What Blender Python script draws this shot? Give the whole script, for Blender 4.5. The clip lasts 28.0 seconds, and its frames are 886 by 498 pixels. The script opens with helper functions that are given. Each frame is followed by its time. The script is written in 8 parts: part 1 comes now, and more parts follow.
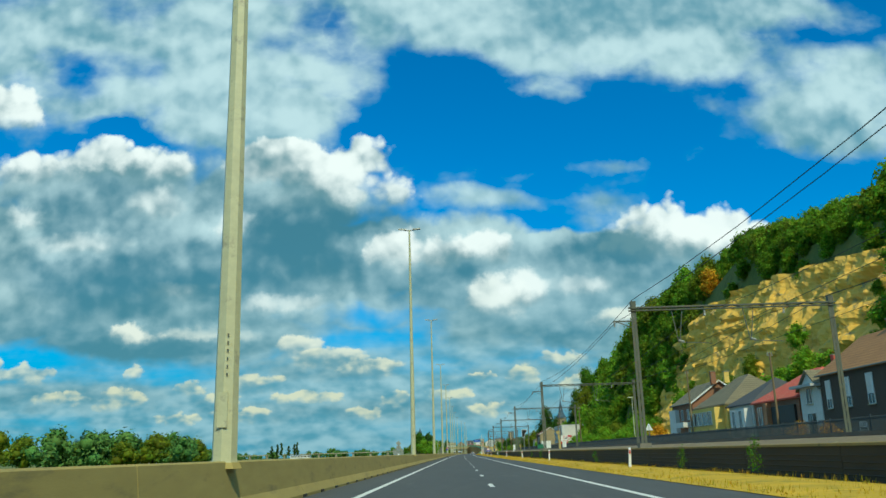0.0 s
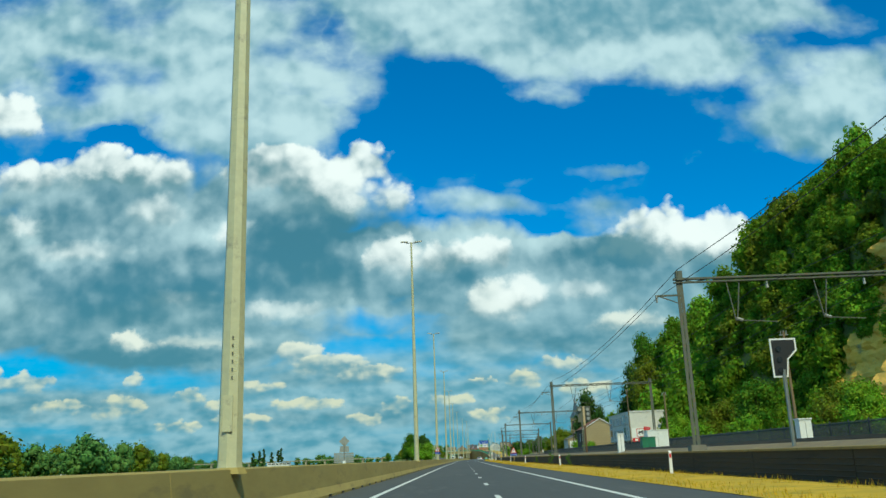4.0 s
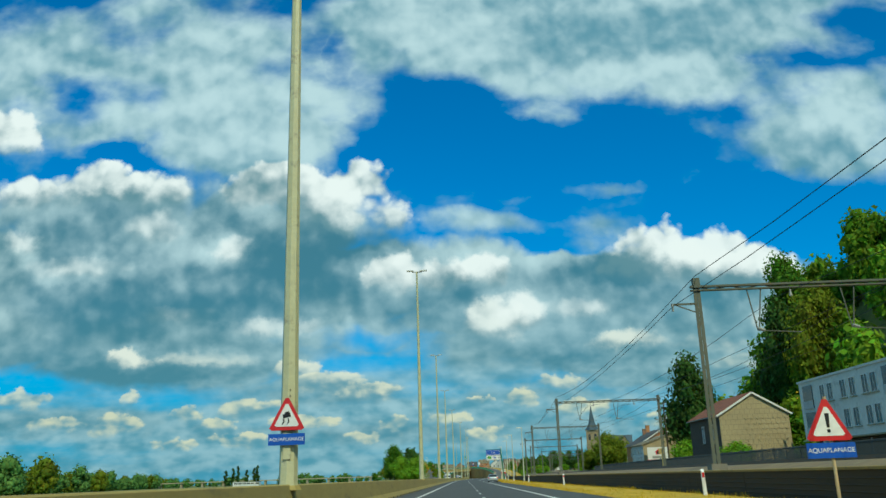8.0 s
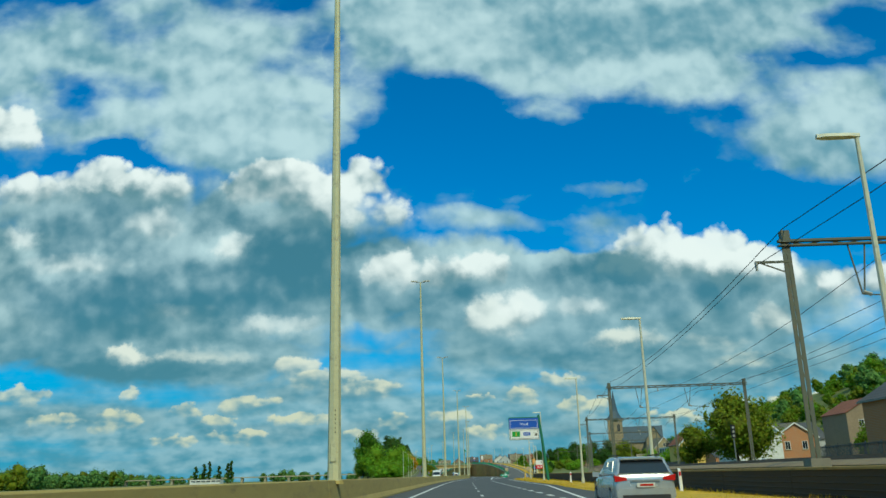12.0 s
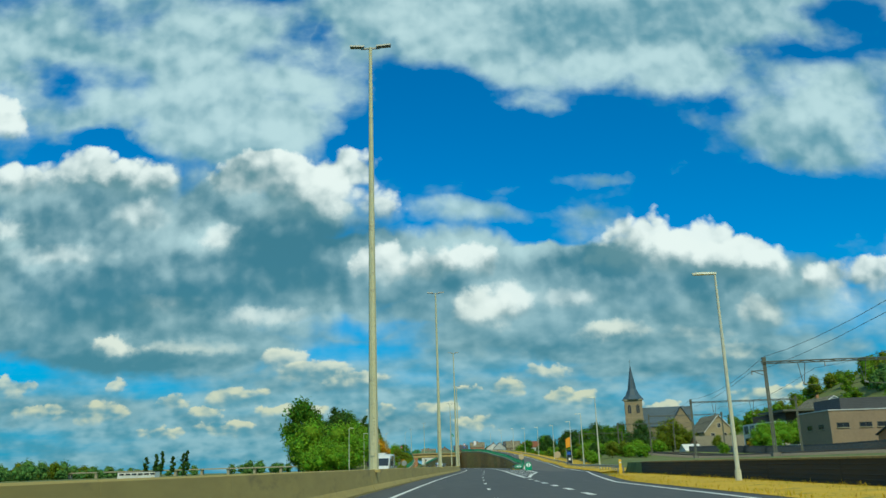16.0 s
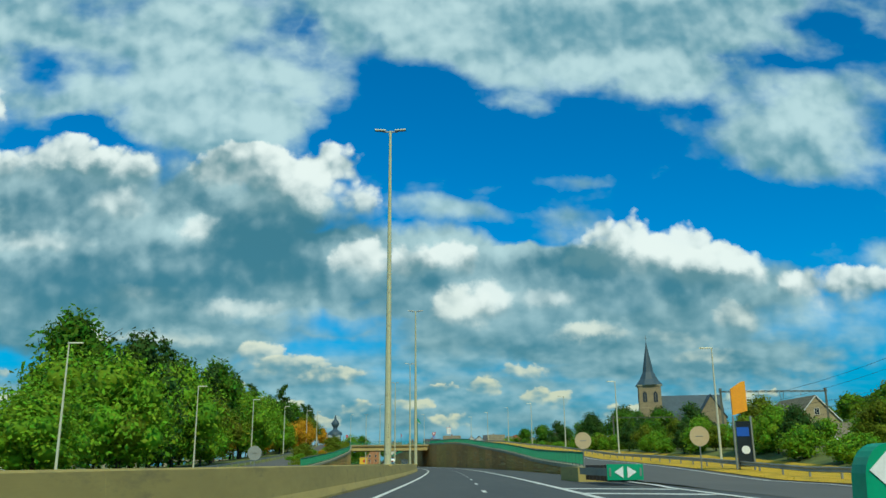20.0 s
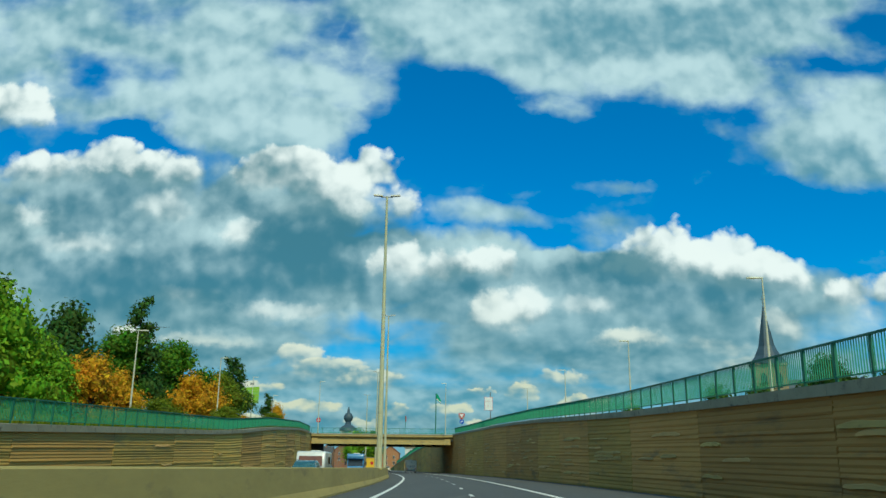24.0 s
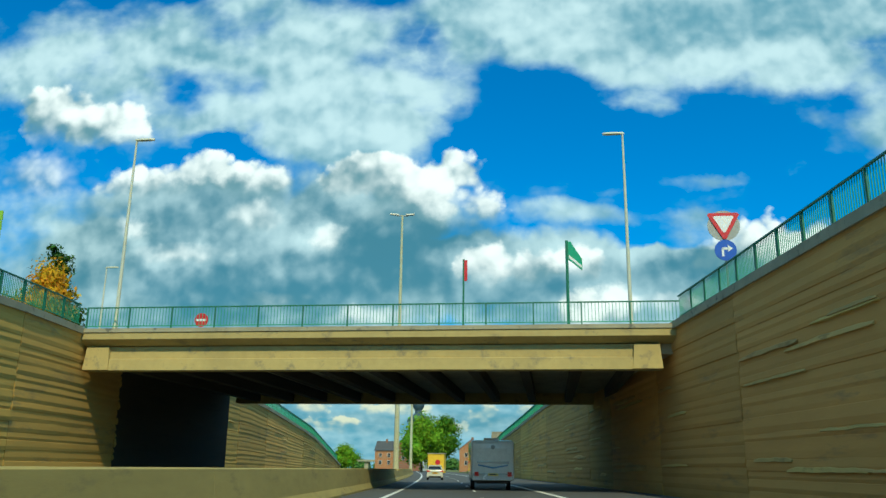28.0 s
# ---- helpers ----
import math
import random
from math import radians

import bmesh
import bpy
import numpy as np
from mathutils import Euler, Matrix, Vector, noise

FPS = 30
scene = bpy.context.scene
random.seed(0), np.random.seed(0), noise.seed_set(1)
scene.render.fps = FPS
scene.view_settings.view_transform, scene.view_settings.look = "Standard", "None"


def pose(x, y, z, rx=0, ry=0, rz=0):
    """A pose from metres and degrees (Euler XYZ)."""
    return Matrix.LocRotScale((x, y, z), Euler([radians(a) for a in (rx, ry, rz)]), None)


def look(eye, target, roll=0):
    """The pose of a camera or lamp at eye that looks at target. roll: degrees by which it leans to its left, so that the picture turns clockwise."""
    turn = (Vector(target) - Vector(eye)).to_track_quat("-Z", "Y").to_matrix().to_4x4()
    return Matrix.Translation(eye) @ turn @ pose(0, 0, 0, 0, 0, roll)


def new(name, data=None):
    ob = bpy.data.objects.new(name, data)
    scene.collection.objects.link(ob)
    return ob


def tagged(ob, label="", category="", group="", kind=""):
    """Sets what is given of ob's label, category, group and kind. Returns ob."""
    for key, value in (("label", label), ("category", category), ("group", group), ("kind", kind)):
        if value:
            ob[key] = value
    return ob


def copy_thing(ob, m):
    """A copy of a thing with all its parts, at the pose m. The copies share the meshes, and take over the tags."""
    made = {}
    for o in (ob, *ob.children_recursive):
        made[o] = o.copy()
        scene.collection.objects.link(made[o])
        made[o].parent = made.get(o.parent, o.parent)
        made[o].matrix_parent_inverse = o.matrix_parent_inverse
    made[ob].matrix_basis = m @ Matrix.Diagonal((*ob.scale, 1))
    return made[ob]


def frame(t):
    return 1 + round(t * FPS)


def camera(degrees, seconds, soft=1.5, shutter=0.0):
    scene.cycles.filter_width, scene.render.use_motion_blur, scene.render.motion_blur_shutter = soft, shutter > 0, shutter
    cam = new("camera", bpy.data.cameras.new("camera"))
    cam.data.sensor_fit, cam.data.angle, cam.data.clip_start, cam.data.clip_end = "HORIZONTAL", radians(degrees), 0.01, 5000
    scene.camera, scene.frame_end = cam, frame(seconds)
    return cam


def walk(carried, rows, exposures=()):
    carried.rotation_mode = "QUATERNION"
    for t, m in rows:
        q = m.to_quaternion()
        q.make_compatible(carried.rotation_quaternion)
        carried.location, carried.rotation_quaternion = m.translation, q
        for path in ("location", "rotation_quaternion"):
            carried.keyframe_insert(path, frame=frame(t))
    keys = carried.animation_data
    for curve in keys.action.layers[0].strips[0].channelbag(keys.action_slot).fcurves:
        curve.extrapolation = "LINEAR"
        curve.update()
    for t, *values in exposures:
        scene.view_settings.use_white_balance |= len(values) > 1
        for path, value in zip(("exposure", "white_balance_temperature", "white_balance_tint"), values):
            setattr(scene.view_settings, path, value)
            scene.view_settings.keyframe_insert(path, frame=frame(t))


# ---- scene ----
# camera
cam = camera(56.8, 28.0, soft=1.5)
PATH = [
    (0.0, 0.00, 0.00, 1.08, 104.00, 1.60, 1.25),
    (0.5, -0.03, 17.03, 1.08, 104.13, 1.69, 1.43),
    (1.0, -0.08, 34.08, 1.08, 104.07, 1.78, 1.40),
    (1.5, -0.11, 51.15, 1.08, 103.88, 1.79, 1.36),
    (2.0, -0.14, 68.23, 1.08, 103.79, 1.81, 1.31),
    (2.5, -0.15, 85.33, 1.08, 103.98, 1.83, 1.26),
    (3.0, -0.15, 102.44, 1.08, 104.20, 1.85, 1.27),
    (3.5, -0.17, 119.57, 1.08, 104.31, 1.98, 1.33),
    (5.5, -0.24, 187.62, 1.08, 104.76, 1.99, 1.28),
    (6.0, -0.24, 204.48, 1.08, 105.03, 1.97, 1.23),
    (6.5, -0.23, 221.27, 1.08, 105.38, 1.98, 1.19),
    (7.0, -0.21, 238.01, 1.08, 105.61, 1.96, 1.19),
    (7.5, -0.20, 254.68, 1.08, 105.69, 1.96, 1.24),
    (8.0, -0.18, 271.30, 1.08, 105.62, 1.85, 1.16),
    (8.5, -0.13, 287.86, 1.08, 105.50, 1.76, 0.96),
    (9.0, -0.04, 304.39, 1.08, 105.54, 1.73, 0.91),
    (9.5, 0.06, 320.88, 1.08, 105.46, 1.74, 0.92),
    (10.0, 0.16, 337.34, 1.08, 105.43, 1.79, 0.87),
    (10.5, 0.27, 353.76, 1.08, 105.56, 1.77, 0.85),
    (11.0, 0.37, 370.14, 1.08, 105.58, 1.70, 0.97),
    (11.5, 0.43, 386.49, 1.08, 105.52, 1.67, 1.10),
    (12.0, 0.47, 402.80, 1.08, 105.47, 1.63, 1.10),
    (12.5, 0.52, 419.03, 1.08, 105.50, 1.64, 1.01),
    (14.5, 0.90, 482.61, 1.08, 105.03, 1.70, 0.81),
    (15.0, 1.04, 498.18, 1.08, 104.94, 1.75, 0.68),
    (15.5, 1.21, 513.68, 1.08, 104.98, 1.70, 0.52),
    (16.0, 1.44, 529.19, 1.08, 104.86, 1.72, 0.26),
    (16.5, 1.75, 544.77, 1.08, 104.55, 1.72, -0.02),
    (17.0, 2.13, 560.44, 1.08, 104.55, 1.68, -0.27),
    (17.5, 2.60, 576.18, 1.08, 104.65, 1.63, -0.58),
    (18.0, 3.14, 591.95, 1.08, 104.67, 1.53, -0.87),
    (18.5, 3.75, 607.69, 1.08, 104.55, 1.34, -1.05),
    (19.0, 4.42, 623.40, 1.08, 104.50, 1.08, -1.33),
    (19.5, 5.15, 639.09, 1.08, 104.51, 0.77, -1.56),
    (20.0, 5.92, 654.83, 1.08, 104.67, 0.49, -1.50),
    (20.5, 6.66, 670.70, 1.08, 104.67, 0.23, -1.35),
    (21.0, 7.36, 686.79, 1.08, 104.61, 0.01, -1.14),
    (21.5, 8.00, 703.05, 1.08, 104.64, -0.20, -0.89),
    (23.5, 9.69, 768.95, 1.08, 104.92, -0.53, 0.46),
    (24.0, 9.84, 785.16, 1.08, 104.97, -0.64, 0.99),
    (24.5, 9.79, 801.36, 1.08, 105.14, -0.61, 1.81),
    (25.0, 9.50, 817.73, 1.08, 105.17, -0.53, 2.76),
    (25.5, 8.96, 834.32, 1.08, 104.76, -0.48, 3.45),
    (26.0, 8.25, 851.19, 1.08, 104.14, -0.53, 3.85),
    (26.5, 7.35, 868.33, 1.08, 104.42, -0.61, 4.68),
    (27.0, 6.15, 885.70, 1.08, 105.02, -0.62, 5.72),
    (27.5, 4.65, 903.20, 1.08, 105.26, -0.65, 6.56),
    (28.0, 2.93, 920.75, 1.08, 105.02, -0.70, 7.14),
]
walk(cam, [(r[0], pose(*r[1:])) for r in PATH], [(0.0, 0.0, 6050, 0), (4.0, 0.0, 6050, 0), (8.0, -0.1, 6050, 0), (21.0, -0.12, 6050, 0), (25.0, -0.02, 6050, 0), (28.0, 0.18, 6050, 0)])

# the road's centre of travel, as (y, x)
ROAD_LINE = [(-300, 0.00), (-100, 0.00), (0, 0.00), (100, -0.15), (200, -0.24), (280, -0.16), (340, 0.18), (400, 0.46), (440, 0.62), (480, 0.88), (520, 1.30), (560, 2.12), (600, 3.44), (640, 5.20), (680, 7.07), (720, 8.59), (760, 9.55), (790, 9.85), (820, 9.44), (850, 8.31), (880, 6.58), (905, 4.48), (921, 2.93), (961, -1.50), (1000, -6.56), (1040, -12.26), (1119, -24.56), (1296, -54.57)]

# world: sky, broken cumulus, sun behind the right shoulder
SUN_TO = Vector((0.20, -0.67, 0.70)).normalized()
world = bpy.data.worlds.new("sky")
scene.world = world
world.use_nodes = True
WN, WL = world.node_tree.nodes, world.node_tree.links
WN.clear()


def wnode(kind, **inputs):
    n = WN.new(kind)
    for k, v in inputs.items():
        if hasattr(v, "links"):
            WL.new(v, n.inputs[int(k[1:])])
        else:
            n.inputs[int(k[1:])].default_value = v
    return n


def wm(op, a, b=0.0, c=0.0, clamp=False):
    n = wnode("ShaderNodeMath", i0=a, i1=b, i2=c)
    n.operation, n.use_clamp = op, clamp
    return n.outputs[0]


def wv(op, a, b=(0, 0, 0)):
    n = wnode("ShaderNodeVectorMath", i0=a, i1=b)
    n.operation = op
    return n.outputs["Value"] if op in ("LENGTH", "DOT_PRODUCT") else n.outputs[0]


def wramp(value, lo, hi):
    n = WN.new("ShaderNodeMapRange")
    n.interpolation_type = "SMOOTHSTEP"
    WL.new(value, n.inputs[0])
    n.inputs[1].default_value, n.inputs[2].default_value = lo, hi
    return n.outputs[0]


def wmix(f, a, b):
    n = WN.new("ShaderNodeMix")
    n.data_type = "RGBA"
    for i, v in ((0, f), (6, a), (7, b)):
        if hasattr(v, "links"):
            WL.new(v, n.inputs[i])
        else:
            n.inputs[i].default_value = v
    return n.outputs[2]


def wnoise(vec, size, detail=6.0, rough=0.55):
    n = WN.new("ShaderNodeTexNoise")
    WL.new(vec, n.inputs["Vector"])
    n.inputs["Scale"].default_value, n.inputs["Detail"].default_value, n.inputs["Roughness"].default_value = size, detail, rough
    return n


sky = WN.new("ShaderNodeTexSky")
sky.sky_type, sky.sun_disc = "NISHITA", False
sky.sun_elevation = math.asin(SUN_TO.z)
sky.sun_rotation = math.atan2(SUN_TO.x, SUN_TO.y)
coord = WN.new("ShaderNodeTexCoord")
xyz = wnode("ShaderNodeSeparateXYZ", i0=coord.outputs["Generated"])
ahead = wm("MAXIMUM", wm("ABSOLUTE", xyz.outputs[1]), 0.12)
U, Vv = wm("DIVIDE", xyz.outputs[0], ahead), wm("DIVIDE", xyz.outputs[2], ahead)
flat = WN.new("ShaderNodeCombineXYZ")
WL.new(U, flat.inputs[0])
WL.new(Vv, flat.inputs[1])
# billows are broad overhead and small towards the horizon
low = wm("SUBTRACT", 1.0, wramp(Vv, 0.02, 0.22))
small = wv("MULTIPLY", flat.outputs[0], (2.4, 4.4, 0))


def wmixf(f, a, b):
    return wm("ADD", a, wm("MULTIPLY", f, wm("SUBTRACT", b, a)))


warp_b = wv("SUBTRACT", wnoise(flat.outputs[0], 13.0, 5.0, 0.6).outputs["Color"], (0.5, 0.5, 0.5))


def billows(shift=(0, 0, 0), detail=6.0):
    """Soft noise and rounded lobes at three sizes, finer near the horizon: roughly -0.4 to 0.4."""
    p = wv("ADD", flat.outputs[0], shift)
    q = wv("ADD", small, tuple(2.4 * c for c in shift))
    n = wmixf(low, wnoise(p, 6.0, detail, 0.52).outputs["Fac"], wnoise(q, 6.0, detail, 0.52).outputs["Fac"])
    lobes = []
    for vec, size in ((p, 13.0), (p, 30.0), (p, 64.0), (q, 14.0), (q, 32.0)):
        v = WN.new("ShaderNodeTexVoronoi")
        v.feature = "SMOOTH_F1"
        WL.new(wv("ADD", vec, wv("MULTIPLY", warp_b, (0.03, 0.03, 0))), v.inputs["Vector"])
        v.inputs["Scale"].default_value, v.inputs["Smoothness"].default_value = size, 0.30
        lobes.append(v.outputs["Distance"])
    upper = wm("ADD", wm("ADD", wm("MULTIPLY", lobes[0], 0.5), wm("MULTIPLY", lobes[1], 0.32)), wm("MULTIPLY", lobes[2], 0.18))
    lower = wm("ADD", wm("MULTIPLY", lobes[3], 0.65), wm("MULTIPLY", lobes[4], 0.35))
    lobe = wm("SUBTRACT", 0.36, wmixf(low, upper, lower))
    return wm("SUBTRACT", n, 0.5), lobe


n_a, lobe_a = billows()
n_b, lobe_b = billows((0.008, 0.020, 0), 4.0)
puffy = wm("ADD", wm("MULTIPLY", n_a, 1.35), wm("MULTIPLY", lobe_a, 1.35))
relief = wm("ADD", wm("MULTIPLY", wm("SUBTRACT", n_a, n_b), 2.4), wm("MULTIPLY", wm("SUBTRACT", lobe_a, lobe_b), 1.5))
soft_n = wm("SUBTRACT", wnoise(wv("MULTIPLY", flat.outputs[0], (1.0, 1.5, 1)), 7.5, 5.0, 0.50).outputs["Fac"], 0.5)
streak = wm("SUBTRACT", wnoise(wv("MULTIPLY", flat.outputs[0], (1.0, 4.5, 1)), 5.0, 7.0, 0.58).outputs["Fac"], 0.5)
haze_n = wmixf(low, soft_n, streak)
reach = WN.new("ShaderNodeCombineXYZ")
for i in (0, 1):
    WL.new(wm("ADD", wm("MULTIPLY", wramp(Vv, 0.0, 0.3), 0.75), 0.25), reach.inputs[i])
warp_a = wv("SUBTRACT", wnoise(flat.outputs[0], 3.5, 4.0).outputs["Color"], (0.5, 0.5, 0.5))
warp = wv("ADD", wv("MULTIPLY", warp_a, (0.12, 0.07, 0)), wv("MULTIPLY", warp_b, (0.05, 0.045, 0)))
place = wv("ADD", flat.outputs[0], wv("MULTIPLY", warp, reach.outputs[0]))
warp_c = wv("SUBTRACT", wnoise(flat.outputs[0], 46.0, 4.0, 0.6).outputs["Color"], (0.5, 0.5, 0.5))
near_place = wv("ADD", wv("ADD", flat.outputs[0], wv("MULTIPLY", warp_c, (0.030, 0.022, 0))), wv("MULTIPLY", wv("MULTIPLY", warp_b, (0.035, 0.03, 0)), reach.outputs[0]))
sums = {}


def gather(key, value):
    """Add value to a running sum."""
    sums[key] = wm("ADD", sums[key], value) if key in sums else value



def blob(u, v, ru, rv, where):
    p = wv("MULTIPLY", wv("SUBTRACT", where, (u, v, 0)), (1 / ru, 1 / rv, 0))
    return p, wm("SUBTRACT", 1.0, wv("DOT_PRODUCT", p, p))


def veil(u, v, ru, rv, w):
    """A thin bright sheet of cloud: direction, half width, half height, weight."""
    gather("veil", wm("MULTIPLY", wm("MAXIMUM", blob(u, v, ru, rv, place)[1], 0.0), w))


def mass(u, v, ru, rv, w):
    """The grey body of a cloud bank."""
    p, d = blob(u, v, ru, rv, place)
    d = wm("MULTIPLY", wm("MAXIMUM", d, 0.0), w)
    gather("mass", d)
    gather("weight", wm("MULTIPLY", d, wv("DOT_PRODUCT", p, (0.1, 1, 0))))


def gap(u, v, ru, rv, w):
    gather("clear", wm("MULTIPLY", wm("MAXIMUM", blob(u, v, ru, rv, place)[1], 0.0), w))


veil(-0.353, 0.552, 0.294, 0.158, 0.90)
veil(-0.655, 0.556, 0.201, 0.150, 0.80)
veil(-0.513, 0.454, 0.131, 0.058, 0.40)
veil(-0.272, 0.441, 0.154, 0.100, 0.80)
veil(-0.021, 0.600, 0.216, 0.104, 1.10)
veil(0.163, 0.575, 0.216, 0.108, 1.10)
veil(0.317, 0.577, 0.201, 0.125, 1.00)
veil(0.505, 0.605, 0.201, 0.075, 0.90)
veil(0.523, 0.432, 0.162, 0.100, 1.10)
veil(0.368, 0.491, 0.116, 0.050, 0.70)
veil(0.125, 0.455, 0.070, 0.029, 0.60)
veil(-0.114, 0.468, 0.054, 0.058, 0.50)
veil(0.032, 0.369, 0.046, 0.015, 0.50)
veil(0.090, 0.346, 0.042, 0.020, 0.65)
veil(0.192, 0.355, 0.070, 0.017, 0.60)
veil(0.288, 0.366, 0.039, 0.015, 0.45)
veil(0.052, 0.309, 0.100, 0.027, 0.60)
veil(0.202, 0.304, 0.062, 0.017, 0.40)
veil(-0.388, 0.174, 0.386, 0.058, 0.70)
veil(0.065, 0.146, 0.309, 0.038, 0.55)
veil(0.378, 0.171, 0.255, 0.067, 0.70)
veil(-0.074, 0.095, 0.695, 0.058, 0.60)
veil(-0.142, 0.044, 1.004, 0.058, 0.75)
veil(-0.684, 0.270, 0.193, 0.117, 0.90)
veil(0.596, 0.228, 0.154, 0.058, 0.60)
mass(-0.457, 0.323, 0.232, 0.088, 1.10)
mass(-0.201, 0.284, 0.166, 0.104, 1.20)
mass(-0.378, 0.238, 0.278, 0.071, 1.10)
mass(-0.614, 0.231, 0.201, 0.092, 1.00)
mass(-0.235, 0.212, 0.178, 0.038, 0.90)
mass(0.265, 0.210, 0.294, 0.067, 1.30)
mass(-0.001, 0.233, 0.201, 0.063, 1.30)
mass(0.204, 0.241, 0.116, 0.038, 0.90)
mass(0.108, 0.162, 0.324, 0.046, 1.00)
mass(-0.388, 0.174, 0.355, 0.050, 1.00)
mass(0.372, 0.122, 0.232, 0.050, 0.90)
mass(-0.330, 0.137, 0.201, 0.033, 0.80)
mass(-0.149, 0.104, 0.124, 0.022, 0.80)
mass(0.097, 0.097, 0.170, 0.025, 0.60)
mass(0.270, 0.126, 0.201, 0.028, 0.60)
mass(-0.484, 0.081, 0.232, 0.028, 0.70)
mass(-0.169, 0.058, 0.255, 0.022, 0.60)
mass(0.128, 0.052, 0.309, 0.022, 0.60)
gap(-0.018, 0.424, 0.143, 0.073, 1.00)
gap(0.152, 0.402, 0.193, 0.063, 0.90)
gap(0.432, 0.307, 0.131, 0.063, 0.80)
gap(-0.115, 0.167, 0.054, 0.015, 0.50)
gap(0.256, 0.190, 0.042, 0.012, 0.70)
gap(-0.529, 0.534, 0.039, 0.022, 0.50)
gap(-0.451, 0.430, 0.054, 0.017, 0.60)
gap(0.295, 0.548, 0.031, 0.018, 0.45)
gap(-0.180, 0.576, 0.035, 0.033, 0.50)
gap(-0.552, 0.326, 0.046, 0.018, 0.40)
veil(-0.259, 0.421, 0.146, 0.056, 1.1)
veil(0.045, 0.308, 0.101, 0.030, 0.35)
gap(-0.437, 0.415, 0.050, 0.026, 0.6)
gap(-0.500, 0.512, 0.030, 0.030, 0.40)
gap(-0.150, 0.560, 0.026, 0.040, 0.55)
gap(0.560, 0.590, 0.060, 0.035, 0.5)
gap(0.440, 0.545, 0.060, 0.020, 0.45)
gap(0.330, 0.540, 0.022, 0.016, 0.5)
gap(-0.090, 0.160, 0.110, 0.036, 0.35)


def tone(u, v, ru, rv, w):
    """A lighter or greyer part of the clouds."""
    d = wm("MAXIMUM", blob(u, v, ru * 1.3, rv * 1.3, near_place)[1], 0.0)
    gather("tone", wm("MULTIPLY", wm("MULTIPLY", d, d), w))


tone(-0.326, 0.497, 0.092, 0.100, 0.35)
tone(-0.159, 0.494, 0.061, 0.071, 0.45)
tone(-0.456, 0.503, 0.054, 0.042, 0.25)
tone(-0.013, 0.555, 0.100, 0.064, 0.35)
tone(0.158, 0.481, 0.090, 0.053, 0.35)
tone(0.508, 0.470, 0.067, 0.049, 0.60)
tone(0.223, 0.579, 0.134, 0.047, -0.45)
tone(0.483, 0.387, 0.083, 0.043, -0.35)
tone(-0.571, 0.466, 0.027, 0.057, 0.60)
tone(-0.526, 0.595, 0.071, 0.039, -0.05)
tone(-0.310, 0.652, 0.103, 0.054, -0.25)
tone(0.332, 0.494, 0.082, 0.050, 0.15)
tone(-0.010, 0.660, 0.102, 0.049, -0.10)
tone(-0.240, 0.259, 0.110, 0.095, -0.42)
tone(-0.168, 0.279, 0.105, 0.058, -0.40)
tone(-0.114, 0.292, 0.058, 0.030, -0.30)
tone(-0.447, 0.335, 0.107, 0.038, -0.35)
tone(-0.474, 0.228, 0.150, 0.055, -0.40)
tone(-0.430, 0.300, 0.230, 0.110, -0.28)
tone(-0.420, 0.150, 0.250, 0.080, -0.25)
tone(-0.292, 0.217, 0.078, 0.029, -0.35)
tone(-0.288, 0.291, 0.036, 0.030, 0.85)
tone(-0.550, 0.304, 0.029, 0.023, 0.60)
tone(-0.467, 0.268, 0.065, 0.022, 0.50)
tone(-0.387, 0.321, 0.033, 0.019, 0.30)
tone(-0.213, 0.184, 0.098, 0.016, 0.55)
tone(-0.533, 0.208, 0.064, 0.018, 0.30)
tone(-0.394, 0.156, 0.028, 0.023, 0.70)
tone(-0.296, 0.154, 0.070, 0.014, 0.45)
tone(-0.372, 0.132, 0.146, 0.017, -0.40)
tone(-0.129, 0.351, 0.059, 0.037, 0.60)
tone(-0.462, 0.386, 0.097, 0.020, 0.50)
tone(-0.239, 0.350, 0.051, 0.023, 0.45)
tone(-0.559, 0.389, 0.045, 0.020, 0.30)
tone(-0.002, 0.216, 0.070, 0.023, -0.40)
tone(-0.079, 0.253, 0.050, 0.029, 0.45)
tone(0.021, 0.260, 0.050, 0.018, 0.40)
tone(-0.129, 0.222, 0.042, 0.032, -0.30)
tone(0.201, 0.246, 0.074, 0.026, -1.00)
tone(0.342, 0.216, 0.091, 0.021, -0.55)
tone(0.299, 0.272, 0.064, 0.033, 0.70)
tone(0.183, 0.286, 0.039, 0.020, 0.35)
tone(0.074, 0.193, 0.056, 0.032, 0.75)
tone(0.098, 0.185, 0.031, 0.014, -0.50)
tone(0.192, 0.182, 0.069, 0.018, -0.30)
tone(0.214, 0.157, 0.058, 0.014, 0.50)
tone(0.099, 0.254, 0.043, 0.022, 0.25)
tone(0.140, 0.135, 0.075, 0.017, -0.30)
tone(0.410, 0.157, 0.116, 0.035, -0.15)
tone(0.398, 0.241, 0.045, 0.016, 0.50)
tone(0.485, 0.175, 0.044, 0.028, 0.20)
tone(-0.109, 0.096, 0.075, 0.010, -0.30)
tone(-0.381, 0.068, 0.171, 0.020, -0.05)
tone(0.063, 0.117, 0.068, 0.017, -0.20)
tones = sums["tone"]
open_sky = sums["clear"]
blue = wv("MULTIPLY", sky.outputs[0], (0.001, 0.082, 0.135))
paint = wmix(wm("MULTIPLY", low, 0.75), blue, (0.035, 0.30, 0.50, 1))
# thin sheets
v_d = wm("ADD", wm("MULTIPLY", sums["veil"], 0.8), wm("MULTIPLY", haze_n, 2.4))
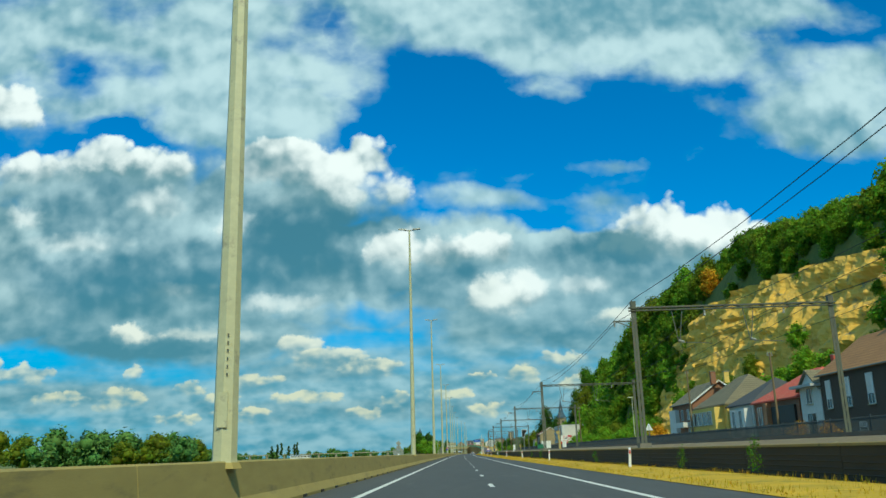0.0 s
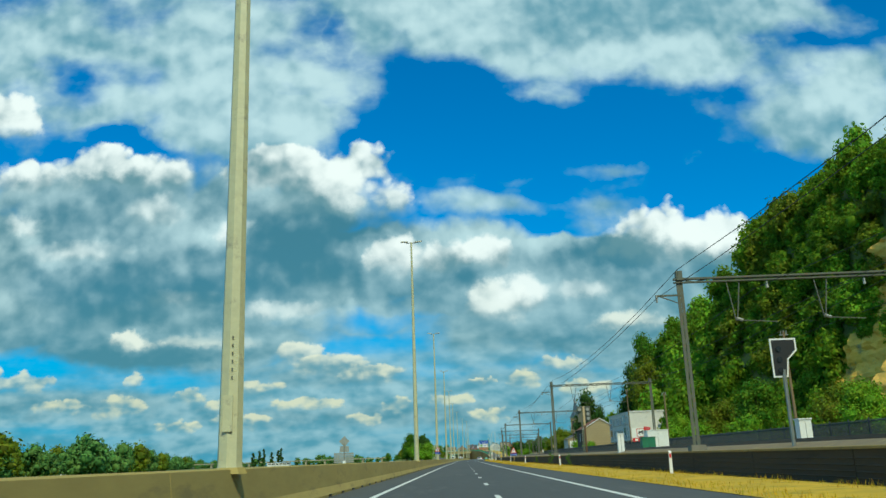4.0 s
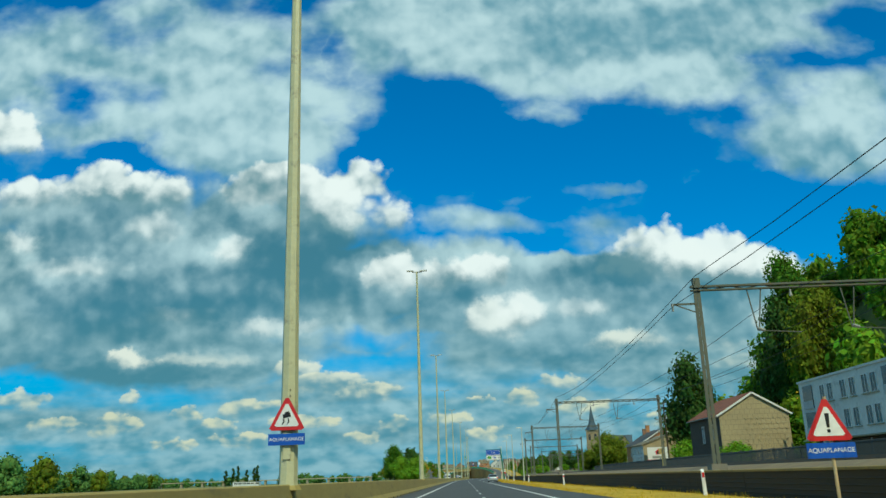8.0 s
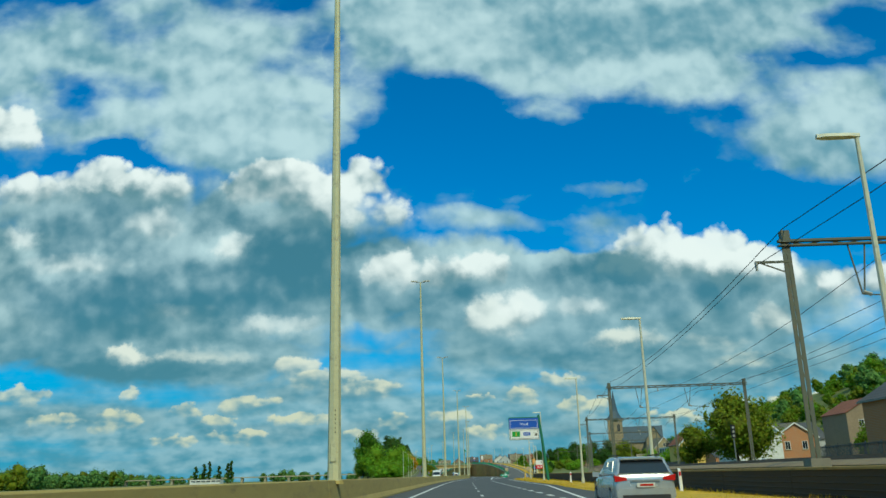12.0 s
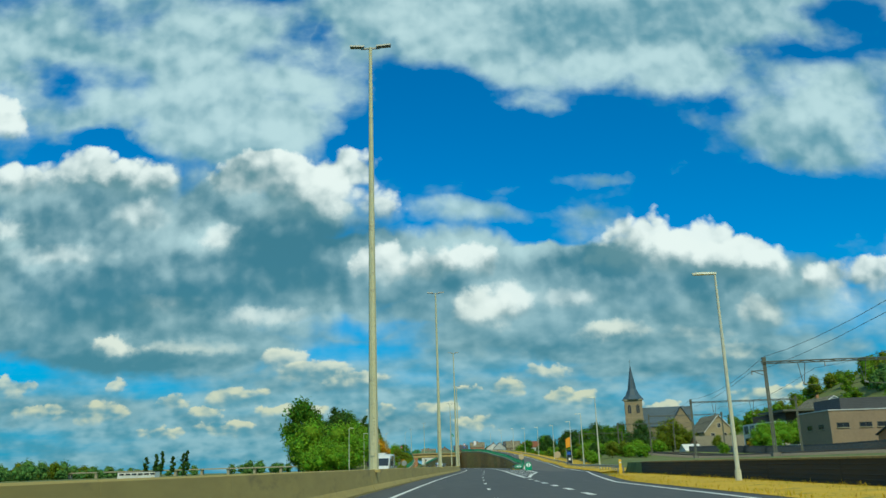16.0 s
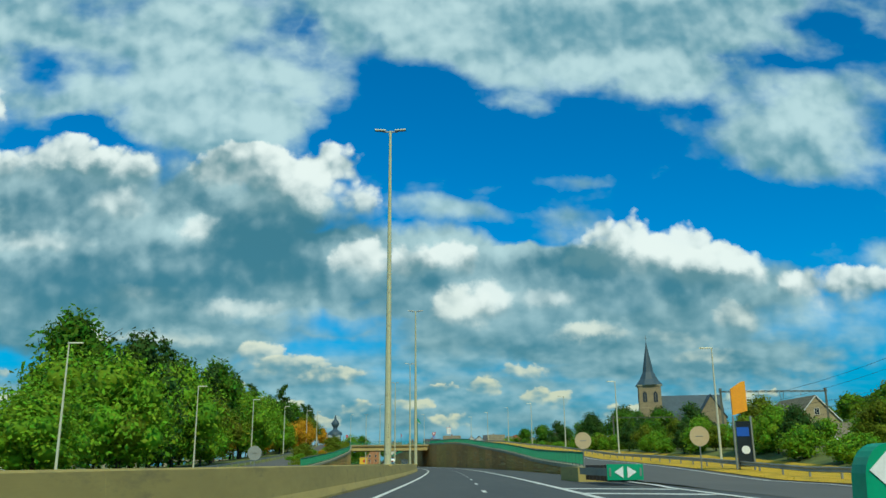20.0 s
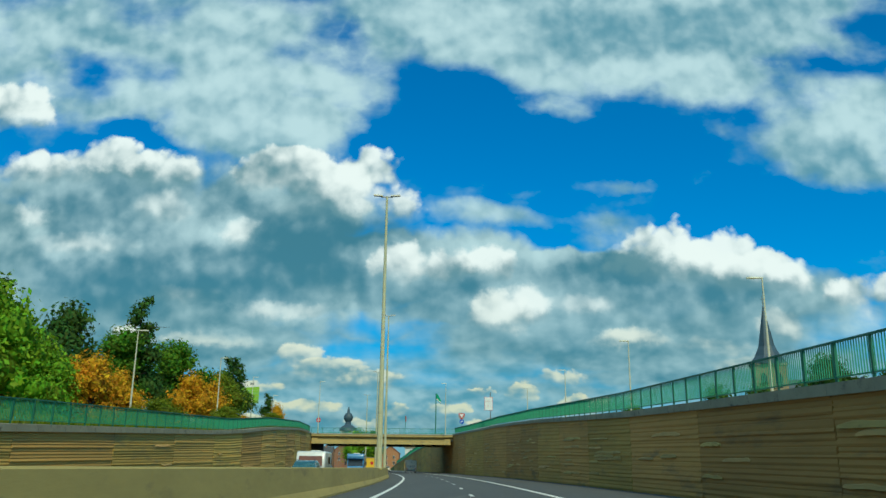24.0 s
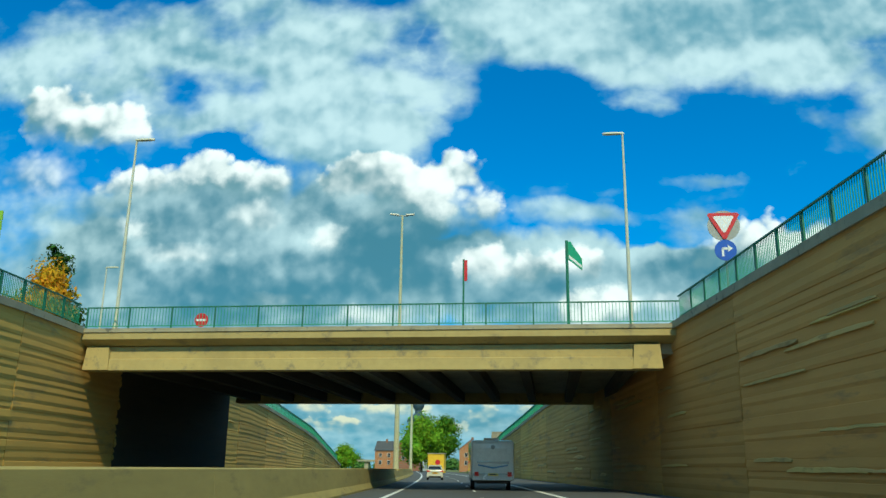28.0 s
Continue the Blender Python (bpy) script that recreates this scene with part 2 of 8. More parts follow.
# closed bright cloud overhead, out of view, added to raise the fill light
v_d = wm("ADD", v_d, wm("MULTIPLY", wramp(Vv, 0.75, 1.3), 0.5))
v_d = wm("SUBTRACT", wm("ADD", v_d, wm("MULTIPLY", low, 0.10)), wm("MULTIPLY", open_sky, 0.75))
v_lit = wramp(wm("ADD", wm("MULTIPLY", tones, 0.85), wm("ADD", wm("MULTIPLY", relief, 0.75), wm("MULTIPLY", n_a, 1.1))), -0.62, 0.55)
v_col = wmix(v_lit, (0.15, 0.34, 0.41, 1), (0.62, 0.79, 0.79, 1))
v_col = wmix(wm("MULTIPLY", low, 0.55), v_col, (0.085, 0.31, 0.41, 1))
paint = wmix(wm("MULTIPLY", wramp(v_d, 0.02, 0.80), 0.93), paint, v_col)
# grey banks
m_h = sums["mass"]
m_d = wm("SUBTRACT", wm("ADD", wm("MULTIPLY", m_h, 0.9), wm("MULTIPLY", puffy, 0.55)), wm("MULTIPLY", open_sky, 0.6))
m_top = wm("DIVIDE", sums["weight"], wm("ADD", m_h, 0.2))
m_lit = wm("ADD", wm("ADD", wm("MULTIPLY", m_top, 0.40), wm("MULTIPLY", n_a, 1.5)), wm("ADD", wm("MULTIPLY", relief, 0.80), wm("MULTIPLY", tones, 0.80)))
m_col = wmix(wramp(m_lit, -0.75, 0.80), (0.070, 0.215, 0.275, 1), (0.60, 0.77, 0.77, 1))
low_c = wm("SUBTRACT", 1.0, wramp(Vv, 0.05, 0.30))
m_col = wmix(wm("MULTIPLY", low_c, 0.55), m_col, (0.105, 0.305, 0.385, 1))
paint = wmix(wm("MULTIPLY", wramp(m_d, 0.05, 0.62), 0.96), paint, m_col)


def cumulus(u, v, ru, rv, crisp=1.0):
    """One heaped cloud with a crisp bright crown, fading into the bank at its base."""
    global paint
    p, d = blob(u, v, ru, rv, near_place)
    up = wv("DOT_PRODUCT", p, (0.12, 1, 0))
    a = wm("MULTIPLY", wramp(wm("ADD", d, wm("MULTIPLY", puffy, 1.2)), 0.12 - 0.25 * (1 - crisp), 0.46 + 0.9 * (1 - crisp)), wramp(up, -0.95, 0.0))
    far = max(0.0, min(1.0, (0.20 - v) / 0.12))
    light = wramp(wm("ADD", wm("ADD", wm("MULTIPLY", up, 0.60), wm("MULTIPLY", tones, 0.75)), wm("MULTIPLY", relief, 1.1)), -0.55, 0.62)
    dark = tuple(p0 + (q0 - p0) * far for p0, q0 in zip((0.14, 0.29, 0.335), (0.17, 0.37, 0.44)))
    white = tuple(p0 + (q0 - p0) * far for p0, q0 in zip((0.95, 0.985, 0.93), (0.78, 0.76, 0.52)))
    paint = wmix(wm("MULTIPLY", a, (0.97 - 0.15 * far) * (0.55 + 0.45 * crisp)), paint, wmix(light, (*dark, 1), (*white, 1)))


cumulus(-0.683, 0.477, 0.087, 0.056)
cumulus(-0.605, 0.458, 0.082, 0.054)
cumulus(-0.686, 0.385, 0.130, 0.051, 0.35)
cumulus(-0.558, 0.376, 0.082, 0.039)
cumulus(-0.477, 0.381, 0.095, 0.043)
cumulus(-0.391, 0.370, 0.074, 0.041)
cumulus(-0.346, 0.371, 0.031, 0.022, 0.35)
cumulus(-0.557, 0.305, 0.036, 0.022, 0.35)
cumulus(-0.261, 0.362, 0.052, 0.033)
cumulus(-0.188, 0.355, 0.069, 0.048)
cumulus(-0.114, 0.368, 0.067, 0.048)
cumulus(-0.091, 0.334, 0.057, 0.046)
cumulus(-0.232, 0.373, 0.061, 0.037)
cumulus(-0.387, 0.320, 0.052, 0.030, 0.35)
cumulus(-0.474, 0.271, 0.074, 0.022, 0.35)
cumulus(-0.355, 0.205, 0.065, 0.019, 0.35)
cumulus(-0.213, 0.186, 0.087, 0.020, 0.35)
cumulus(-0.173, 0.317, 0.078, 0.032, 0.35)
cumulus(0.204, 0.242, 0.087, 0.028, 0.35)
cumulus(0.145, 0.199, 0.065, 0.022, 0.35)
cumulus(0.306, 0.145, 0.061, 0.019, 0.35)
cumulus(0.531, 0.215, 0.104, 0.032)
cumulus(-0.400, 0.152, 0.040, 0.024)
cumulus(-0.316, 0.147, 0.087, 0.019, 0.35)
cumulus(-0.191, 0.129, 0.040, 0.022)
cumulus(-0.160, 0.115, 0.062, 0.019)
cumulus(-0.108, 0.103, 0.052, 0.015)
cumulus(0.028, 0.090, 0.026, 0.006)
cumulus(0.076, 0.087, 0.036, 0.020)
cumulus(0.121, 0.108, 0.048, 0.015)
cumulus(0.358, 0.123, 0.069, 0.017, 0.35)
cumulus(-0.539, 0.105, 0.054, 0.020)
cumulus(-0.504, 0.107, 0.022, 0.013)
cumulus(-0.397, 0.107, 0.017, 0.015)
cumulus(-0.412, 0.073, 0.042, 0.020)
cumulus(-0.252, 0.086, 0.048, 0.019)
cumulus(-0.330, 0.083, 0.026, 0.015)
cumulus(-0.289, 0.071, 0.031, 0.011)
cumulus(-0.267, 0.051, 0.048, 0.013)
cumulus(-0.484, 0.077, 0.061, 0.013)
cumulus(-0.339, 0.051, 0.039, 0.011)
cumulus(-0.074, 0.060, 0.028, 0.017)
cumulus(-0.108, 0.051, 0.040, 0.011)
cumulus(0.047, 0.050, 0.048, 0.013)
cumulus(0.153, 0.074, 0.048, 0.015)
cumulus(0.253, 0.057, 0.043, 0.013)
cumulus(0.399, 0.071, 0.069, 0.015)
cumulus(0.461, 0.039, 0.061, 0.013)
cumulus(-0.183, 0.070, 0.052, 0.011)
cumulus(-0.020, 0.070, 0.043, 0.011)
cumulus(-0.613, 0.118, 0.069, 0.020)
cumulus(-0.628, 0.071, 0.078, 0.015)
cumulus(0.192, 0.261, 0.062, 0.053, 1.00)
cumulus(0.271, 0.267, 0.062, 0.056, 1.00)
cumulus(0.319, 0.257, 0.072, 0.053, 1.00)
cumulus(0.230, 0.287, 0.041, 0.038, 1.00)
cumulus(0.390, 0.235, 0.086, 0.039, 1.00)
cumulus(0.053, 0.184, 0.052, 0.040, 0.80)
cumulus(0.089, 0.199, 0.052, 0.038, 0.80)
cumulus(0.214, 0.151, 0.064, 0.022, 0.70)
cumulus(-0.079, 0.252, 0.052, 0.045, 1.00)
cumulus(-0.019, 0.245, 0.049, 0.032, 0.90)
cumulus(0.038, 0.248, 0.049, 0.030, 0.90)
cumulus(-0.277, 0.286, 0.032, 0.035, 0.60)
cumulus(-0.143, 0.341, 0.064, 0.067, 1.00)
cumulus(0.396, 0.172, 0.039, 0.031, 0.60)
cumulus(0.518, 0.202, 0.047, 0.040, 0.60)
back = WN.new("ShaderNodeBackground")
WL.new(paint, back.inputs[0])
back.inputs[1].default_value = 1.0
WL.new(back.outputs[0], WN.new("ShaderNodeOutputWorld").inputs[0])

sun = new("sun", bpy.data.lights.new("sun", "SUN"))
sun.data.energy, sun.data.angle, sun.data.color = 3.1, radians(0.6), (1.0, 0.88, 0.56)
sun.matrix_world = look(SUN_TO * 100, (0, 0, 0))

# ---------- helpers ----------
def xr(y):
    """x of the line of travel at y."""
    a = ROAD_LINE
    i = max(1, min(len(a) - 3, next((k for k in range(len(a)) if a[k][0] > y), len(a)) - 1))
    (y0, x0), (y1, x1), (y2, x2), (y3, x3) = a[i - 1:i + 3]
    t, m1, m2 = (y - y1) / (y2 - y1), (x2 - x0) / (y2 - y0), (x3 - x1) / (y3 - y1)
    d = y2 - y1
    if t < 0 or t > 1:
        return x1 + m1 * (y - y1) if t < 0 else x2 + m2 * (y - y2)
    return (2 * t**3 - 3 * t**2 + 1) * x1 + (t**3 - 2 * t**2 + t) * d * m1 + (3 * t**2 - 2 * t**3) * x2 + (t**3 - t**2) * d * m2


def turn_at(y):
    """The road's heading at y, in degrees for rz."""
    return -math.degrees(math.atan2(xr(y + 2) - xr(y - 2), 4))


def knots(pairs):
    return lambda y: float(np.interp(y, [p[0] for p in pairs], [p[1] for p in pairs]))


class Shape:
    """Collects vertices and faces for one mesh."""

    def __init__(self):
        self.v, self.f = [], []

    def add(self, verts, faces):
        n = len(self.v)
        self.v += [tuple(p) for p in verts]
        self.f += [tuple(i + n for i in f) for f in faces]
        return self

    def box(self, c, s, m=None, taper=1.0):
        x, y, z = s[0] / 2, s[1] / 2, s[2] / 2
        vs = [Vector((sx * x * (taper if sz > 0 else 1), sy * y * (taper if sz > 0 else 1), sz * z)) for sz in (-1, 1) for sy in (-1, 1) for sx in (-1, 1)]
        if m is not None:
            vs = [m @ p for p in vs]
        return self.add([p + Vector(c) for p in vs], [(0, 2, 3, 1), (4, 5, 7, 6), (0, 1, 5, 4), (2, 6, 7, 3), (0, 4, 6, 2), (1, 3, 7, 5)])

    def bar(self, a, b, w, h=None):
        """A square bar from a to b."""
        a, b, h = Vector(a), Vector(b), h or w
        d = (b - a).normalized()
        s = d.cross((0, 0, 1))
        s = s.normalized() if s.length > 1e-4 else Vector((1, 0, 0))
        t = s.cross(d)
        vs = [p + s * i * w / 2 + t * j * h / 2 for p in (a, b) for i, j in ((-1, -1), (1, -1), (1, 1), (-1, 1))]
        return self.add(vs, [(0, 1, 2, 3), (7, 6, 5, 4), (0, 4, 5, 1), (1, 5, 6, 2), (2, 6, 7, 3), (3, 7, 4, 0)])

    def tube(self, pts, radii, n=8, caps=True):
        """A round bar through pts."""
        pts = [Vector(p) for p in pts]
        rings = []
        for i, p in enumerate(pts):
            d = (pts[min(i + 1, len(pts) - 1)] - pts[max(i - 1, 0)]).normalized()
            s = d.cross((0, 0, 1))
            s = s.normalized() if s.length > 1e-3 else Vector((1, 0, 0))
            t = s.cross(d)
            r = radii[i] if isinstance(radii, (list, tuple)) else radii
            rings.append([p + (s * math.cos(k * math.tau / n) + t * math.sin(k * math.tau / n)) * r for k in range(n)])
        fs = [(i * n + k, i * n + (k + 1) % n, (i + 1) * n + (k + 1) % n, (i + 1) * n + k) for i in range(len(pts) - 1) for k in range(n)]
        if caps:
            fs += [tuple(range(n))[::-1], tuple(range((len(pts) - 1) * n, len(pts) * n))]
        return self.add([q for r in rings for q in r], fs)

    def prism(self, outline, axis, a, b):
        """An outline of pairs, run along axis (0, 1, 2) from a to b."""
        n = len(outline)

        def at3(p, c):
            q = list(p)
            q.insert(axis, c)
            return q
        vs = [at3(p, a) for p in outline] + [at3(p, b) for p in outline]
        return self.add(vs, [tuple(range(n)), tuple(range(2 * n - 1, n - 1, -1))] + [(i, i + n, (i + 1) % n + n, (i + 1) % n) for i in range(n)])

    def loft(self, rings, caps=True):
        n = len(rings[0])
        fs = [(i * n + k, i * n + (k + 1) % n, (i + 1) * n + (k + 1) % n, (i + 1) * n + k) for i in range(len(rings) - 1) for k in range(n)]
        if caps:
            fs += [tuple(range(n))[::-1], tuple(range((len(rings) - 1) * n, len(rings) * n))]
        return self.add([q for r in rings for q in r], fs)

    def disc(self, c, r, normal="y", n=20, thick=0.03):
        c = Vector(c)
        pts = [(math.cos(k * math.tau / n) * r, math.sin(k * math.tau / n) * r) for k in range(n)]
        ax = {"x": 0, "y": 1, "z": 2}[normal]
        q = Shape().prism(pts, ax, -thick / 2, thick / 2)
        return self.add([Vector(p) + c for p in q.v], q.f)

    def strip(self, rows):
        """A sheet through rows of points of equal length."""
        n = len(rows[0])
        return self.add([p for r in rows for p in r], [(i * n + k, i * n + k + 1, (i + 1) * n + k + 1, (i + 1) * n + k) for i in range(len(rows) - 1) for k in range(n - 1)])


def mesh_of(name, shape, material, smooth=False):
    me = bpy.data.meshes.new(name)
    me.from_pydata(shape.v, [], shape.f)
    me.materials.append(material)
    bm = bmesh.new()
    bm.from_mesh(me)
    bmesh.ops.recalc_face_normals(bm, faces=bm.faces)
    bm.to_mesh(me)
    bm.free()
    if smooth:
        me.shade_smooth()
        me.set_sharp_from_angle(angle=radians(38))
    return me


def part(name, shape, material, parent=None, label="", smooth=False, at=None):
    me = shape if isinstance(shape, bpy.types.Mesh) else mesh_of(name, shape, material, smooth)
    ob = new(name, me)
    if parent:
        ob.parent = parent
    if at is not None:
        ob.matrix_basis = at
    return tagged(ob, label) if label else ob


def thing(name, m, label, category, group="", kind=""):
    ob = new(name)
    ob.empty_display_size = 0.2
    ob.matrix_basis = m
    return tagged(ob, label, category, group, kind)


def whole(name, shape, material, label, category, group="", kind="", smooth=False, at=None):
    ob = part(name, shape, material, None, "", smooth, at)
    return tagged(ob, label, category, group, kind)


# ---------- materials ----------
def material(name, a, b=None, size=2.0, rough=0.8, bump=0.2, bump_size=None, metal=0.0, spots=None, spot_size=0.4, vary=0.0, stretch=(1, 1, 1), glow=0.0, island=False, spec=0.5, thin=0.0):
    """A procedural surface: two tones mixed at two scales, relief, optional spots and variation from piece to piece."""
    m = bpy.data.materials.new(name)
    m.use_nodes = True
    nt = m.node_tree
    N, L = nt.nodes, nt.links
    bs = N["Principled BSDF"]
    b = b or tuple(c * 0.8 for c in a)
    tc = N.new("ShaderNodeTexCoord")
    mp = N.new("ShaderNodeMapping")
    L.new(tc.outputs["Object"], mp.inputs[0])
    mp.inputs["Scale"].default_value = stretch

    def noise_tex(s, d=5.0, r=0.6):
        n = N.new("ShaderNodeTexNoise")
        L.new(mp.outputs[0], n.inputs["Vector"])
        n.inputs["Scale"].default_value, n.inputs["Detail"].default_value, n.inputs["Roughness"].default_value = s, d, r
        return n.outputs["Fac"]

    def ramp(v, lo, hi):
        n = N.new("ShaderNodeMapRange")
        L.new(v, n.inputs[0])
        n.inputs[1].default_value, n.inputs[2].default_value = lo, hi
        return n.outputs[0]

    def mix(f, p, q, mode="MIX"):
        n = N.new("ShaderNodeMix")
        n.data_type, n.blend_type = "RGBA", mode
        for i, v in ((0, f), (6, p), (7, q)):
            if hasattr(v, "links"):
                L.new(v, n.inputs[i])
            else:
                n.inputs[i].default_value = (*v, 1) if isinstance(v, tuple) else v
        return n.outputs[2]

    col = mix(ramp(noise_tex(1 / size), 0.35, 0.65), a, b)
    fine = ramp(noise_tex(7 / size, 3.0), 0.3, 0.7)
    col = mix(0.35, col, mix(fine, tuple(c * 0.7 for c in a), tuple(min(1, c * 1.25) for c in b)))
    if spots:
        col = mix(ramp(noise_tex(1 / spot_size, 6.0, 0.7), 0.56, 0.68), col, spots)
    if vary:
        src = N.new("ShaderNodeNewGeometry").outputs["Random Per Island"] if island else N.new("ShaderNodeObjectInfo").outputs["Random"]
        hs = N.new("ShaderNodeHueSaturation")
        L.new(col, hs.inputs["Color"])
        L.new(ramp(src, -1 / (2 * vary) + 0.5, 1 / (2 * vary) + 0.5), hs.inputs["Value"])
        hs.inputs["Value"].default_value = 1
        mr = N.new("ShaderNodeMapRange")
        L.new(src, mr.inputs[0])
        mr.inputs[3].default_value, mr.inputs[4].default_value = 1 - vary, 1 + vary
        L.new(mr.outputs[0], hs.inputs["Value"])
        wob = N.new("ShaderNodeMath")
        wob.operation = "FRACT"
        mul = N.new("ShaderNodeMath")
        mul.operation = "MULTIPLY"
        L.new(src, mul.inputs[0])
        mul.inputs[1].default_value = 7.31
        L.new(mul.outputs[0], wob.inputs[0])
        mh = N.new("ShaderNodeMapRange")
        L.new(wob.outputs[0], mh.inputs[0])
        mh.inputs[3].default_value, mh.inputs[4].default_value = 0.5 - vary * 0.06, 0.5 + vary * 0.06
        L.new(mh.outputs[0], hs.inputs["Hue"])
        col = hs.outputs[0]
    L.new(col, bs.inputs["Base Color"])
    bs.inputs["Roughness"].default_value, bs.inputs["Metallic"].default_value = rough, metal
    bs.inputs["Specular IOR Level"].default_value = spec
    if rough < 0.75:
        rr = N.new("ShaderNodeMapRange")
        L.new(noise_tex(3 / size), rr.inputs[0])
        rr.inputs[3].default_value, rr.inputs[4].default_value = max(0.02, rough - 0.12), rough + 0.12
        L.new(rr.outputs[0], bs.inputs["Roughness"])
    if bump:
        bp = N.new("ShaderNodeBump")
        bp.inputs["Strength"].default_value, bp.inputs["Distance"].default_value = bump, 0.05 * (bump_size or size / 6) * 4
        L.new(noise_tex(1 / (bump_size or size / 6), 6.0), bp.inputs["Height"])
        L.new(bp.outputs[0], bs.inputs["Normal"])
    if glow:
        L.new(col, bs.inputs["Emission Color"])
        bs.inputs["Emission Strength"].default_value = glow
    if thin:
        tl, ms = N.new("ShaderNodeBsdfTranslucent"), N.new("ShaderNodeMixShader")
        L.new(mix(0.5, col, (0.30, 0.36, 0.02)), tl.inputs[0])
        ms.inputs[0].default_value = thin
        L.new(bs.outputs[0], ms.inputs[1])
        L.new(tl.outputs[0], ms.inputs[2])
        L.new(ms.outputs[0], N["Material Output"].inputs[0])
    return m


ASPHALT = material("asphalt", (0.085, 0.088, 0.086), (0.065, 0.068, 0.068), 3.0, 0.85, 0.25, 0.02, stretch=(1, 0.12, 1), spots=(0.10, 0.10, 0.097), spot_size=1.5)
ASPHALT_OLD = material("ramp asphalt", (0.13, 0.125, 0.115), (0.10, 0.098, 0.092), 4.0, 0.88, 0.25, 0.02, stretch=(1, 0.15, 1))
LINE = material("road paint", (0.80, 0.79, 0.74), (0.68, 0.67, 0.62), 0.8, 0.6, 0.1, 0.02, spots=(0.45, 0.44, 0.42), spot_size=0.3)
CONCRETE = material("barrier concrete", (0.43, 0.335, 0.105), (0.35, 0.275, 0.085), 2.5, 0.85, 0.25, 0.05, spots=(0.26, 0.21, 0.08), spot_size=0.9, stretch=(1, 0.35, 1.6))
COPING = material("mossy ochre coping", (0.36, 0.255, 0.085), (0.25, 0.18, 0.065), 1.2, 0.9, 0.3, 0.05, spots=(0.14, 0.12, 0.05), spot_size=0.5)
# yellower copy of the trench concrete, lightened to stand in for sun
BOARDED_SUNLIT = material("ochre board-marked trench wall", (0.66, 0.39, 0.085), (0.46, 0.28, 0.062), 4.0, 0.9, 0.35, 0.08, spots=(0.34, 0.23, 0.08), spot_size=1.6, stretch=(1, 0.22, 1.4), vary=0.15)
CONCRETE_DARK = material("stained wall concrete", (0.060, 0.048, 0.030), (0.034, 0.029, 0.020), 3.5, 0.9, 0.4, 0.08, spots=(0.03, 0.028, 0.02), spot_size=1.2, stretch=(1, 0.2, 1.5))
CONCRETE_PALE = material("pale weathered concrete", (0.50, 0.38, 0.14), (0.38, 0.29, 0.11), 2.5, 0.85, 0.2, 0.06, spots=(0.24, 0.20, 0.11), spot_size=1.0)
CONCRETE_GREY = material("grey coping concrete", (0.42, 0.37, 0.24), (0.29, 0.26, 0.17), 1.5, 0.85, 0.3, 0.05, spots=(0.13, 0.12, 0.09), spot_size=0.5)
BOARDED = material("board-marked trench wall", (0.64, 0.36, 0.085), (0.44, 0.25, 0.06), 4.0, 0.9, 0.35, 0.08, spots=(0.32, 0.20, 0.07), spot_size=1.6, stretch=(1, 0.22, 1.4), vary=0.15)
BOARD_PALE = material("bleached board", (0.62, 0.41, 0.13), (0.44, 0.29, 0.09), 1.2, 0.9, 0.3, 0.06, spots=(0.34, 0.22, 0.07), spot_size=0.5, stretch=(1, 0.3, 1), vary=0.2)
GRASS_DRY = material("dry verge grass", (0.70, 0.42, 0.015), (0.42, 0.29, 0.015), 1.6, 0.95, 0.5, 0.05, spots=(0.17, 0.18, 0.02), spot_size=1.1)
GRASS_BLADE = material("grass blades", (0.74, 0.43, 0.012), (0.40, 0.31, 0.012), 3.0, 0.9, 0.0, vary=0.35, island=True, thin=0.35)
GRASS = material("meadow", (0.10, 0.15, 0.03), (0.17, 0.17, 0.04), 9.0, 0.95, 0.4, 0.3, spots=(0.07, 0.10, 0.02), spot_size=5.0)
BALLAST = material("rusty track ballast", (0.26, 0.19, 0.10), (0.18, 0.14, 0.09), 0.9, 0.95, 0.8, 0.06, spots=(0.30, 0.26, 0.12), spot_size=0.5)
RAIL = material("rusty rail", (0.20, 0.11, 0.055), (0.13, 0.08, 0.045), 0.5, 0.6, 0.1, 0.02, metal=0.4)
SLEEPER = material("concrete sleeper", (0.25, 0.22, 0.17), (0.18, 0.16, 0.13), 0.5, 0.9, 0.2, 0.03)
MAST_PAINT = material("cream lamp mast paint", (0.58, 0.56, 0.34), (0.50, 0.48, 0.29), 1.2, 0.45, 0.05, 0.05, spots=(0.36, 0.33, 0.22), spot_size=0.35)
GALV = material("galvanised steel", (0.33, 0.34, 0.31), (0.24, 0.25, 0.23), 0.8, 0.5, 0.1, 0.05, metal=0.6)
GANTRY = material("weathered grey-green gantry steel", (0.125, 0.135, 0.10), (0.085, 0.092, 0.07), 0.9, 0.7, 0.15, 0.05, metal=0.0, spots=(0.17, 0.11, 0.06), spot_size=0.3)
LAMP_PAINT = material("pale street lamp paint", (0.62, 0.62, 0.48), (0.52, 0.52, 0.40), 1.0, 0.5, 0.05, 0.05, spots=(0.42, 0.41, 0.32), spot_size=0.4)
WIRE = material("dark cable", (0.02, 0.02, 0.02), None, 0.5, 0.6, 0.0)
GREEN_RAIL = material("green painted steel", (0.04, 0.34, 0.17), (0.03, 0.25, 0.125), 0.6, 0.5, 0.1, 0.03, spots=(0.09, 0.33, 0.18), spot_size=0.2)
GREEN_DARK = material("dark green steel", (0.025, 0.19, 0.10), (0.02, 0.14, 0.07), 0.8, 0.5, 0.1, 0.03)
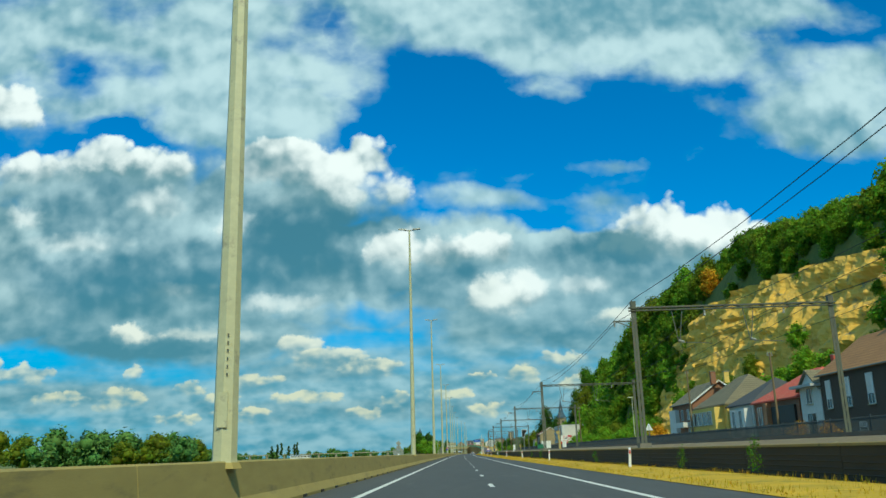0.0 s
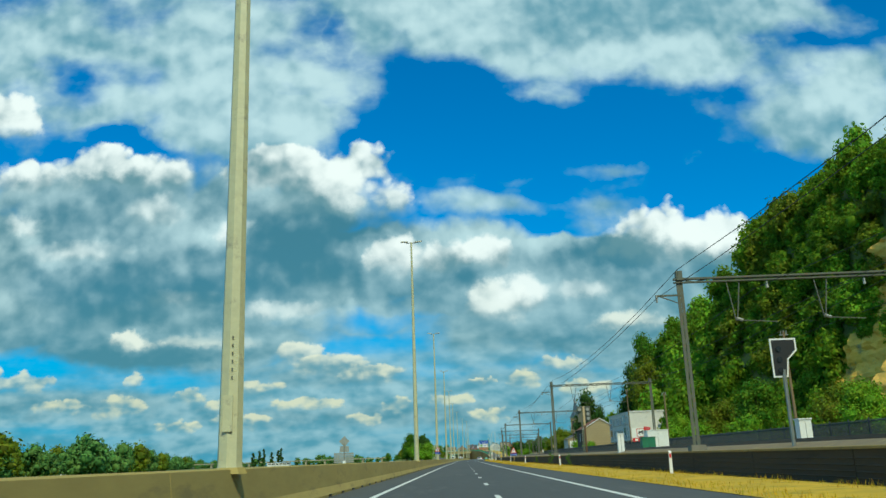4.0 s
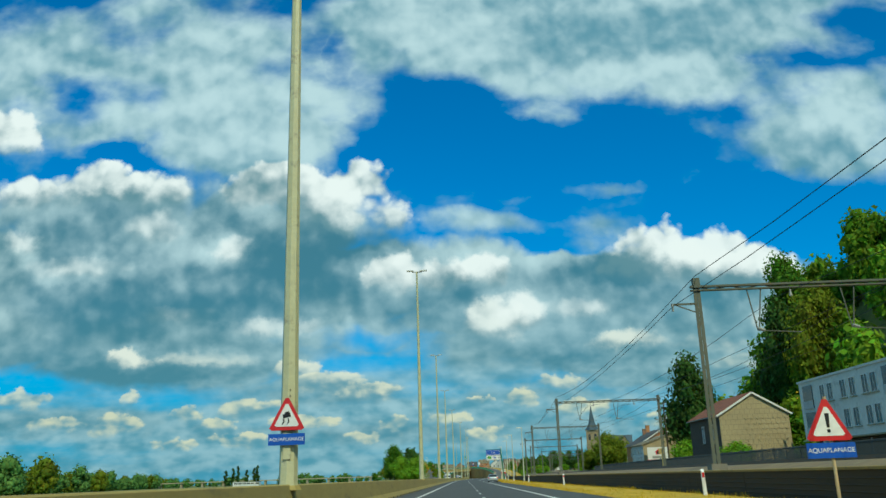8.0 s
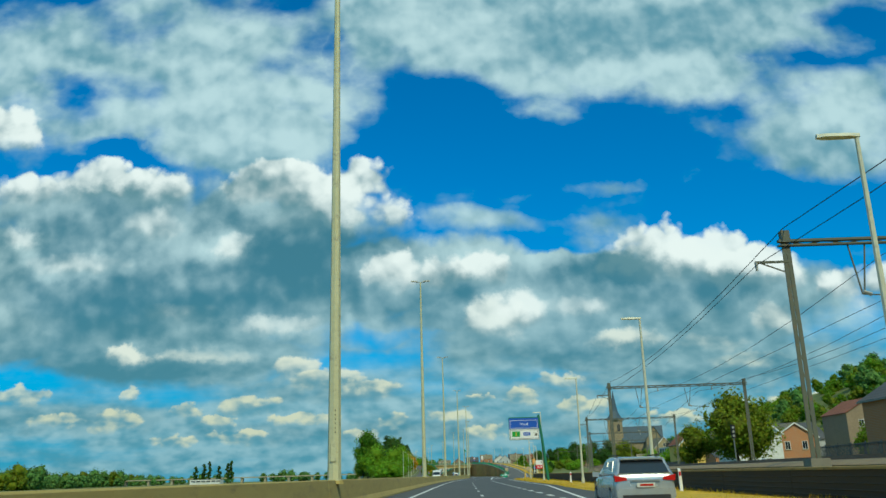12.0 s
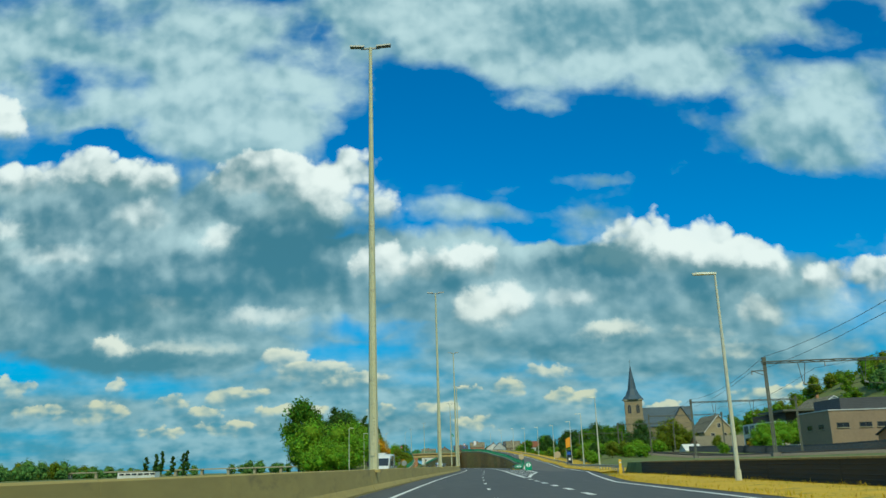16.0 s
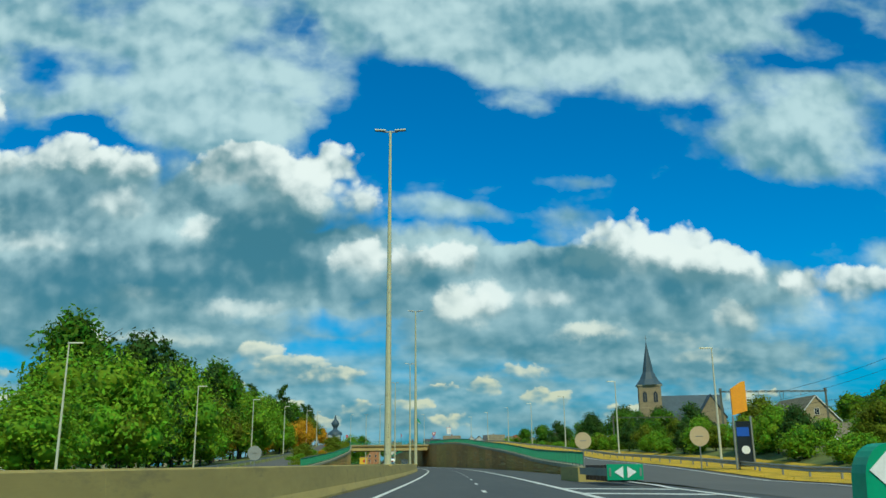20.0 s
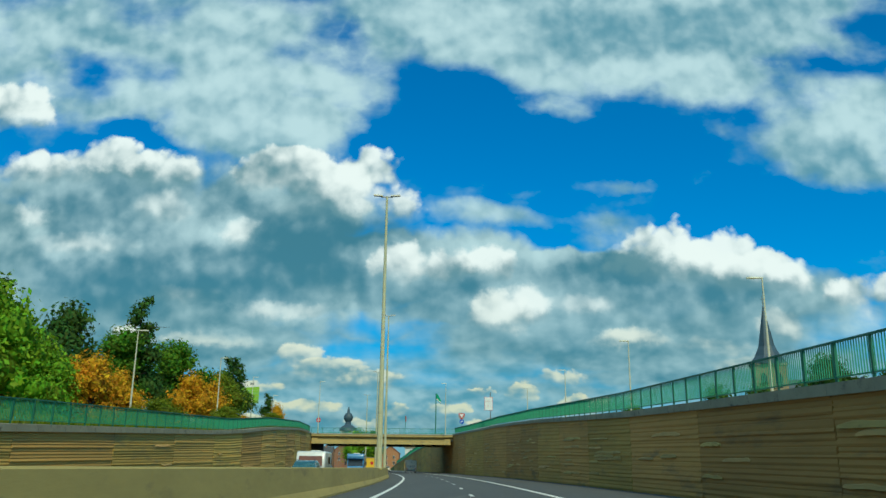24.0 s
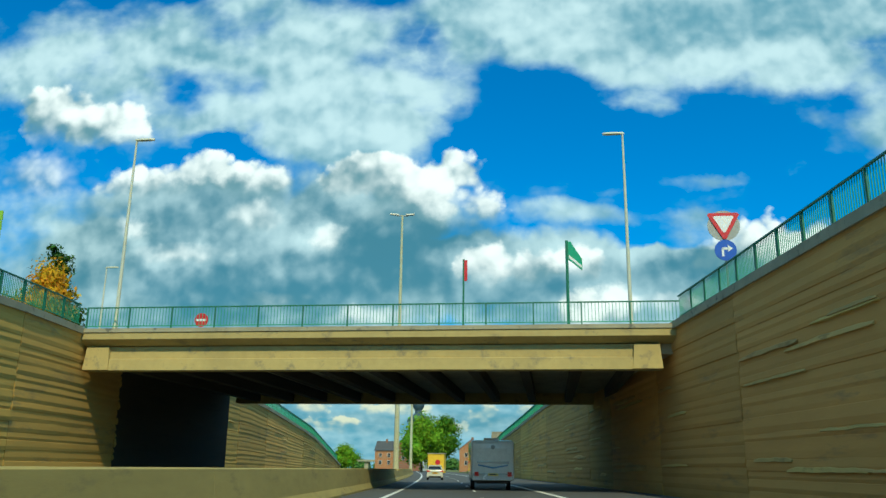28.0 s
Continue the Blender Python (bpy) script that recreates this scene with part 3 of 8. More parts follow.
RED = material("red sign face", (0.62, 0.02, 0.025), (0.52, 0.018, 0.02), 0.5, 0.4, 0.0)
BLUE = material("blue sign face", (0.012, 0.095, 0.52), (0.010, 0.080, 0.42), 0.9, 0.4, 0.0)
WHITE = material("white sign face", (0.82, 0.82, 0.80), (0.74, 0.74, 0.72), 0.9, 0.4, 0.0)
BLACK = material("black paint", (0.012, 0.012, 0.013), None, 0.5, 0.5, 0.0)
YELLOW = material("yellow plastic", (0.85, 0.52, 0.02), (0.75, 0.42, 0.02), 0.7, 0.5, 0.0)
ORANGE = material("orange panel", (0.90, 0.38, 0.01), (0.82, 0.30, 0.01), 0.9, 0.45, 0.0)
SIGN_GREEN = material("green sign face", (0.02, 0.36, 0.04), (0.018, 0.28, 0.03), 0.5, 0.4, 0.0)
LIME = material("lime green panel", (0.30, 0.55, 0.03), (0.24, 0.46, 0.03), 0.9, 0.5, 0.05)
TEAL = material("green plastic marker", (0.01, 0.34, 0.17), (0.01, 0.27, 0.13), 0.6, 0.4, 0.05)
SIGN_BACK = material("grey sign back", (0.36, 0.37, 0.34), (0.28, 0.29, 0.27), 0.9, 0.6, 0.05, metal=0.3)
SIGN_BEIGE = material("sun-bleached sign back", (0.55, 0.42, 0.24), (0.47, 0.36, 0.21), 0.9, 0.7, 0.05)
GLASS = material("dark window glass", (0.025, 0.035, 0.045), (0.015, 0.02, 0.028), 1.5, 0.08, 0.0, spec=0.8)
FRAME = material("white window frame", (0.75, 0.74, 0.70), (0.66, 0.65, 0.62), 0.6, 0.5, 0.05)
LEAF = material("broad leaves", (0.055, 0.175, 0.010), (0.095, 0.22, 0.012), 2.5, 0.7, 0.0, vary=0.5, island=True, spec=0.2, thin=0.35)
LEAF_LIGHT = material("light green leaves", (0.15, 0.34, 0.015), (0.21, 0.38, 0.018), 2.5, 0.7, 0.0, vary=0.45, island=True, spec=0.2, thin=0.35)
LEAF_DARK = material("dark pine needles", (0.030, 0.085, 0.016), (0.048, 0.11, 0.016), 2.5, 0.75, 0.0, vary=0.5, island=True, spec=0.2, thin=0.20)
LEAF_OLIVE = material("olive leaves", (0.12, 0.20, 0.010), (0.19, 0.22, 0.012), 2.5, 0.7, 0.0, vary=0.45, island=True, spec=0.2, thin=0.35)
LEAF_RUST = material("autumn orange leaves", (0.72, 0.32, 0.012), (0.58, 0.34, 0.016), 2.0, 0.7, 0.0, vary=0.4, island=True, spec=0.2, thin=0.30)
# brighter copy of the broad leaves, stands in for sun on the slopes
LEAF_HILL_SUNLIT = material("hillside leaves", (0.12, 0.27, 0.014), (0.18, 0.31, 0.016), 2.5, 0.7, 0.0, vary=0.5, island=True, spec=0.2, thin=0.50)
BARK = material("bark", (0.085, 0.062, 0.042), (0.05, 0.038, 0.028), 0.6, 0.95, 0.5, 0.06, stretch=(1, 1, 0.25))
ROCK = material("ochre limestone", (0.93, 0.52, 0.06), (0.72, 0.45, 0.10), 6.0, 0.92, 1.0, 0.6, spots=(0.30, 0.25, 0.12), spot_size=2.6, stretch=(1, 0.8, 1.1))
# distance haze is mixed into this leaf colour as a bluish green
LEAF_FAR = material("hazy far leaves", (0.075, 0.175, 0.045), (0.11, 0.215, 0.045), 2.5, 0.8, 0.0, vary=0.3, island=True, spec=0.1)

# ---------- ground ----------
right_wall = knots([(-300, 10.7), (400, 10.7), (440, 11.3), (500, 12.6), (560, 13.6), (609, 14.4), (612, 18.6), (716, 18.6), (720, 10.4), (1300, 10.4)])
right_top = knots([(-300, 1.1), (609, 1.0), (612, 0.0), (700, 0.05), (720, 0.6), (757, 1.4), (800, 3.1), (834, 4.3), (873, 6.0), (900, 6.87), (942, 7.6), (960, 7.95), (1010, 7.6), (1060, 5.8), (1120, 2.5), (1160, 0.2), (1300, 0.0)])
left_wall = knots([(-300, -19.3), (950, -19.3), (985, -20.0), (1040, -19.0), (1300, -19.0)])
left_top = knots([(-300, -0.25), (740, -0.1), (760, 0.45), (804, 1.97), (823, 2.76), (864, 4.2), (888, 5.7), (926, 7.3), (957, 7.9), (1000, 7.7), (1040, 5.6), (1080, 2.0), (1100, 0.0), (1300, 0.0)])
hill_crest = knots([(-400, 45), (60, 37), (130, 39), (174, 44), (237, 53), (318, 52), (345, 42), (382, 34), (430, 29), (470, 14), (510, 4), (560, 2), (3000, 2)])
far_crest = knots([(-400, 60), (300, 60), (600, 44), (800, 46), (950, 40), (1100, 26), (1400, 22), (3000, 20)])
hill_toe = knots([(-400, 58), (100, 60), (140, 69), (258, 69), (284, 60), (335, 54), (440, 52), (560, 70)])
hill_run = knots([(-400, 40), (100, 34), (140, 15), (254, 15), (284, 26), (340, 24), (440, 24), (560, 60)])


def ease(t):
    t = max(0.0, min(1.0, t))
    return t * t * (3 - 2 * t)


def ground_z(x, y):
    """Height of the ground outside the walls."""
    lat = x - xr(y)
    if lat < 0:
        z = left_top(y) - 0.12
        return z + (-0.6 - z) * ease((-lat - 30) / 45) + 34 * ease((-lat - 900) / 1500) * (0.6 + 0.4 * noise.noise((x * 0.0012, y * 0.0012, 0)))
    z = right_top(y) - 0.08
    base = 1.05 + (2.0 if y > 650 else 0.0) * ease((y - 650) / 150) + 0.012 * max(0.0, min(lat, 200) - 60)
    if y > 611:
        z = z + (base - z) * ease((lat - 21) / 7)
    else:
        z = z + (base - z) * ease((lat - 14) / 8)
    z += hill_crest(y) * ease((x - hill_toe(y)) / hill_run(y)) * (1 + 0.08 * noise.noise((x * 0.03, y * 0.03, 3)))
    far = 260 - 155 * ease((y - 500) / 100) + 110 * ease((y - 920) / 140)
    return z + max(0, far_crest(y) - (hill_crest(y) if y < 560 else 0)) * ease((lat - far) / 135)


rows = []
for y in [-1500, -600, -250] + list(range(-120, 1320, 12)) + [609, 612.5, 716.5, 719] + [1420, 1700, 2300, 3400, 4800]:
    rows.append(y)
rows.sort()
sheet_rows = []
for y in rows:
    yy = max(-290, min(1295, y))
    wl, wr = left_wall(yy), right_wall(yy)
    line = []
    for d in (4500, 2500, 1500, 1000, 600, 350, 200, 120, 85, 65, 50, 40, 32, 26, 22):
        x = xr(yy) - d
        line.append((x, y, ground_z(x, yy)))
    line.append((xr(yy) + wl - 0.25, y, left_top(yy) - 0.12))
    for lat in (wl - 0.2, wl * 0.5, -4.7, 5.0, wr - 0.02 if yy < 611 else wr):
        line.append((xr(yy) + lat, y, -0.06))
    line.append((xr(yy) + wr + 0.25, y, right_top(yy) - 0.08))
    for d in (20, 23, 26, 29, 33, 38, 44, 50, 55, 60, 64, 68, 71, 74, 77, 80, 84, 90, 97, 105, 118, 135, 160, 200, 260, 330, 420, 560, 900, 1800, 4500):
        x = xr(yy) + max(d, wr + 0.8)
        line.append((x, y, ground_z(x, yy)))
    sheet_rows.append(line)
whole("ground", Shape().strip(sheet_rows), GRASS, "green and straw-coloured meadow and verge ground", "ground", kind="structure", smooth=True)


# ---------- carriageways ----------
def ribbon(y0, y1, step, a, b, z):
    """A flat band between lateral lines a and b, at height z; each a number or a function of y."""
    f = lambda q, y: q(y) if callable(q) else q
    ys = list(np.arange(y0, y1, step)) + [y1]
    return [[(xr(y) + f(a, y), y, f(z, y)), (xr(y) + f(b, y), y, f(z, y))] for y in ys]


right_line = knots([(-300, 4.25), (425, 4.25), (478, 7.4), (575, 7.9), (600, 10.3), (625, 12.8), (690, 16.0), (740, 17.4), (1300, 17.4)])
tarmac_edge = lambda y: right_line(y) + (2.35 if y < 425 else 2.35 - 1.5 * ease((y - 425) / 50))
road_edge = lambda y: tarmac_edge(y) if y < 640 else min(tarmac_edge(y), 9.9)
ramp_z = lambda y: max(0.012, right_top(y) + 0.012) if y > 690 else 0.012
whole("road", Shape().strip(ribbon(-220, 1290, 6, -4.45, lambda y: road_edge(y), 0.0)), ASPHALT, "grey asphalt two-lane motorway carriageway", "road", kind="structure")
whole("road", Shape().strip(ribbon(-220, 1290, 6, -18.0, -5.05, 0.0)), ASPHALT, "grey asphalt carriageway beyond the concrete barrier", "road", kind="structure")
whole("road", Shape().strip(ribbon(640, 722, 4, lambda y: 9.9, lambda y: right_line(y) + 0.9, ramp_z) + ribbon(722, 1240, 6, 10.75, lambda y: right_line(y) + 0.9, ramp_z)), ASPHALT_OLD, "pale worn asphalt exit ramp rising beside the trench", "ramp", kind="structure")
whole("road", Shape().strip(ribbon(745, 1100, 6, -29.0, -20.5, lambda y: left_top(y) + 0.0)), ASPHALT_OLD, "pale worn asphalt slip road rising above the trench wall", "ramp", kind="structure")
verge_in = lambda y: tarmac_edge(y)
verge_out = lambda y: right_wall(y) - 0.02
v1 = [[(xr(y) + verge_in(y) + (verge_out(y) - verge_in(y)) * k / 4, y, 0.015 + 0.09 * math.sin(k * 0.75) * (1 + 0.4 * noise.noise((y * 0.3, k, 0)))) for k in range(5)] for y in np.arange(-120, 598, 1.5)]
whole("verge", Shape().strip(v1), GRASS_DRY, "strip of dry yellow grass below the retaining wall", "verge", kind="structure", smooth=True)
v2 = [[(xr(y) + right_line(y) + 1.0 + k * 1.2, y, (ramp_z(y) if k < 4 else max(ramp_z(y), ground_z(xr(y) + right_line(y) + 1.0 + k * 1.2, y))) + 0.03 + 0.1 * (k > 0) * (1 + noise.noise((y * 0.3, k, 5)))) for k in range(6)] for y in np.arange(613, 960, 2.0)]
whole("verge", Shape().strip(v2), GRASS_DRY, "strip of dry yellow grass beside the exit ramp", "verge", kind="structure", smooth=True)


# painted lines
def paint(name, rows2, label):
    return whole(name, Shape().strip(rows2), LINE, label, "road marking", "road markings", "structure")


paint("lane_line", ribbon(-60, 1250, 4, -2.88, -2.68, 0.008), "solid white edge line beside the barrier")
paint("lane_line", ribbon(-60, 430, 4, 4.17, 4.37, 0.008) + ribbon(430.5, 615, 3, lambda y: right_line(y) - 0.1, lambda y: right_line(y) + 0.1, 0.008), "solid white edge line along the verge")
paint("lane_line", ribbon(615, 960, 4, lambda y: right_line(y) - 0.1, lambda y: right_line(y) + 0.1, lambda y: ramp_z(y) + 0.012), "solid white edge line of the exit ramp")
paint("lane_line", ribbon(597, 1250, 4, 4.2, 4.5, 0.009), "solid white line beside the trench wall")
gore_edge = knots([(597, 4.5), (615, 5.8), (633, 7.4), (665, 8.1), (700, 8.9), (718, 10.2), (722, 10.9), (760, 11.3), (1300, 11.3)])
paint("lane_line", ribbon(597, 718, 3, gore_edge, lambda y: gore_edge(y) + 0.3, lambda y: ramp_z(y) + 0.012), "white line round the exit's painted island")
for i in range(-5, 100):
    y = i * 12.0 + 3
    if y < 1200:
        s = Shape().strip(ribbon(y, y + 2.6, 2.6, 0.90, 1.06, 0.008))
        whole("lane_dash", s, LINE, "white dash between the two lanes", "road marking", "lane dashes", "structure")
for i in range(26):
    y = 438 + i * 6.0
    whole("exit_dash", Shape().strip(ribbon(y, y + 2.4, 2.4, 4.15, 4.42, 0.008)), LINE, "short broad white dash along the exit lane", "road marking", "exit dashes", "structure")
for i in range(16):
    y = 604 + i * 5.6
    w = gore_edge(y) - 4.5
    s = Shape().add([(xr(y) + 4.5, y + w * 0.55, 0.011), (xr(y) + 4.5, y + w * 0.55 + 1.2, 0.011), (xr(y) + gore_edge(y), y + 1.2, 0.011), (xr(y) + gore_edge(y), y, 0.011)], [(0, 1, 2, 3)])
    whole("hatch_stripe", s, LINE, "white diagonal stripe of the painted island", "road marking", "hatch stripes", "structure")

# ---------- central barrier ----------
profile = [(-0.33, 0.0), (-0.33, 0.08), (-0.20, 0.32), (-0.125, 1.02), (-0.09, 1.05), (0.09, 1.05), (0.125, 1.02), (0.20, 0.32), (0.33, 0.08), (0.33, 0.0)]
seg = 6.0
MAST_Y = (16.8, 85.4, 153.8, 225, 294.2, 365, 434, 503, 572, 642, 713, 784, 855, 927, 995, 1065)
barrier_meshes = []
for i, y in enumerate(np.arange(-60, 1200, seg)):
    a, b = y + 0.003, y + seg - 0.003
    wide = any(abs(q - (y + seg / 2)) < seg / 2 for q in MAST_Y)
    rings = []
    for q in (a, a + 0.02, b - 0.02, b):
        e = 0.996 if q in (a, b) else 1.0
        rings.append([(xr(q) - 4.75 + px * e * (1.04 if wide else 1), q, pz * (e if pz > 0.5 else 1)) for px, pz in profile])
    whole("concrete_barrier", Shape().loft(rings), CONCRETE, "beige concrete barrier segment with sloped foot", "barrier", "central barrier segments", "structure")
# dark drain holes at the foot of the barrier
for i, y in enumerate(np.arange(-30, 360, 3.0)):
    whole("drain_slot", Shape().box((xr(y) - 4.41, y, 0.05), (0.03, 0.5, 0.07)), BLACK, "dark drain slot at the foot of the barrier", "drain", "drain slots", "structure")

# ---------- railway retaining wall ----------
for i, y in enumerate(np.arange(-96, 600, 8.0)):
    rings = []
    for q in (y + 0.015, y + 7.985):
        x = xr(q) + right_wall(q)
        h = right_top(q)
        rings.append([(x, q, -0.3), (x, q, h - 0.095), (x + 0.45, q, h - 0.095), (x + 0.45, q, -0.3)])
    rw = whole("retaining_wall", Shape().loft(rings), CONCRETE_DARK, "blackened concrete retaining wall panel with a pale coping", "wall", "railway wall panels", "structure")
    rings = []
    for q in (y + 0.01, y + 7.99):
        x, h = xr(q) + right_wall(q), right_top(q)
        rings.append([(x - 0.06, q, h - 0.09), (x - 0.06, q, h - 0.02), (x - 0.03, q, h), (x + 0.42, q, h), (x + 0.46, q, h - 0.09)])
    part("coping", Shape().loft(rings), COPING, rw)
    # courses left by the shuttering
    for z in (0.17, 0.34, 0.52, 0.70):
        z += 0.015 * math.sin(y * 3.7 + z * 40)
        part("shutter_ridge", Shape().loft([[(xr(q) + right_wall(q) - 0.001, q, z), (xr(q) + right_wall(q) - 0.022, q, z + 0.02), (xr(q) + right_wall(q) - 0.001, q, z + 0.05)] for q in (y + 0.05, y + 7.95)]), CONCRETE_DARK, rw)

# ---------- trench walls ----------
def trench_wall(side, y0, y1, lat, top, label):
    """Board-marked concrete panels with ledges, coping and a green railing."""
    s = 1 if side == "right" else -1
    wall = thing("wall_" + side, Matrix(), label, "wall", kind="structure")
    rng = random.Random(5 if s > 0 else 6)
    y = y0
    while y < y1 - 0.1:
        e = min(y + 12.0, y1)
        if 959.5 < y + 1 < 982 and e > 960:
            e = min(e, 984.0)
        # courses of boards, each a little proud or shy of the next, wavering along the wall
        n = 19
        proud = [rng.choice((0.0, 0.01, 0.02, 0.035)) + rng.uniform(0, 0.015) for _ in range(n)]
        swell = [rng.uniform(0.010, 0.034) for _ in range(n)]
        cuts = [rng.uniform(-0.25, 0.25) for _ in range(n + 1)]
        rings = []
        for q in np.linspace(y + 0.02, e - 0.02, 7):
            x, h = xr(q) + lat(q), top(q)
            ring = [(x + s * 0.5, q, -0.2), (x, q, -0.2)]
            for k in range(n):
                z0, z1 = (h - 0.05) * (k + cuts[k] * (k > 0)) / n, (h - 0.05) * (k + 1 + cuts[k + 1] * (k < n - 1)) / n
                o = -s * (proud[k] + 0.018 * (1 + noise.noise((q * 0.5, k * 3.1, s))))
                ring += [(x + o, q, z0 + 0.006), (x + o - s * swell[k], q, z0 * 0.62 + z1 * 0.38), (x + o, q, z1 - 0.006)]
            ring += [(x, q, h - 0.02), (x + s * 0.5, q, h - 0.02)]
            rings.append(ring)
        part("panel", Shape().loft(rings), BOARDED if s > 0 else BOARDED_SUNLIT, wall)
        # thin pale boards left on the face, ragged along their edges
        for _ in range((9 if rng.random() < 0.55 else 3) if s > 0 else rng.choice((0, 1, 3))):
            a = rng.uniform(y + 0.3, e - 2.5)
            b = min(e - 0.2, a + rng.uniform(1.5, 7))
            f = rng.uniform(0.08, 0.70)
            hh = rng.uniform(0.07, 0.17)
            rows2 = []
            for i, q in enumerate(np.linspace(a, b, 8)):
                x, z = xr(q) + lat(q), top(q) * f
                w = hh * (0.45 if i in (0, 7) else rng.uniform(0.75, 1.1))
                z += rng.uniform(-0.02, 0.02)
                rows2.append([(x - s * 0.01, q, z - 0.02), (x - s * 0.125, q, z), (x - s * 0.09, q, z + w), (x - s * 0.01, q, z + w + 0.05)])
            part("board", Shape().loft(rows2), BOARD_PALE, wall)
        # coping
        rings = []
        for q in (y + 0.01, e - 0.01):
            x, h = xr(q) + lat(q), top(q)
            rings.append([(x - s * 0.18, q, h - 0.28), (x - s * 0.18, q, h + 0.05), (x + s * 0.55, q, h + 0.08), (x + s * 0.55, q, h - 0.28)])
        part("coping", Shape().loft(rings), CONCRETE_GREY, wall)
        y = e
    return wall


BALUSTER = mesh_of("baluster", Shape().bar((0, 0, 0.17), (0, 0, 1.11), 0.024), GREEN_RAIL)


def railing(name, pts, label, single=(0, 0)):
    """Green railing through pts: posts, two rails and upright bars, bay by bay; the bars of the bays in single are parts of their own."""
    r = thing(name, Matrix(), label, "railing", "green railings")
    rest = Shape()
    for i, (a, b) in enumerate(zip(pts, pts[1:])):
        a, b = Vector(a), Vector(b)
        up = Vector((0, 0, 1))
        part("post", Shape().bar(a, a + up * 1.16, 0.07), GREEN_DARK, r)
        part("handrail", Shape().bar(a + up * 1.13, b + up * 1.13, 0.075, 0.06), GREEN_DARK, r)
        part("lower_rail", Shape().bar(a + up * 0.16, b + up * 0.16, 0.05, 0.04), GREEN_RAIL, r)
        n = 14
        for k in range(1, n):
            p = a.lerp(b, k / n)
            if single[0] <= i < single[1]:
                part("baluster", BALUSTER, GREEN_RAIL, r, at=Matrix.Translation(p))
            else:
                rest.bar(p + up * 0.17, p + up * 1.11, 0.024)
    if rest.f:
        tagged(part("baluster_run", rest, GREEN_RAIL, r), kind="stuff")
    return r


trench_wall("right", 724, 1130, right_wall, right_top, "brown board-marked concrete trench wall with bleached ledges")
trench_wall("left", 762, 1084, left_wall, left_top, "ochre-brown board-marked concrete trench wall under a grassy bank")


def rail_run(y0, y1, lat, top, step=2.0):
    return [(xr(y) + lat(y), y, top(y) + 0.06) for y in np.arange(y0, y1, step)]


railing("railing", rail_run(724, 962, lambda y: right_wall(y) + 0.15, right_top), "green steel railing along the trench coping", (95, 118))
railing("railing", rail_run(766, 962, lambda y: left_wall(y) - 0.15, left_top), "green steel railing with grass behind it", (75, 98))
railing("railing", rail_run(984, 1124, lambda y: right_wall(y) + 0.15, right_top, 2.5), "green steel railing beyond the bridge")
railing("railing", rail_run(986, 1080, lambda y: left_wall(y) - 0.15, left_top, 2.5), "green steel railing beyond the bridge")

# ---------- bridge ----------
BY0, BY1, BX0, BX1 = 960.0, 983.0, -22.0, 9.6
bridge = thing("bridge", Matrix(), "concrete road bridge with a sunlit beam over the trench", "bridge", kind="structure")
part("deck", Shape().box(((BX0 + BX1) / 2, (BY0 + BY1) / 2, 7.05), (BX1 - BX0, BY1 - BY0 - 1.6, 1.1)), CONCRETE_GREY, bridge)
for y, d in ((BY0, 1), (BY1, -1)):
    beam = Shape().prism([(y + d * 0.55, 6.95), (y + d * 0.55, 6.35), (y + d * 0.40, 6.30), (y + d * 0.36, 5.74), (y + d * 1.2, 5.74), (y + d * 1.2, 6.95)], 0, BX0 + 1.4, BX1 - 1.4)
    part("edge_beam", beam, CONCRETE_PALE, bridge)
    for x, e in ((BX0 + 1.4, -1), (BX1 - 1.4, 1)):
        part("beam_end", Shape().box((x - e * 0.55, y + d * 0.75, 6.35), (1.4, 0.9, 1.18), taper=0.85), CONCRETE_PALE, bridge)
    part("cornice", Shape().prism([(y + d * 0.0, 7.28), (y + d * 0.0, 7.62), (y + d * 0.9, 7.62), (y + d * 0.9, 7.0), (y + d * 0.5, 7.0)], 0, BX0, BX1), CONCRETE_PALE, bridge)
    part("kerb_band", Shape().box(((BX0 + BX1) / 2, y + d * 0.42, 7.73), (BX1 - BX0 + 0.2, 0.95, 0.2)), CONCRETE_GREY, bridge)
# near-black concrete paints the shade under the deck into abutments and girders
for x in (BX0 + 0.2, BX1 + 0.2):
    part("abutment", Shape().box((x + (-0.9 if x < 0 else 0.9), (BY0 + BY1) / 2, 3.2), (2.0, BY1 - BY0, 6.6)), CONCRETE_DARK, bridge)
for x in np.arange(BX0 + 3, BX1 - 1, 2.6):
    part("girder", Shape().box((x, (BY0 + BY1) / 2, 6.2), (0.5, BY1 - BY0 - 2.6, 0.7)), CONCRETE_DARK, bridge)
part("roadway", Shape().box(((BX0 + BX1) / 2, (BY0 + BY1) / 2, 7.66), (BX1 - BX0 + 40, BY1 - BY0 - 2.5, 0.1)), ASPHALT_OLD, bridge)
for y in (BY0 + 0.3, BY1 - 0.3):
    railing("railing", [(x, y, 7.84) for x in np.linspace(BX0 + 1.2, BX1 - 0.35, 14)], "pale green railing along the bridge parapet", (0, 13 if y < 965 else 0))

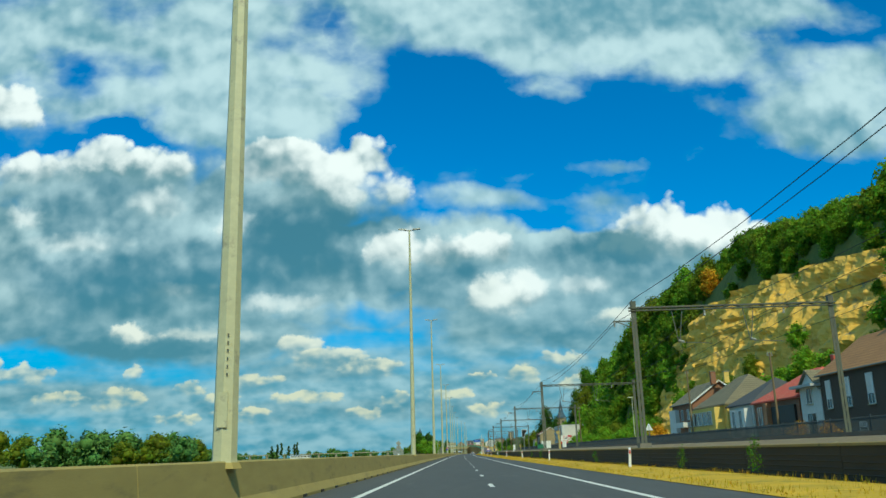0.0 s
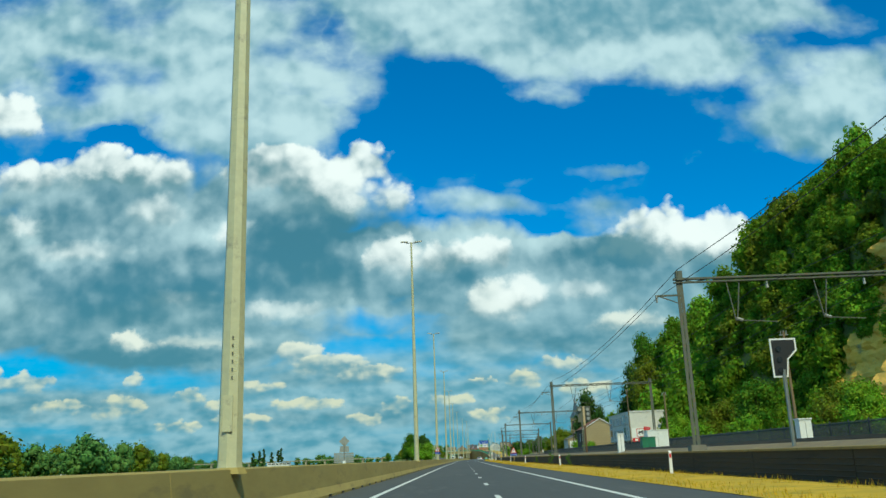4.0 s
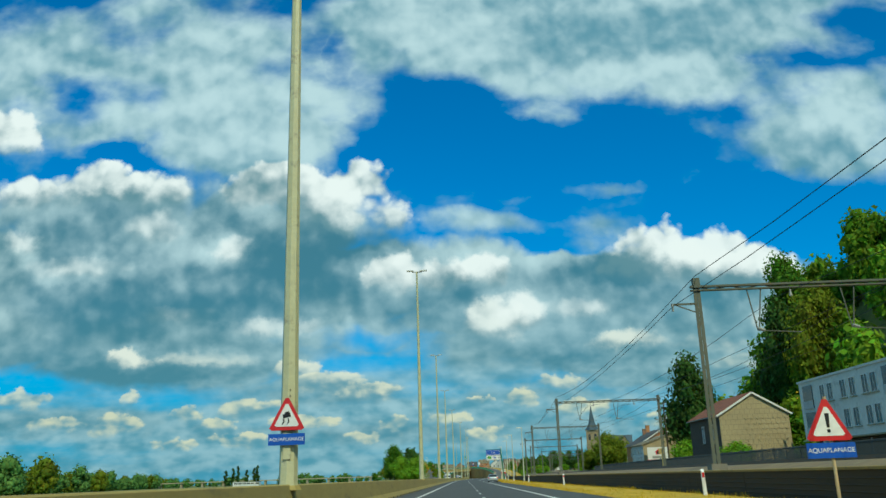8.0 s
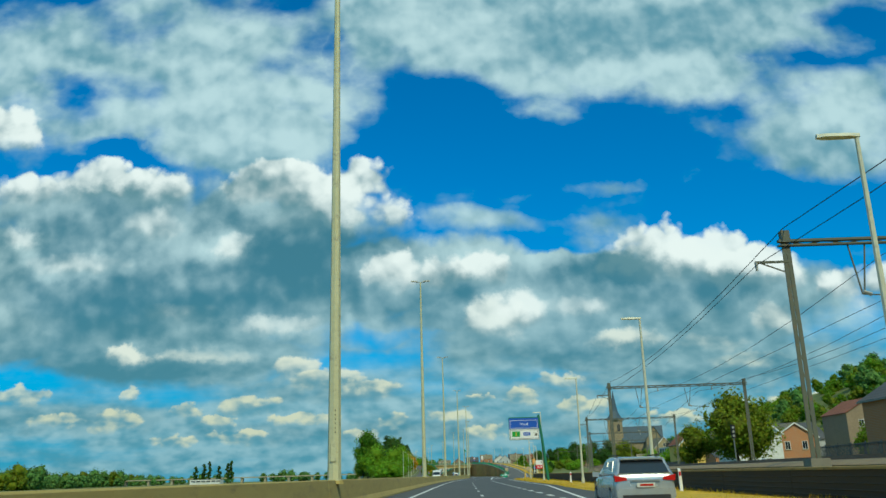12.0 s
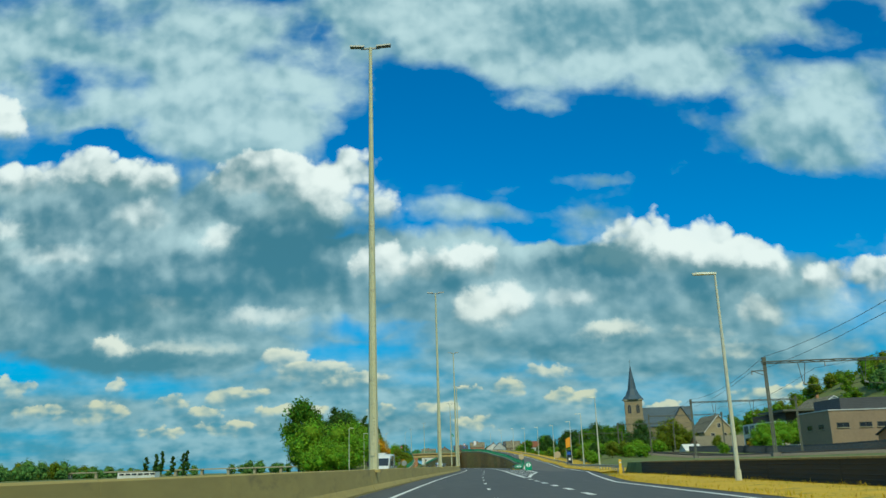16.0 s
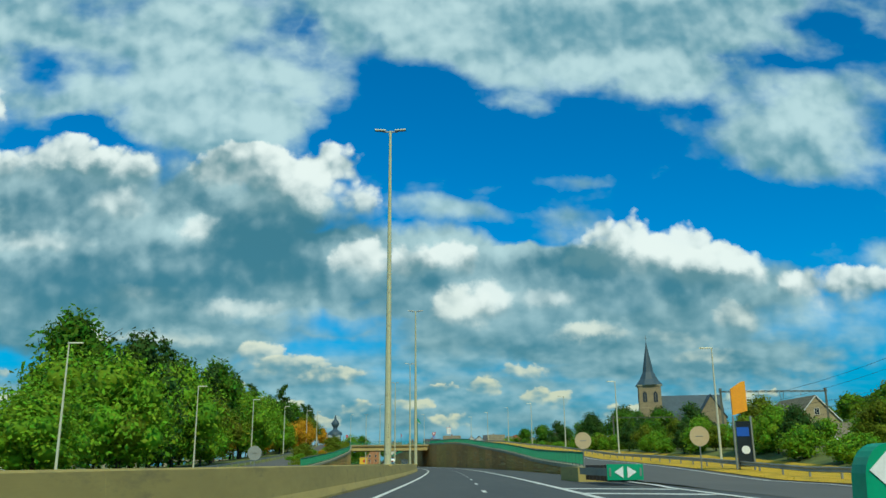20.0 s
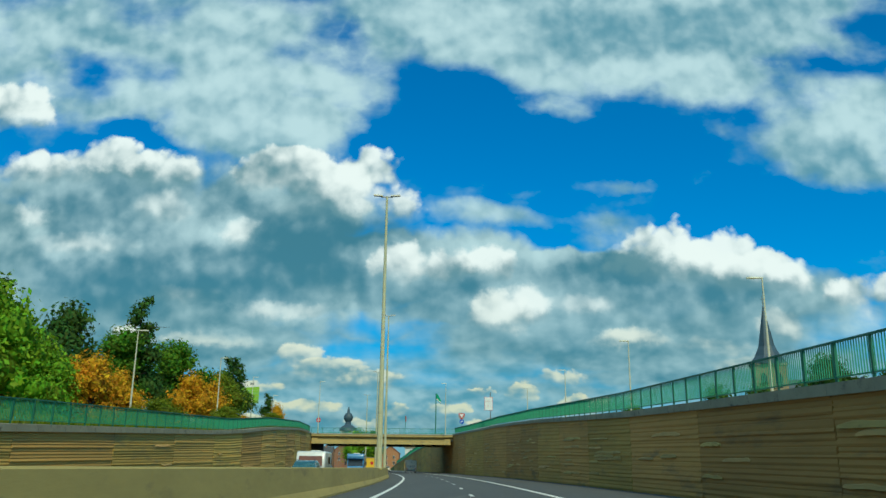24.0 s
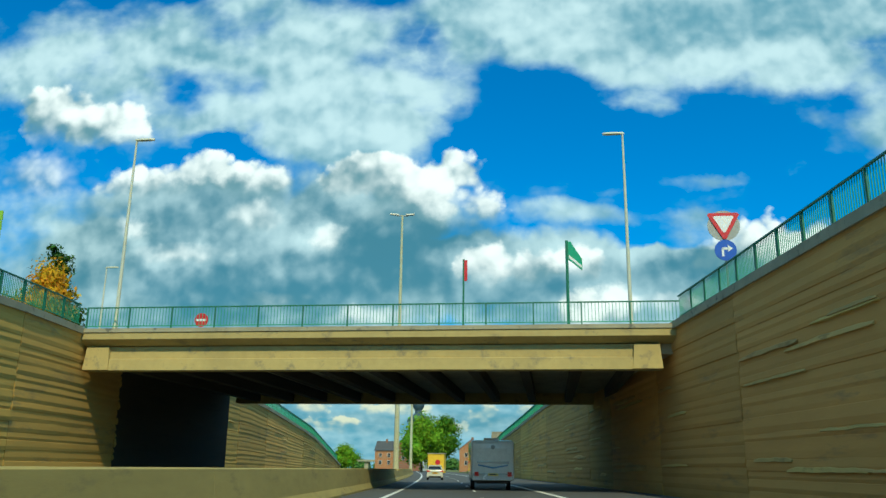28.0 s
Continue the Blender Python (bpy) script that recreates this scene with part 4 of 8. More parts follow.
# ---------- lamp masts on the barrier ----------
def lamp_mast(m):
    t = thing("lamp_mast", m, "tall cream octagonal lamp mast on the concrete barrier", "lamp mast", "central lamp masts")
    H_ = 24.6
    part("shaft", Shape().tube([(0, 0, 0.95), (0, 0, 1.1), (0, 0, 6), (0, 0, 14), (0, 0, H_)], [0.27, 0.255, 0.215, 0.16, 0.095], 8), MAST_PAINT, t)
    part("service_door", Shape().box((0, -0.262, 2.05), (0.2, 0.03, 0.7)), MAST_PAINT, t)
    part("foot_collar", Shape().tube([(0, 0, 0.9), (0, 0, 1.02)], [0.36, 0.30], 8), CONCRETE, t)
    part("crossarm", Shape().bar((-0.55, 0, H_ - 0.05), (0.55, 0, H_ - 0.05), 0.09), GALV, t)
    for s in (-1, 1):
        arm = Shape().prism([(-0.16, 0.0), (0.16, 0.0), (0.14, 0.10), (0.0, 0.16), (-0.14, 0.10)], 0, 0.35 * s, 1.18 * s)
        part("luminaire", Shape().add([(x, y, z + H_ - 0.02 + abs(x) * 0.06) for x, y, z in arm.v], arm.f), GALV, t)
    for k in range(6):
        part("number_bar", Shape().box((0.06, -0.235, 2.75 + k * 0.16), (0.03, 0.01, 0.06)), GANTRY, t)
    return t


masts = []
for k, y in enumerate(MAST_Y):
    if not masts:
        masts.append(lamp_mast(pose(xr(y) - 4.72, y, 0)))
    else:
        masts.append(copy_thing(masts[0], pose(xr(y) - 4.72, y, 0, 0, 0, turn_at(y)) @ Matrix.Diagonal((1, 1, 1.04 if k in (2, 10) else 1.09 if k == 13 else 1, 1))))


# ---------- signs ----------
FONT = bpy.data.curves.new("letters", "FONT").font


def letters(text, size, mat_, parent, m, name="lettering", spacing=1.0):
    """Flat lettering as a mesh."""
    c = bpy.data.curves.new(name, "FONT")
    c.body, c.size, c.align_x, c.align_y, c.extrude, c.space_character = text, size, "CENTER", "CENTER", 0.004, spacing
    ob = bpy.data.objects.new(name, c)
    me = bpy.data.meshes.new_from_object(ob)
    bpy.data.objects.remove(ob)
    me.materials.append(mat_)
    return part(name, me, mat_, parent, at=m)


FACE = Matrix.Rotation(radians(90), 4, "X")


def on_face(x, y, z):
    return Matrix.Translation((x, y, z)) @ FACE


def triangle(w, h, y, z, d=0.03, flip=False):
    r = 0.07 * w
    o = [(-w / 2 + r, 0), (w / 2 - r, 0), (w / 2, r * 0.8), (r * 0.7, h), (-r * 0.7, h), (-w / 2, r * 0.8)]
    if flip:
        o = [(a, h - b) for a, b in o][::-1]
    return Shape().prism([(a, b + z) for a, b in o], 1, y - d, y)


def warning_triangle(parent, w, z, y0, icon):
    h = w * 0.9
    part("red_triangle", triangle(w, h, y0, z), RED, parent)
    part("white_field", triangle(w * 0.70, h * 0.70, y0 - 0.031, z + h * 0.115, 0.006), WHITE, parent)
    if icon == "mark":
        part("exclamation_mark", Shape().prism([(-0.03 * w, z + h * 0.32), (0.03 * w, z + h * 0.32), (0.05 * w, z + h * 0.66), (-0.05 * w, z + h * 0.66)], 1, y0 - 0.045, y0 - 0.037).box((0, y0 - 0.041, z + h * 0.235), (0.07 * w, 0.008, 0.07 * w)), BLACK, parent)
    else:
        part("skid_symbol", Shape().box((0, y0 - 0.041, z + h * 0.45), (0.22 * w, 0.008, 0.11 * w), Matrix.Rotation(radians(-12), 3, "Y")).box((0.01, y0 - 0.041, z + h * 0.53), (0.13 * w, 0.008, 0.07 * w), Matrix.Rotation(radians(-12), 3, "Y")), BLACK, parent)
        for s in (-1, 1):
            part("skid_mark", Shape().bar((s * 0.07 * w - 0.06 * w, y0 - 0.041, z + h * 0.18), (s * 0.07 * w, y0 - 0.041, z + h * 0.27), 0.03 * w, 0.03 * w).bar((s * 0.07 * w, y0 - 0.041, z + h * 0.27), (s * 0.07 * w - 0.03 * w, y0 - 0.041, z + h * 0.36), 0.03 * w, 0.03 * w), BLACK, parent)


y = MAST_Y[4]
s = thing("warning_sign", pose(xr(y) - 4.72, y - 0.32, 0, 0, 0, -4), "slippery road triangle over a blue AQUAPLANAGE panel on a mast", "road sign", "warning signs")
warning_triangle(s, 0.96, 2.46, 0, "skid")
part("panel", Shape().box((0, -0.015, 2.22), (1.0, 0.03, 0.30)), BLUE, s)
letters("AQUAPLANAGE", 0.132, WHITE, s, on_face(0, -0.032, 2.22))
part("clamp", Shape().box((0, 0.06, 2.5), (0.5, 0.12, 0.08)), GALV, s)
s = thing("warning_sign", pose(9.3, 293.0, 0), "exclamation triangle over a blue AQUAPLANAGE panel on a verge post", "road sign", "warning signs")
warning_triangle(s, 1.16, 1.68, 0, "mark")
part("panel", Shape().box((0, -0.015, 1.44), (1.24, 0.03, 0.38)), BLUE, s)
letters("AQUAPLANAGE", 0.165, WHITE, s, on_face(0, -0.032, 1.44))
part("post", Shape().tube([(0.05, 0.06, 0), (0.05, 0.06, 2.8)], 0.045, 10), SIGN_BEIGE, s)

# direction sign over the verge
s = thing("direction_sign", pose(0, 521.5, -0.22), "blue Visé exit sign over a white panel on green post", "road sign")
part("post", Shape().tube([(12.9, 0.15, 0), (12.45, 0.15, 4.5), (11.95, 0.15, 9.3)], [0.21, 0.19, 0.17], 10), GREEN_DARK, s, smooth=True)
part("back_frame", Shape().box((9.82, 0.06, 7.38), (4.25, 0.12, 3.05)), GREEN_DARK, s)
part("blue_panel", Shape().box((9.82, -0.02, 8.12), (4.15, 0.05, 1.48)), BLUE, s)
part("white_panel", Shape().box((9.82, -0.02, 6.62), (4.15, 0.05, 1.42)), WHITE, s)


def border(cx, cz, w, h, t, y, mat_, parent):
    b = Shape()
    for z in (cz - h / 2, cz + h / 2):
        b.box((cx, y, z), (w + t, 0.006, t))
    for x in (cx - w / 2, cx + w / 2):
        b.box((x, y, cz), (t, 0.006, h - t))
    part("border", b, mat_, parent)


border(9.82, 8.02, 3.85, 1.05, 0.05, -0.05, WHITE, s)
border(9.82, 6.62, 3.9, 1.18, 0.05, -0.05, BLACK, s)
letters("Visé", 0.62, WHITE, s, on_face(9.85, -0.052, 8.02), spacing=1.15)
part("green_plate", Shape().box((8.68, -0.055, 6.66), (1.1, 0.02, 0.74)), SIGN_GREEN, s)
letters("2", 0.62, YELLOW, s, on_face(8.68, -0.072, 6.66))
part("blue_plate", Shape().box((10.2, -0.055, 6.66), (0.98, 0.02, 0.46)), BLUE, s)
letters("N653", 0.33, WHITE, s, on_face(10.2, -0.072, 6.66))
part("arrow", Shape().bar((11.15, -0.06, 6.92), (11.48, -0.06, 6.55), 0.12, 0.02).add([(11.62, -0.06, 6.38), (11.58, -0.06, 6.80), (11.20, -0.06, 6.42), (11.62, -0.05, 6.38), (11.58, -0.05, 6.80), (11.20, -0.05, 6.42)], [(0, 1, 2), (3, 5, 4), (0, 3, 4, 1), (1, 4, 5, 2), (2, 5, 3, 0)]), BLACK, s)
part("catwalk", Shape().box((9.9, 0.35, 8.95), (4.3, 0.3, 0.12)), GREEN_DARK, s)

# red and white distance plate on the mast of the gantry
s = thing("route_plate", pose(13.6, 541, 1.0), "white and red A25 route plate on a post", "road sign")
part("post", Shape().tube([(0, 0.05, 0), (0, 0.05, 2.1)], 0.05, 8), GALV, s)
part("white_plate", Shape().box((0, 0, 1.72), (1.3, 0.04, 0.75)), WHITE, s)
part("red_plate", Shape().box((0, 0, 1.03), (1.3, 0.04, 0.62)), RED, s)
letters("A25", 0.5, WHITE, s, on_face(0, -0.03, 1.03))
letters("3", 0.5, BLACK, s, on_face(0.3, -0.03, 1.72))


# white reflector posts
def reflector(m):
    t = thing("reflector_post", m, "white plastic roadside post with a red reflector", "marker post", "reflector posts")
    part("post", Shape().loft([[(-0.07, -0.04, 0), (0.07, -0.04, 0), (0.07, 0.04, 0), (-0.07, 0.04, 0)], [(-0.06, -0.035, 0.95), (0.06, -0.035, 0.95), (0.06, 0.035, 1.05), (-0.06, 0.035, 1.05)]]), WHITE, t)
    part("reflector", Shape().box((0, -0.045, 0.82), (0.09, 0.02, 0.18)), RED, t)
    return t


r0 = reflector(pose(9.0, 45.6, 0.05, 2, 3, 0))
for x, y, a in ((9.2, 89, -2), (9.5, 132, 3), (9.4, 176, -1), (9.5, 221, 2), (9.3, 265, -3), (9.4, 305, 2), (9.6, 352, 1), (9.9, 397, -2), (10.6, 442, 2), (11.2, 485, 0)):
    copy_thing(r0, pose(x, y, 0.05, a, -a, 0))

# yellow post at the end of the wall
s = thing("marker_post", pose(15.6, 598.5, 0), "yellow plastic post at the end of the retaining wall", "marker post")
part("post", Shape().loft([[(-0.12, -0.05, 0), (0.12, -0.05, 0), (0.12, 0.05, 0), (-0.12, 0.05, 0)], [(-0.10, -0.04, 1.15), (0.10, -0.04, 1.15), (0.10, 0.04, 1.2), (-0.10, 0.04, 1.2)]]), YELLOW, s)
part("reflector", Shape().box((0, -0.055, 0.95), (0.14, 0.02, 0.12)), WHITE, s)


# ---------- street lamps along verge and ramps ----------
def street_lamp(m, h=10.0, side=-1):
    t = thing("street_lamp", m, "slender galvanised street lamp with a flat head", "street lamp", "street lamps")
    part("pole", Shape().tube([(0, 0, 0), (0, 0, h * 0.5), (0, 0, h)], [0.11, 0.085, 0.055], 8), LAMP_PAINT, t)
    part("base_sleeve", Shape().tube([(0, 0, 0), (0, 0, 0.5)], [0.15, 0.14], 8), LAMP_PAINT, t)
    head = Shape().loft([[(side * x, y, h + z) for y, z in ((-w, 0), (w, 0), (w * 0.7, 0.10), (-w * 0.7, 0.10))] for x, w in ((-0.08, 0.06), (0.25, 0.13), (0.85, 0.14), (1.05, 0.06))])
    part("lamp_head", head, LAMP_PAINT, t)
    return t


l0 = street_lamp(pose(11.2, 423.0, 0.05), 9.3)
for x, y, z, k in ((11.0, 449, 0.05, 1), (11.5, 479, 0.05, 1), (12.3, 522, 0.05, 1), (14.2, 566.5, 0.05, 1), (21.6, 641, 0.1, 1), (26.0, 681, 0.2, 1), (30.0, 722, 0.8, 1), (31.0, 761, 1.8, 1), (31.0, 800, 3.0, 1), (30.5, 840, 4.5, 1), (29.5, 880, 6.2, 1), (27.0, 918, 7.2, 1), (24.0, 955, 7.8, 1)):
    copy_thing(l0, pose(x, y, z))
l1 = street_lamp(pose(-20.1, 716, -0.1), side=1)
l1["label"] = "slender galvanised street lamp beside the slip road"
for x, y in ((-20.5, 754), (-21.5, 792), (-22.5, 830), (-23.0, 868), (-25.0, 905), (-29.5, 943), (-35.0, 986)):
    copy_thing(l1, pose(x, y, ground_z(x, y)))
for x, y, side in ((-19.6, 961, 1), (7.2, 962.6, -1)):
    street_lamp(pose(x, y, 7.8), 10.8, side)


# ---------- guard rails ----------
def guard_rail(pts, label):
    g = thing("guard_rail", Matrix(), label, "guard rail", "guard rails")
    beam = [(0, 0.42), (-0.05, 0.46), (0.0, 0.52), (0.0, 0.58), (-0.05, 0.64), (0, 0.70), (0.03, 0.70), (0.03, 0.42)]
    for a, b in zip(pts, pts[1:]):
        a, b = Vector(a), Vector(b)
        part("rail", Shape().loft([[(q.x + p, q.y, q.z + h) for p, h in beam] for q in (a, b)]), GALV, g)
        part("post", Shape().box((a.x + 0.08, a.y, a.z + 0.3), (0.1, 0.08, 0.75)), GALV, g)
    return g


guard_rail([(xr(y) + right_line(y) + 2.6, y, ramp_z(y)) for y in np.arange(604, 960, 4.0)], "galvanised steel guard rail beside the exit ramp")
guard_rail([(xr(y) - 29.8, y, left_top(y) - 0.1) for y in np.arange(716, 950, 4.0)], "galvanised steel guard rail beside the slip road under the trees")

# ---------- gore furniture ----------
s = thing("gore_marker", pose(15.1, 671.4, 0.0), "rounded green plastic diverge marker with white arrows", "marker")
o = [(1.1 * 0.5 * math.cos(a), 0.62 + 0.78 * max(0, math.sin(a)) ** 0.9) for a in np.linspace(0, math.pi, 15)]
part("body", Shape().prism([(0.58, 0.02)] + o + [(-0.58, 0.02)], 1, -0.28, 0.28), TEAL, s)
for e in (-1, 1):
    part("white_arrow", Shape().prism([(e * 0.06, 1.26), (e * 0.06, 0.50), (e * 0.46, 0.88)], 1, -0.31, -0.285), WHITE, s)
s = thing("impact_attenuator", pose(xr(700) + 7.6, 695.0, 0.0, 0, 0, 0), "dark steel crash cushion with a green front plate bearing white arrows", "crash cushion")
part("green_front", Shape().box((0, -0.6, 0.62), (1.7, 0.12, 0.72)), TEAL, s)
for e in (-1, 1):
    part("white_arrow", Shape().prism([(e * 0.10, 0.35), (e * 0.10, 0.88), (e * 0.52, 0.62)], 1, -0.69, -0.665), WHITE, s)
for i in range(7):
    part("bay", Shape().box((0, i * 0.9, 0.55), (1.35, 0.10, 0.75)), BLACK, s)
for e in (-1, 1):
    part("side_rail", Shape().box((e * 0.72, 3.0, 0.62), (0.08, 7.4, 0.36)), GALV, s)
part("footing", Shape().box((0.2, 11.0, 0.4), (1.6, 6.0, 0.8)), CONCRETE, s)


def round_sign(m, r, z, mat_, label, pole_top=None):
    t = thing("round_sign", m, label, "road sign", "round signs")
    part("disc", Shape().disc((0, 0, z), r, "y", 24), mat_, t)
    part("post", Shape().tube([(0, 0.05, 0), (0, 0.05, z + r * 0.9)], 0.05, 8), GALV, t)
    part("brace", Shape().box((0, -0.03, z), (r * 0.7, 0.03, 0.05)), GALV, t)
    return t


round_sign(pose(18.1, 717.7, 0.1), 0.62, 2.55, SIGN_BEIGE, "bleached back of a round sign at the ramp nose")
round_sign(pose(25.7, 714, 0.4), 0.7, 2.4, SIGN_BEIGE, "bleached back of a round sign beside the orange totem")
round_sign(pose(-8.6, 729, 0), 0.62, 2.1, SIGN_BACK, "grey back of a round sign beyond the barrier")

# orange advertising totem
s = thing("advertising_totem", pose(27.8, 711.5, 0.4, 0, 0, -8), "orange sail-shaped advertising totem above a dark poster panel", "totem")
part("orange_sail", Shape().prism([(-0.5, 3.7), (0.5, 4.0), (0.5, 6.0), (0.25, 5.97), (-0.5, 5.5)], 1, -0.12, 0.12), ORANGE, s)
part("poster_panel", Shape().box((0.1, 0, 1.8), (0.95, 0.2, 3.0)), GLASS, s)
part("picture", Shape().box((0.05, -0.12, 2.6), (0.8, 0.02, 0.6)), BLUE, s)
part("picture_spot", Shape().disc((0.15, -0.12, 1.4), 0.28, "y", 12, 0.02), WHITE, s)
for e in (-0.5, 0.66):
    part("post", Shape().box((e, 0, 1.8), (0.1, 0.2, 3.7)), GALV, s)

# back of a large sign beyond the barrier
s = thing("sign_back", pose(-21.5, 289, -0.1), "grey backs of a diamond sign and louvred panels on a post", "road sign")
part("post", Shape().tube([(0, 0, 0), (0, 0, 4.6)], 0.12, 8), GALV, s)
part("base", Shape().box((0, 0, 0.75), (0.55, 0.5, 1.5)), WHITE, s)
d = 0.95
part("diamond", Shape().prism([(-d, 4.9), (0, 4.9 - d), (d, 4.9), (0, 4.9 + d)], 1, -0.06, 0.0), SIGN_BACK, s)
part("upper_panel", Shape().prism([(-0.9, 3.0), (0.9, 3.0), (0.75, 4.1), (-0.75, 4.1)], 1, -0.05, 0.02), SIGN_BACK, s)
for i in range(5):
    part("louvre", Shape().box((-0.1, -0.05, 1.3 + i * 0.36), (3.6, 0.06, 0.31)), SIGN_BACK, s)
part("crossbar", Shape().box((0, 0.05, 1.75), (2.6, 0.12, 0.14)), GALV, s)

# ---------- signs at the bridge ----------
s = thing("yield_sign", pose(10.6, 955.8, 7.9), "yield triangle above a blue arrow disc behind the railing", "road sign")
part("post", Shape().tube([(0, 0.06, 0), (0, 0.06, 4.1)], 0.045, 8), GALV, s)
part("backing_disc", Shape().disc((0, 0.03, 3.45), 0.68, "y", 24), SIGN_BACK, s)
part("red_triangle", triangle(1.35, 1.16, 0.0, 2.85, 0.03, True), RED, s)
part("white_field", triangle(0.86, 0.74, -0.031, 3.13, 0.006, True), WHITE, s)
part("blue_disc", Shape().disc((0, 0.0, 2.35), 0.46, "y", 24), BLUE, s)
part("arrow", Shape().box((-0.12, -0.022, 2.25), (0.10, 0.01, 0.34)).box((0.0, -0.022, 2.42), (0.26, 0.01, 0.10)).prism([(0.10, 2.27), (0.30, 2.42), (0.10, 2.57)], 1, -0.027, -0.017), WHITE, s)
for x, y, z, lab in ((-22.4, 978.0, 7.8, "no-entry disc beside the bridge railing"),):
    s = thing("no_entry_sign", pose(x, y, z), lab, "road sign", "no-entry signs")
    part("post", Shape().tube([(0, 0.05, 0), (0, 0.05, 4.0)], 0.045, 8), GALV, s)
    part("red_disc", Shape().disc((0, 0, 3.7), 0.52, "y", 24), RED, s)
    part("white_bar", Shape().box((0, -0.022, 3.7), (0.74, 0.012, 0.16)), WHITE, s)
s = thing("direction_post", pose(4.6, 982.3, 7.8), "dark green post with a folded green direction board", "road sign")
part("post", Shape().tube([(0, 0, 0), (0, 0, 10.4)], [0.13, 0.11], 8), GREEN_DARK, s)
part("green_board", Shape().prism([(0.1, 8.9), (1.15, 8.0), (1.15, 8.9), (0.3, 10.3), (0.1, 10.3)], 1, -0.05, 0.05), TEAL, s)
part("white_stripe", Shape().prism([(0.15, 9.0), (1.1, 8.2), (1.1, 8.4), (0.15, 9.25)], 1, -0.062, -0.052), WHITE, s)
s = thing("banner_pole", pose(-1.3, 962.2, 7.8), "thin pole with a narrow red banner on the bridge", "pole")
part("pole", Shape().tube([(0, 0, 0), (0, 0, 3.9)], 0.05, 6), GREEN_DARK, s)
part("banner", Shape().box((0.12, 0, 3.3), (0.16, 0.04, 1.1)), RED, s)
s = thing("sign_back", pose(14.6, 915, 7.0, 0, 0, 4), "white back of a tall ribbed sign behind the trench railing", "road sign")
part("post", Shape().tube([(0.3, 0.08, 0), (0.3, 0.08, 5.6)], 0.07, 8), GALV, s)
for i in range(3):
    part("panel", Shape().box((0, -0.03, 3.2 + i * 0.66), (1.2, 0.05, 0.64)), WHITE, s)
part("red_edge", Shape().box((0, 0.02, 3.86), (1.28, 0.04, 2.04)), RED, s)
s = thing("sign_back", pose(-37.5, 972, 9.6), "lime green louvred panel on a post above the trench", "road sign")
part("post", Shape().tube([(-1.8, 0.1, 0), (-1.8, 0.1, 10.0)], 0.12, 8), GREEN_DARK, s)
for i in range(5):
    part("louvre", Shape().box((0.2, 0, 5.4 + i * 0.74), (4.2, 0.08, 0.70), Matrix.Rotation(radians(-4), 3, "Y")), LIME, s)
part("lamp_box", Shape().box((0.6, 0, 9.5), (0.8, 0.3, 0.5)), SIGN_BACK, s)

# ---------- railway ----------
rail_x = knots([(-300, 11.5), (117, 11.6), (180, 11.8), (246, 11.9), (312, 12.1), (378, 12.5), (436, 14.2), (495, 17.4), (553, 23.6), (610, 32.9), (667, 42.1), (727, 49.5), (788, 54.5), (866, 54.8), (1300, 54.8)])
rail_w = knots([(-300, 12.8), (436, 13.0), (495, 14.8), (610, 16.1), (667, 17.0), (1300, 17.5)])


bed = []
for y in np.arange(-120, 1000, 6.0):
    x = rail_x(y)
    z = ground_z(x + 5, y) + 0.03
    bed.append([(x + d, y, z + h) for d, h in ((0.6, 0.0), (1.6, 0.22), (11.0, 0.22), (12.0, 0.0))])
whole("track_bed", Shape().strip(bed), BALLAST, "rust-brown ballast bed of a two-track railway", "railway", kind="structure")
for k, d in enumerate((3.1, 4.55, 7.6, 9.05)):
    rings = []
    for y in np.arange(-120, 1000, 12.0):
        x, z = rail_x(y) + d, ground_z(rail_x(y) + 5, y) + 0.27
        rings.append([(x - 0.07, y, z), (x + 0.07, y, z), (x + 0.035, y, z + 0.16), (x - 0.035, y, z + 0.16)])
    whole("rail", Shape().loft(rings), RAIL, "rusty steel rail on the railway bed", "rail", "rails", "structure")


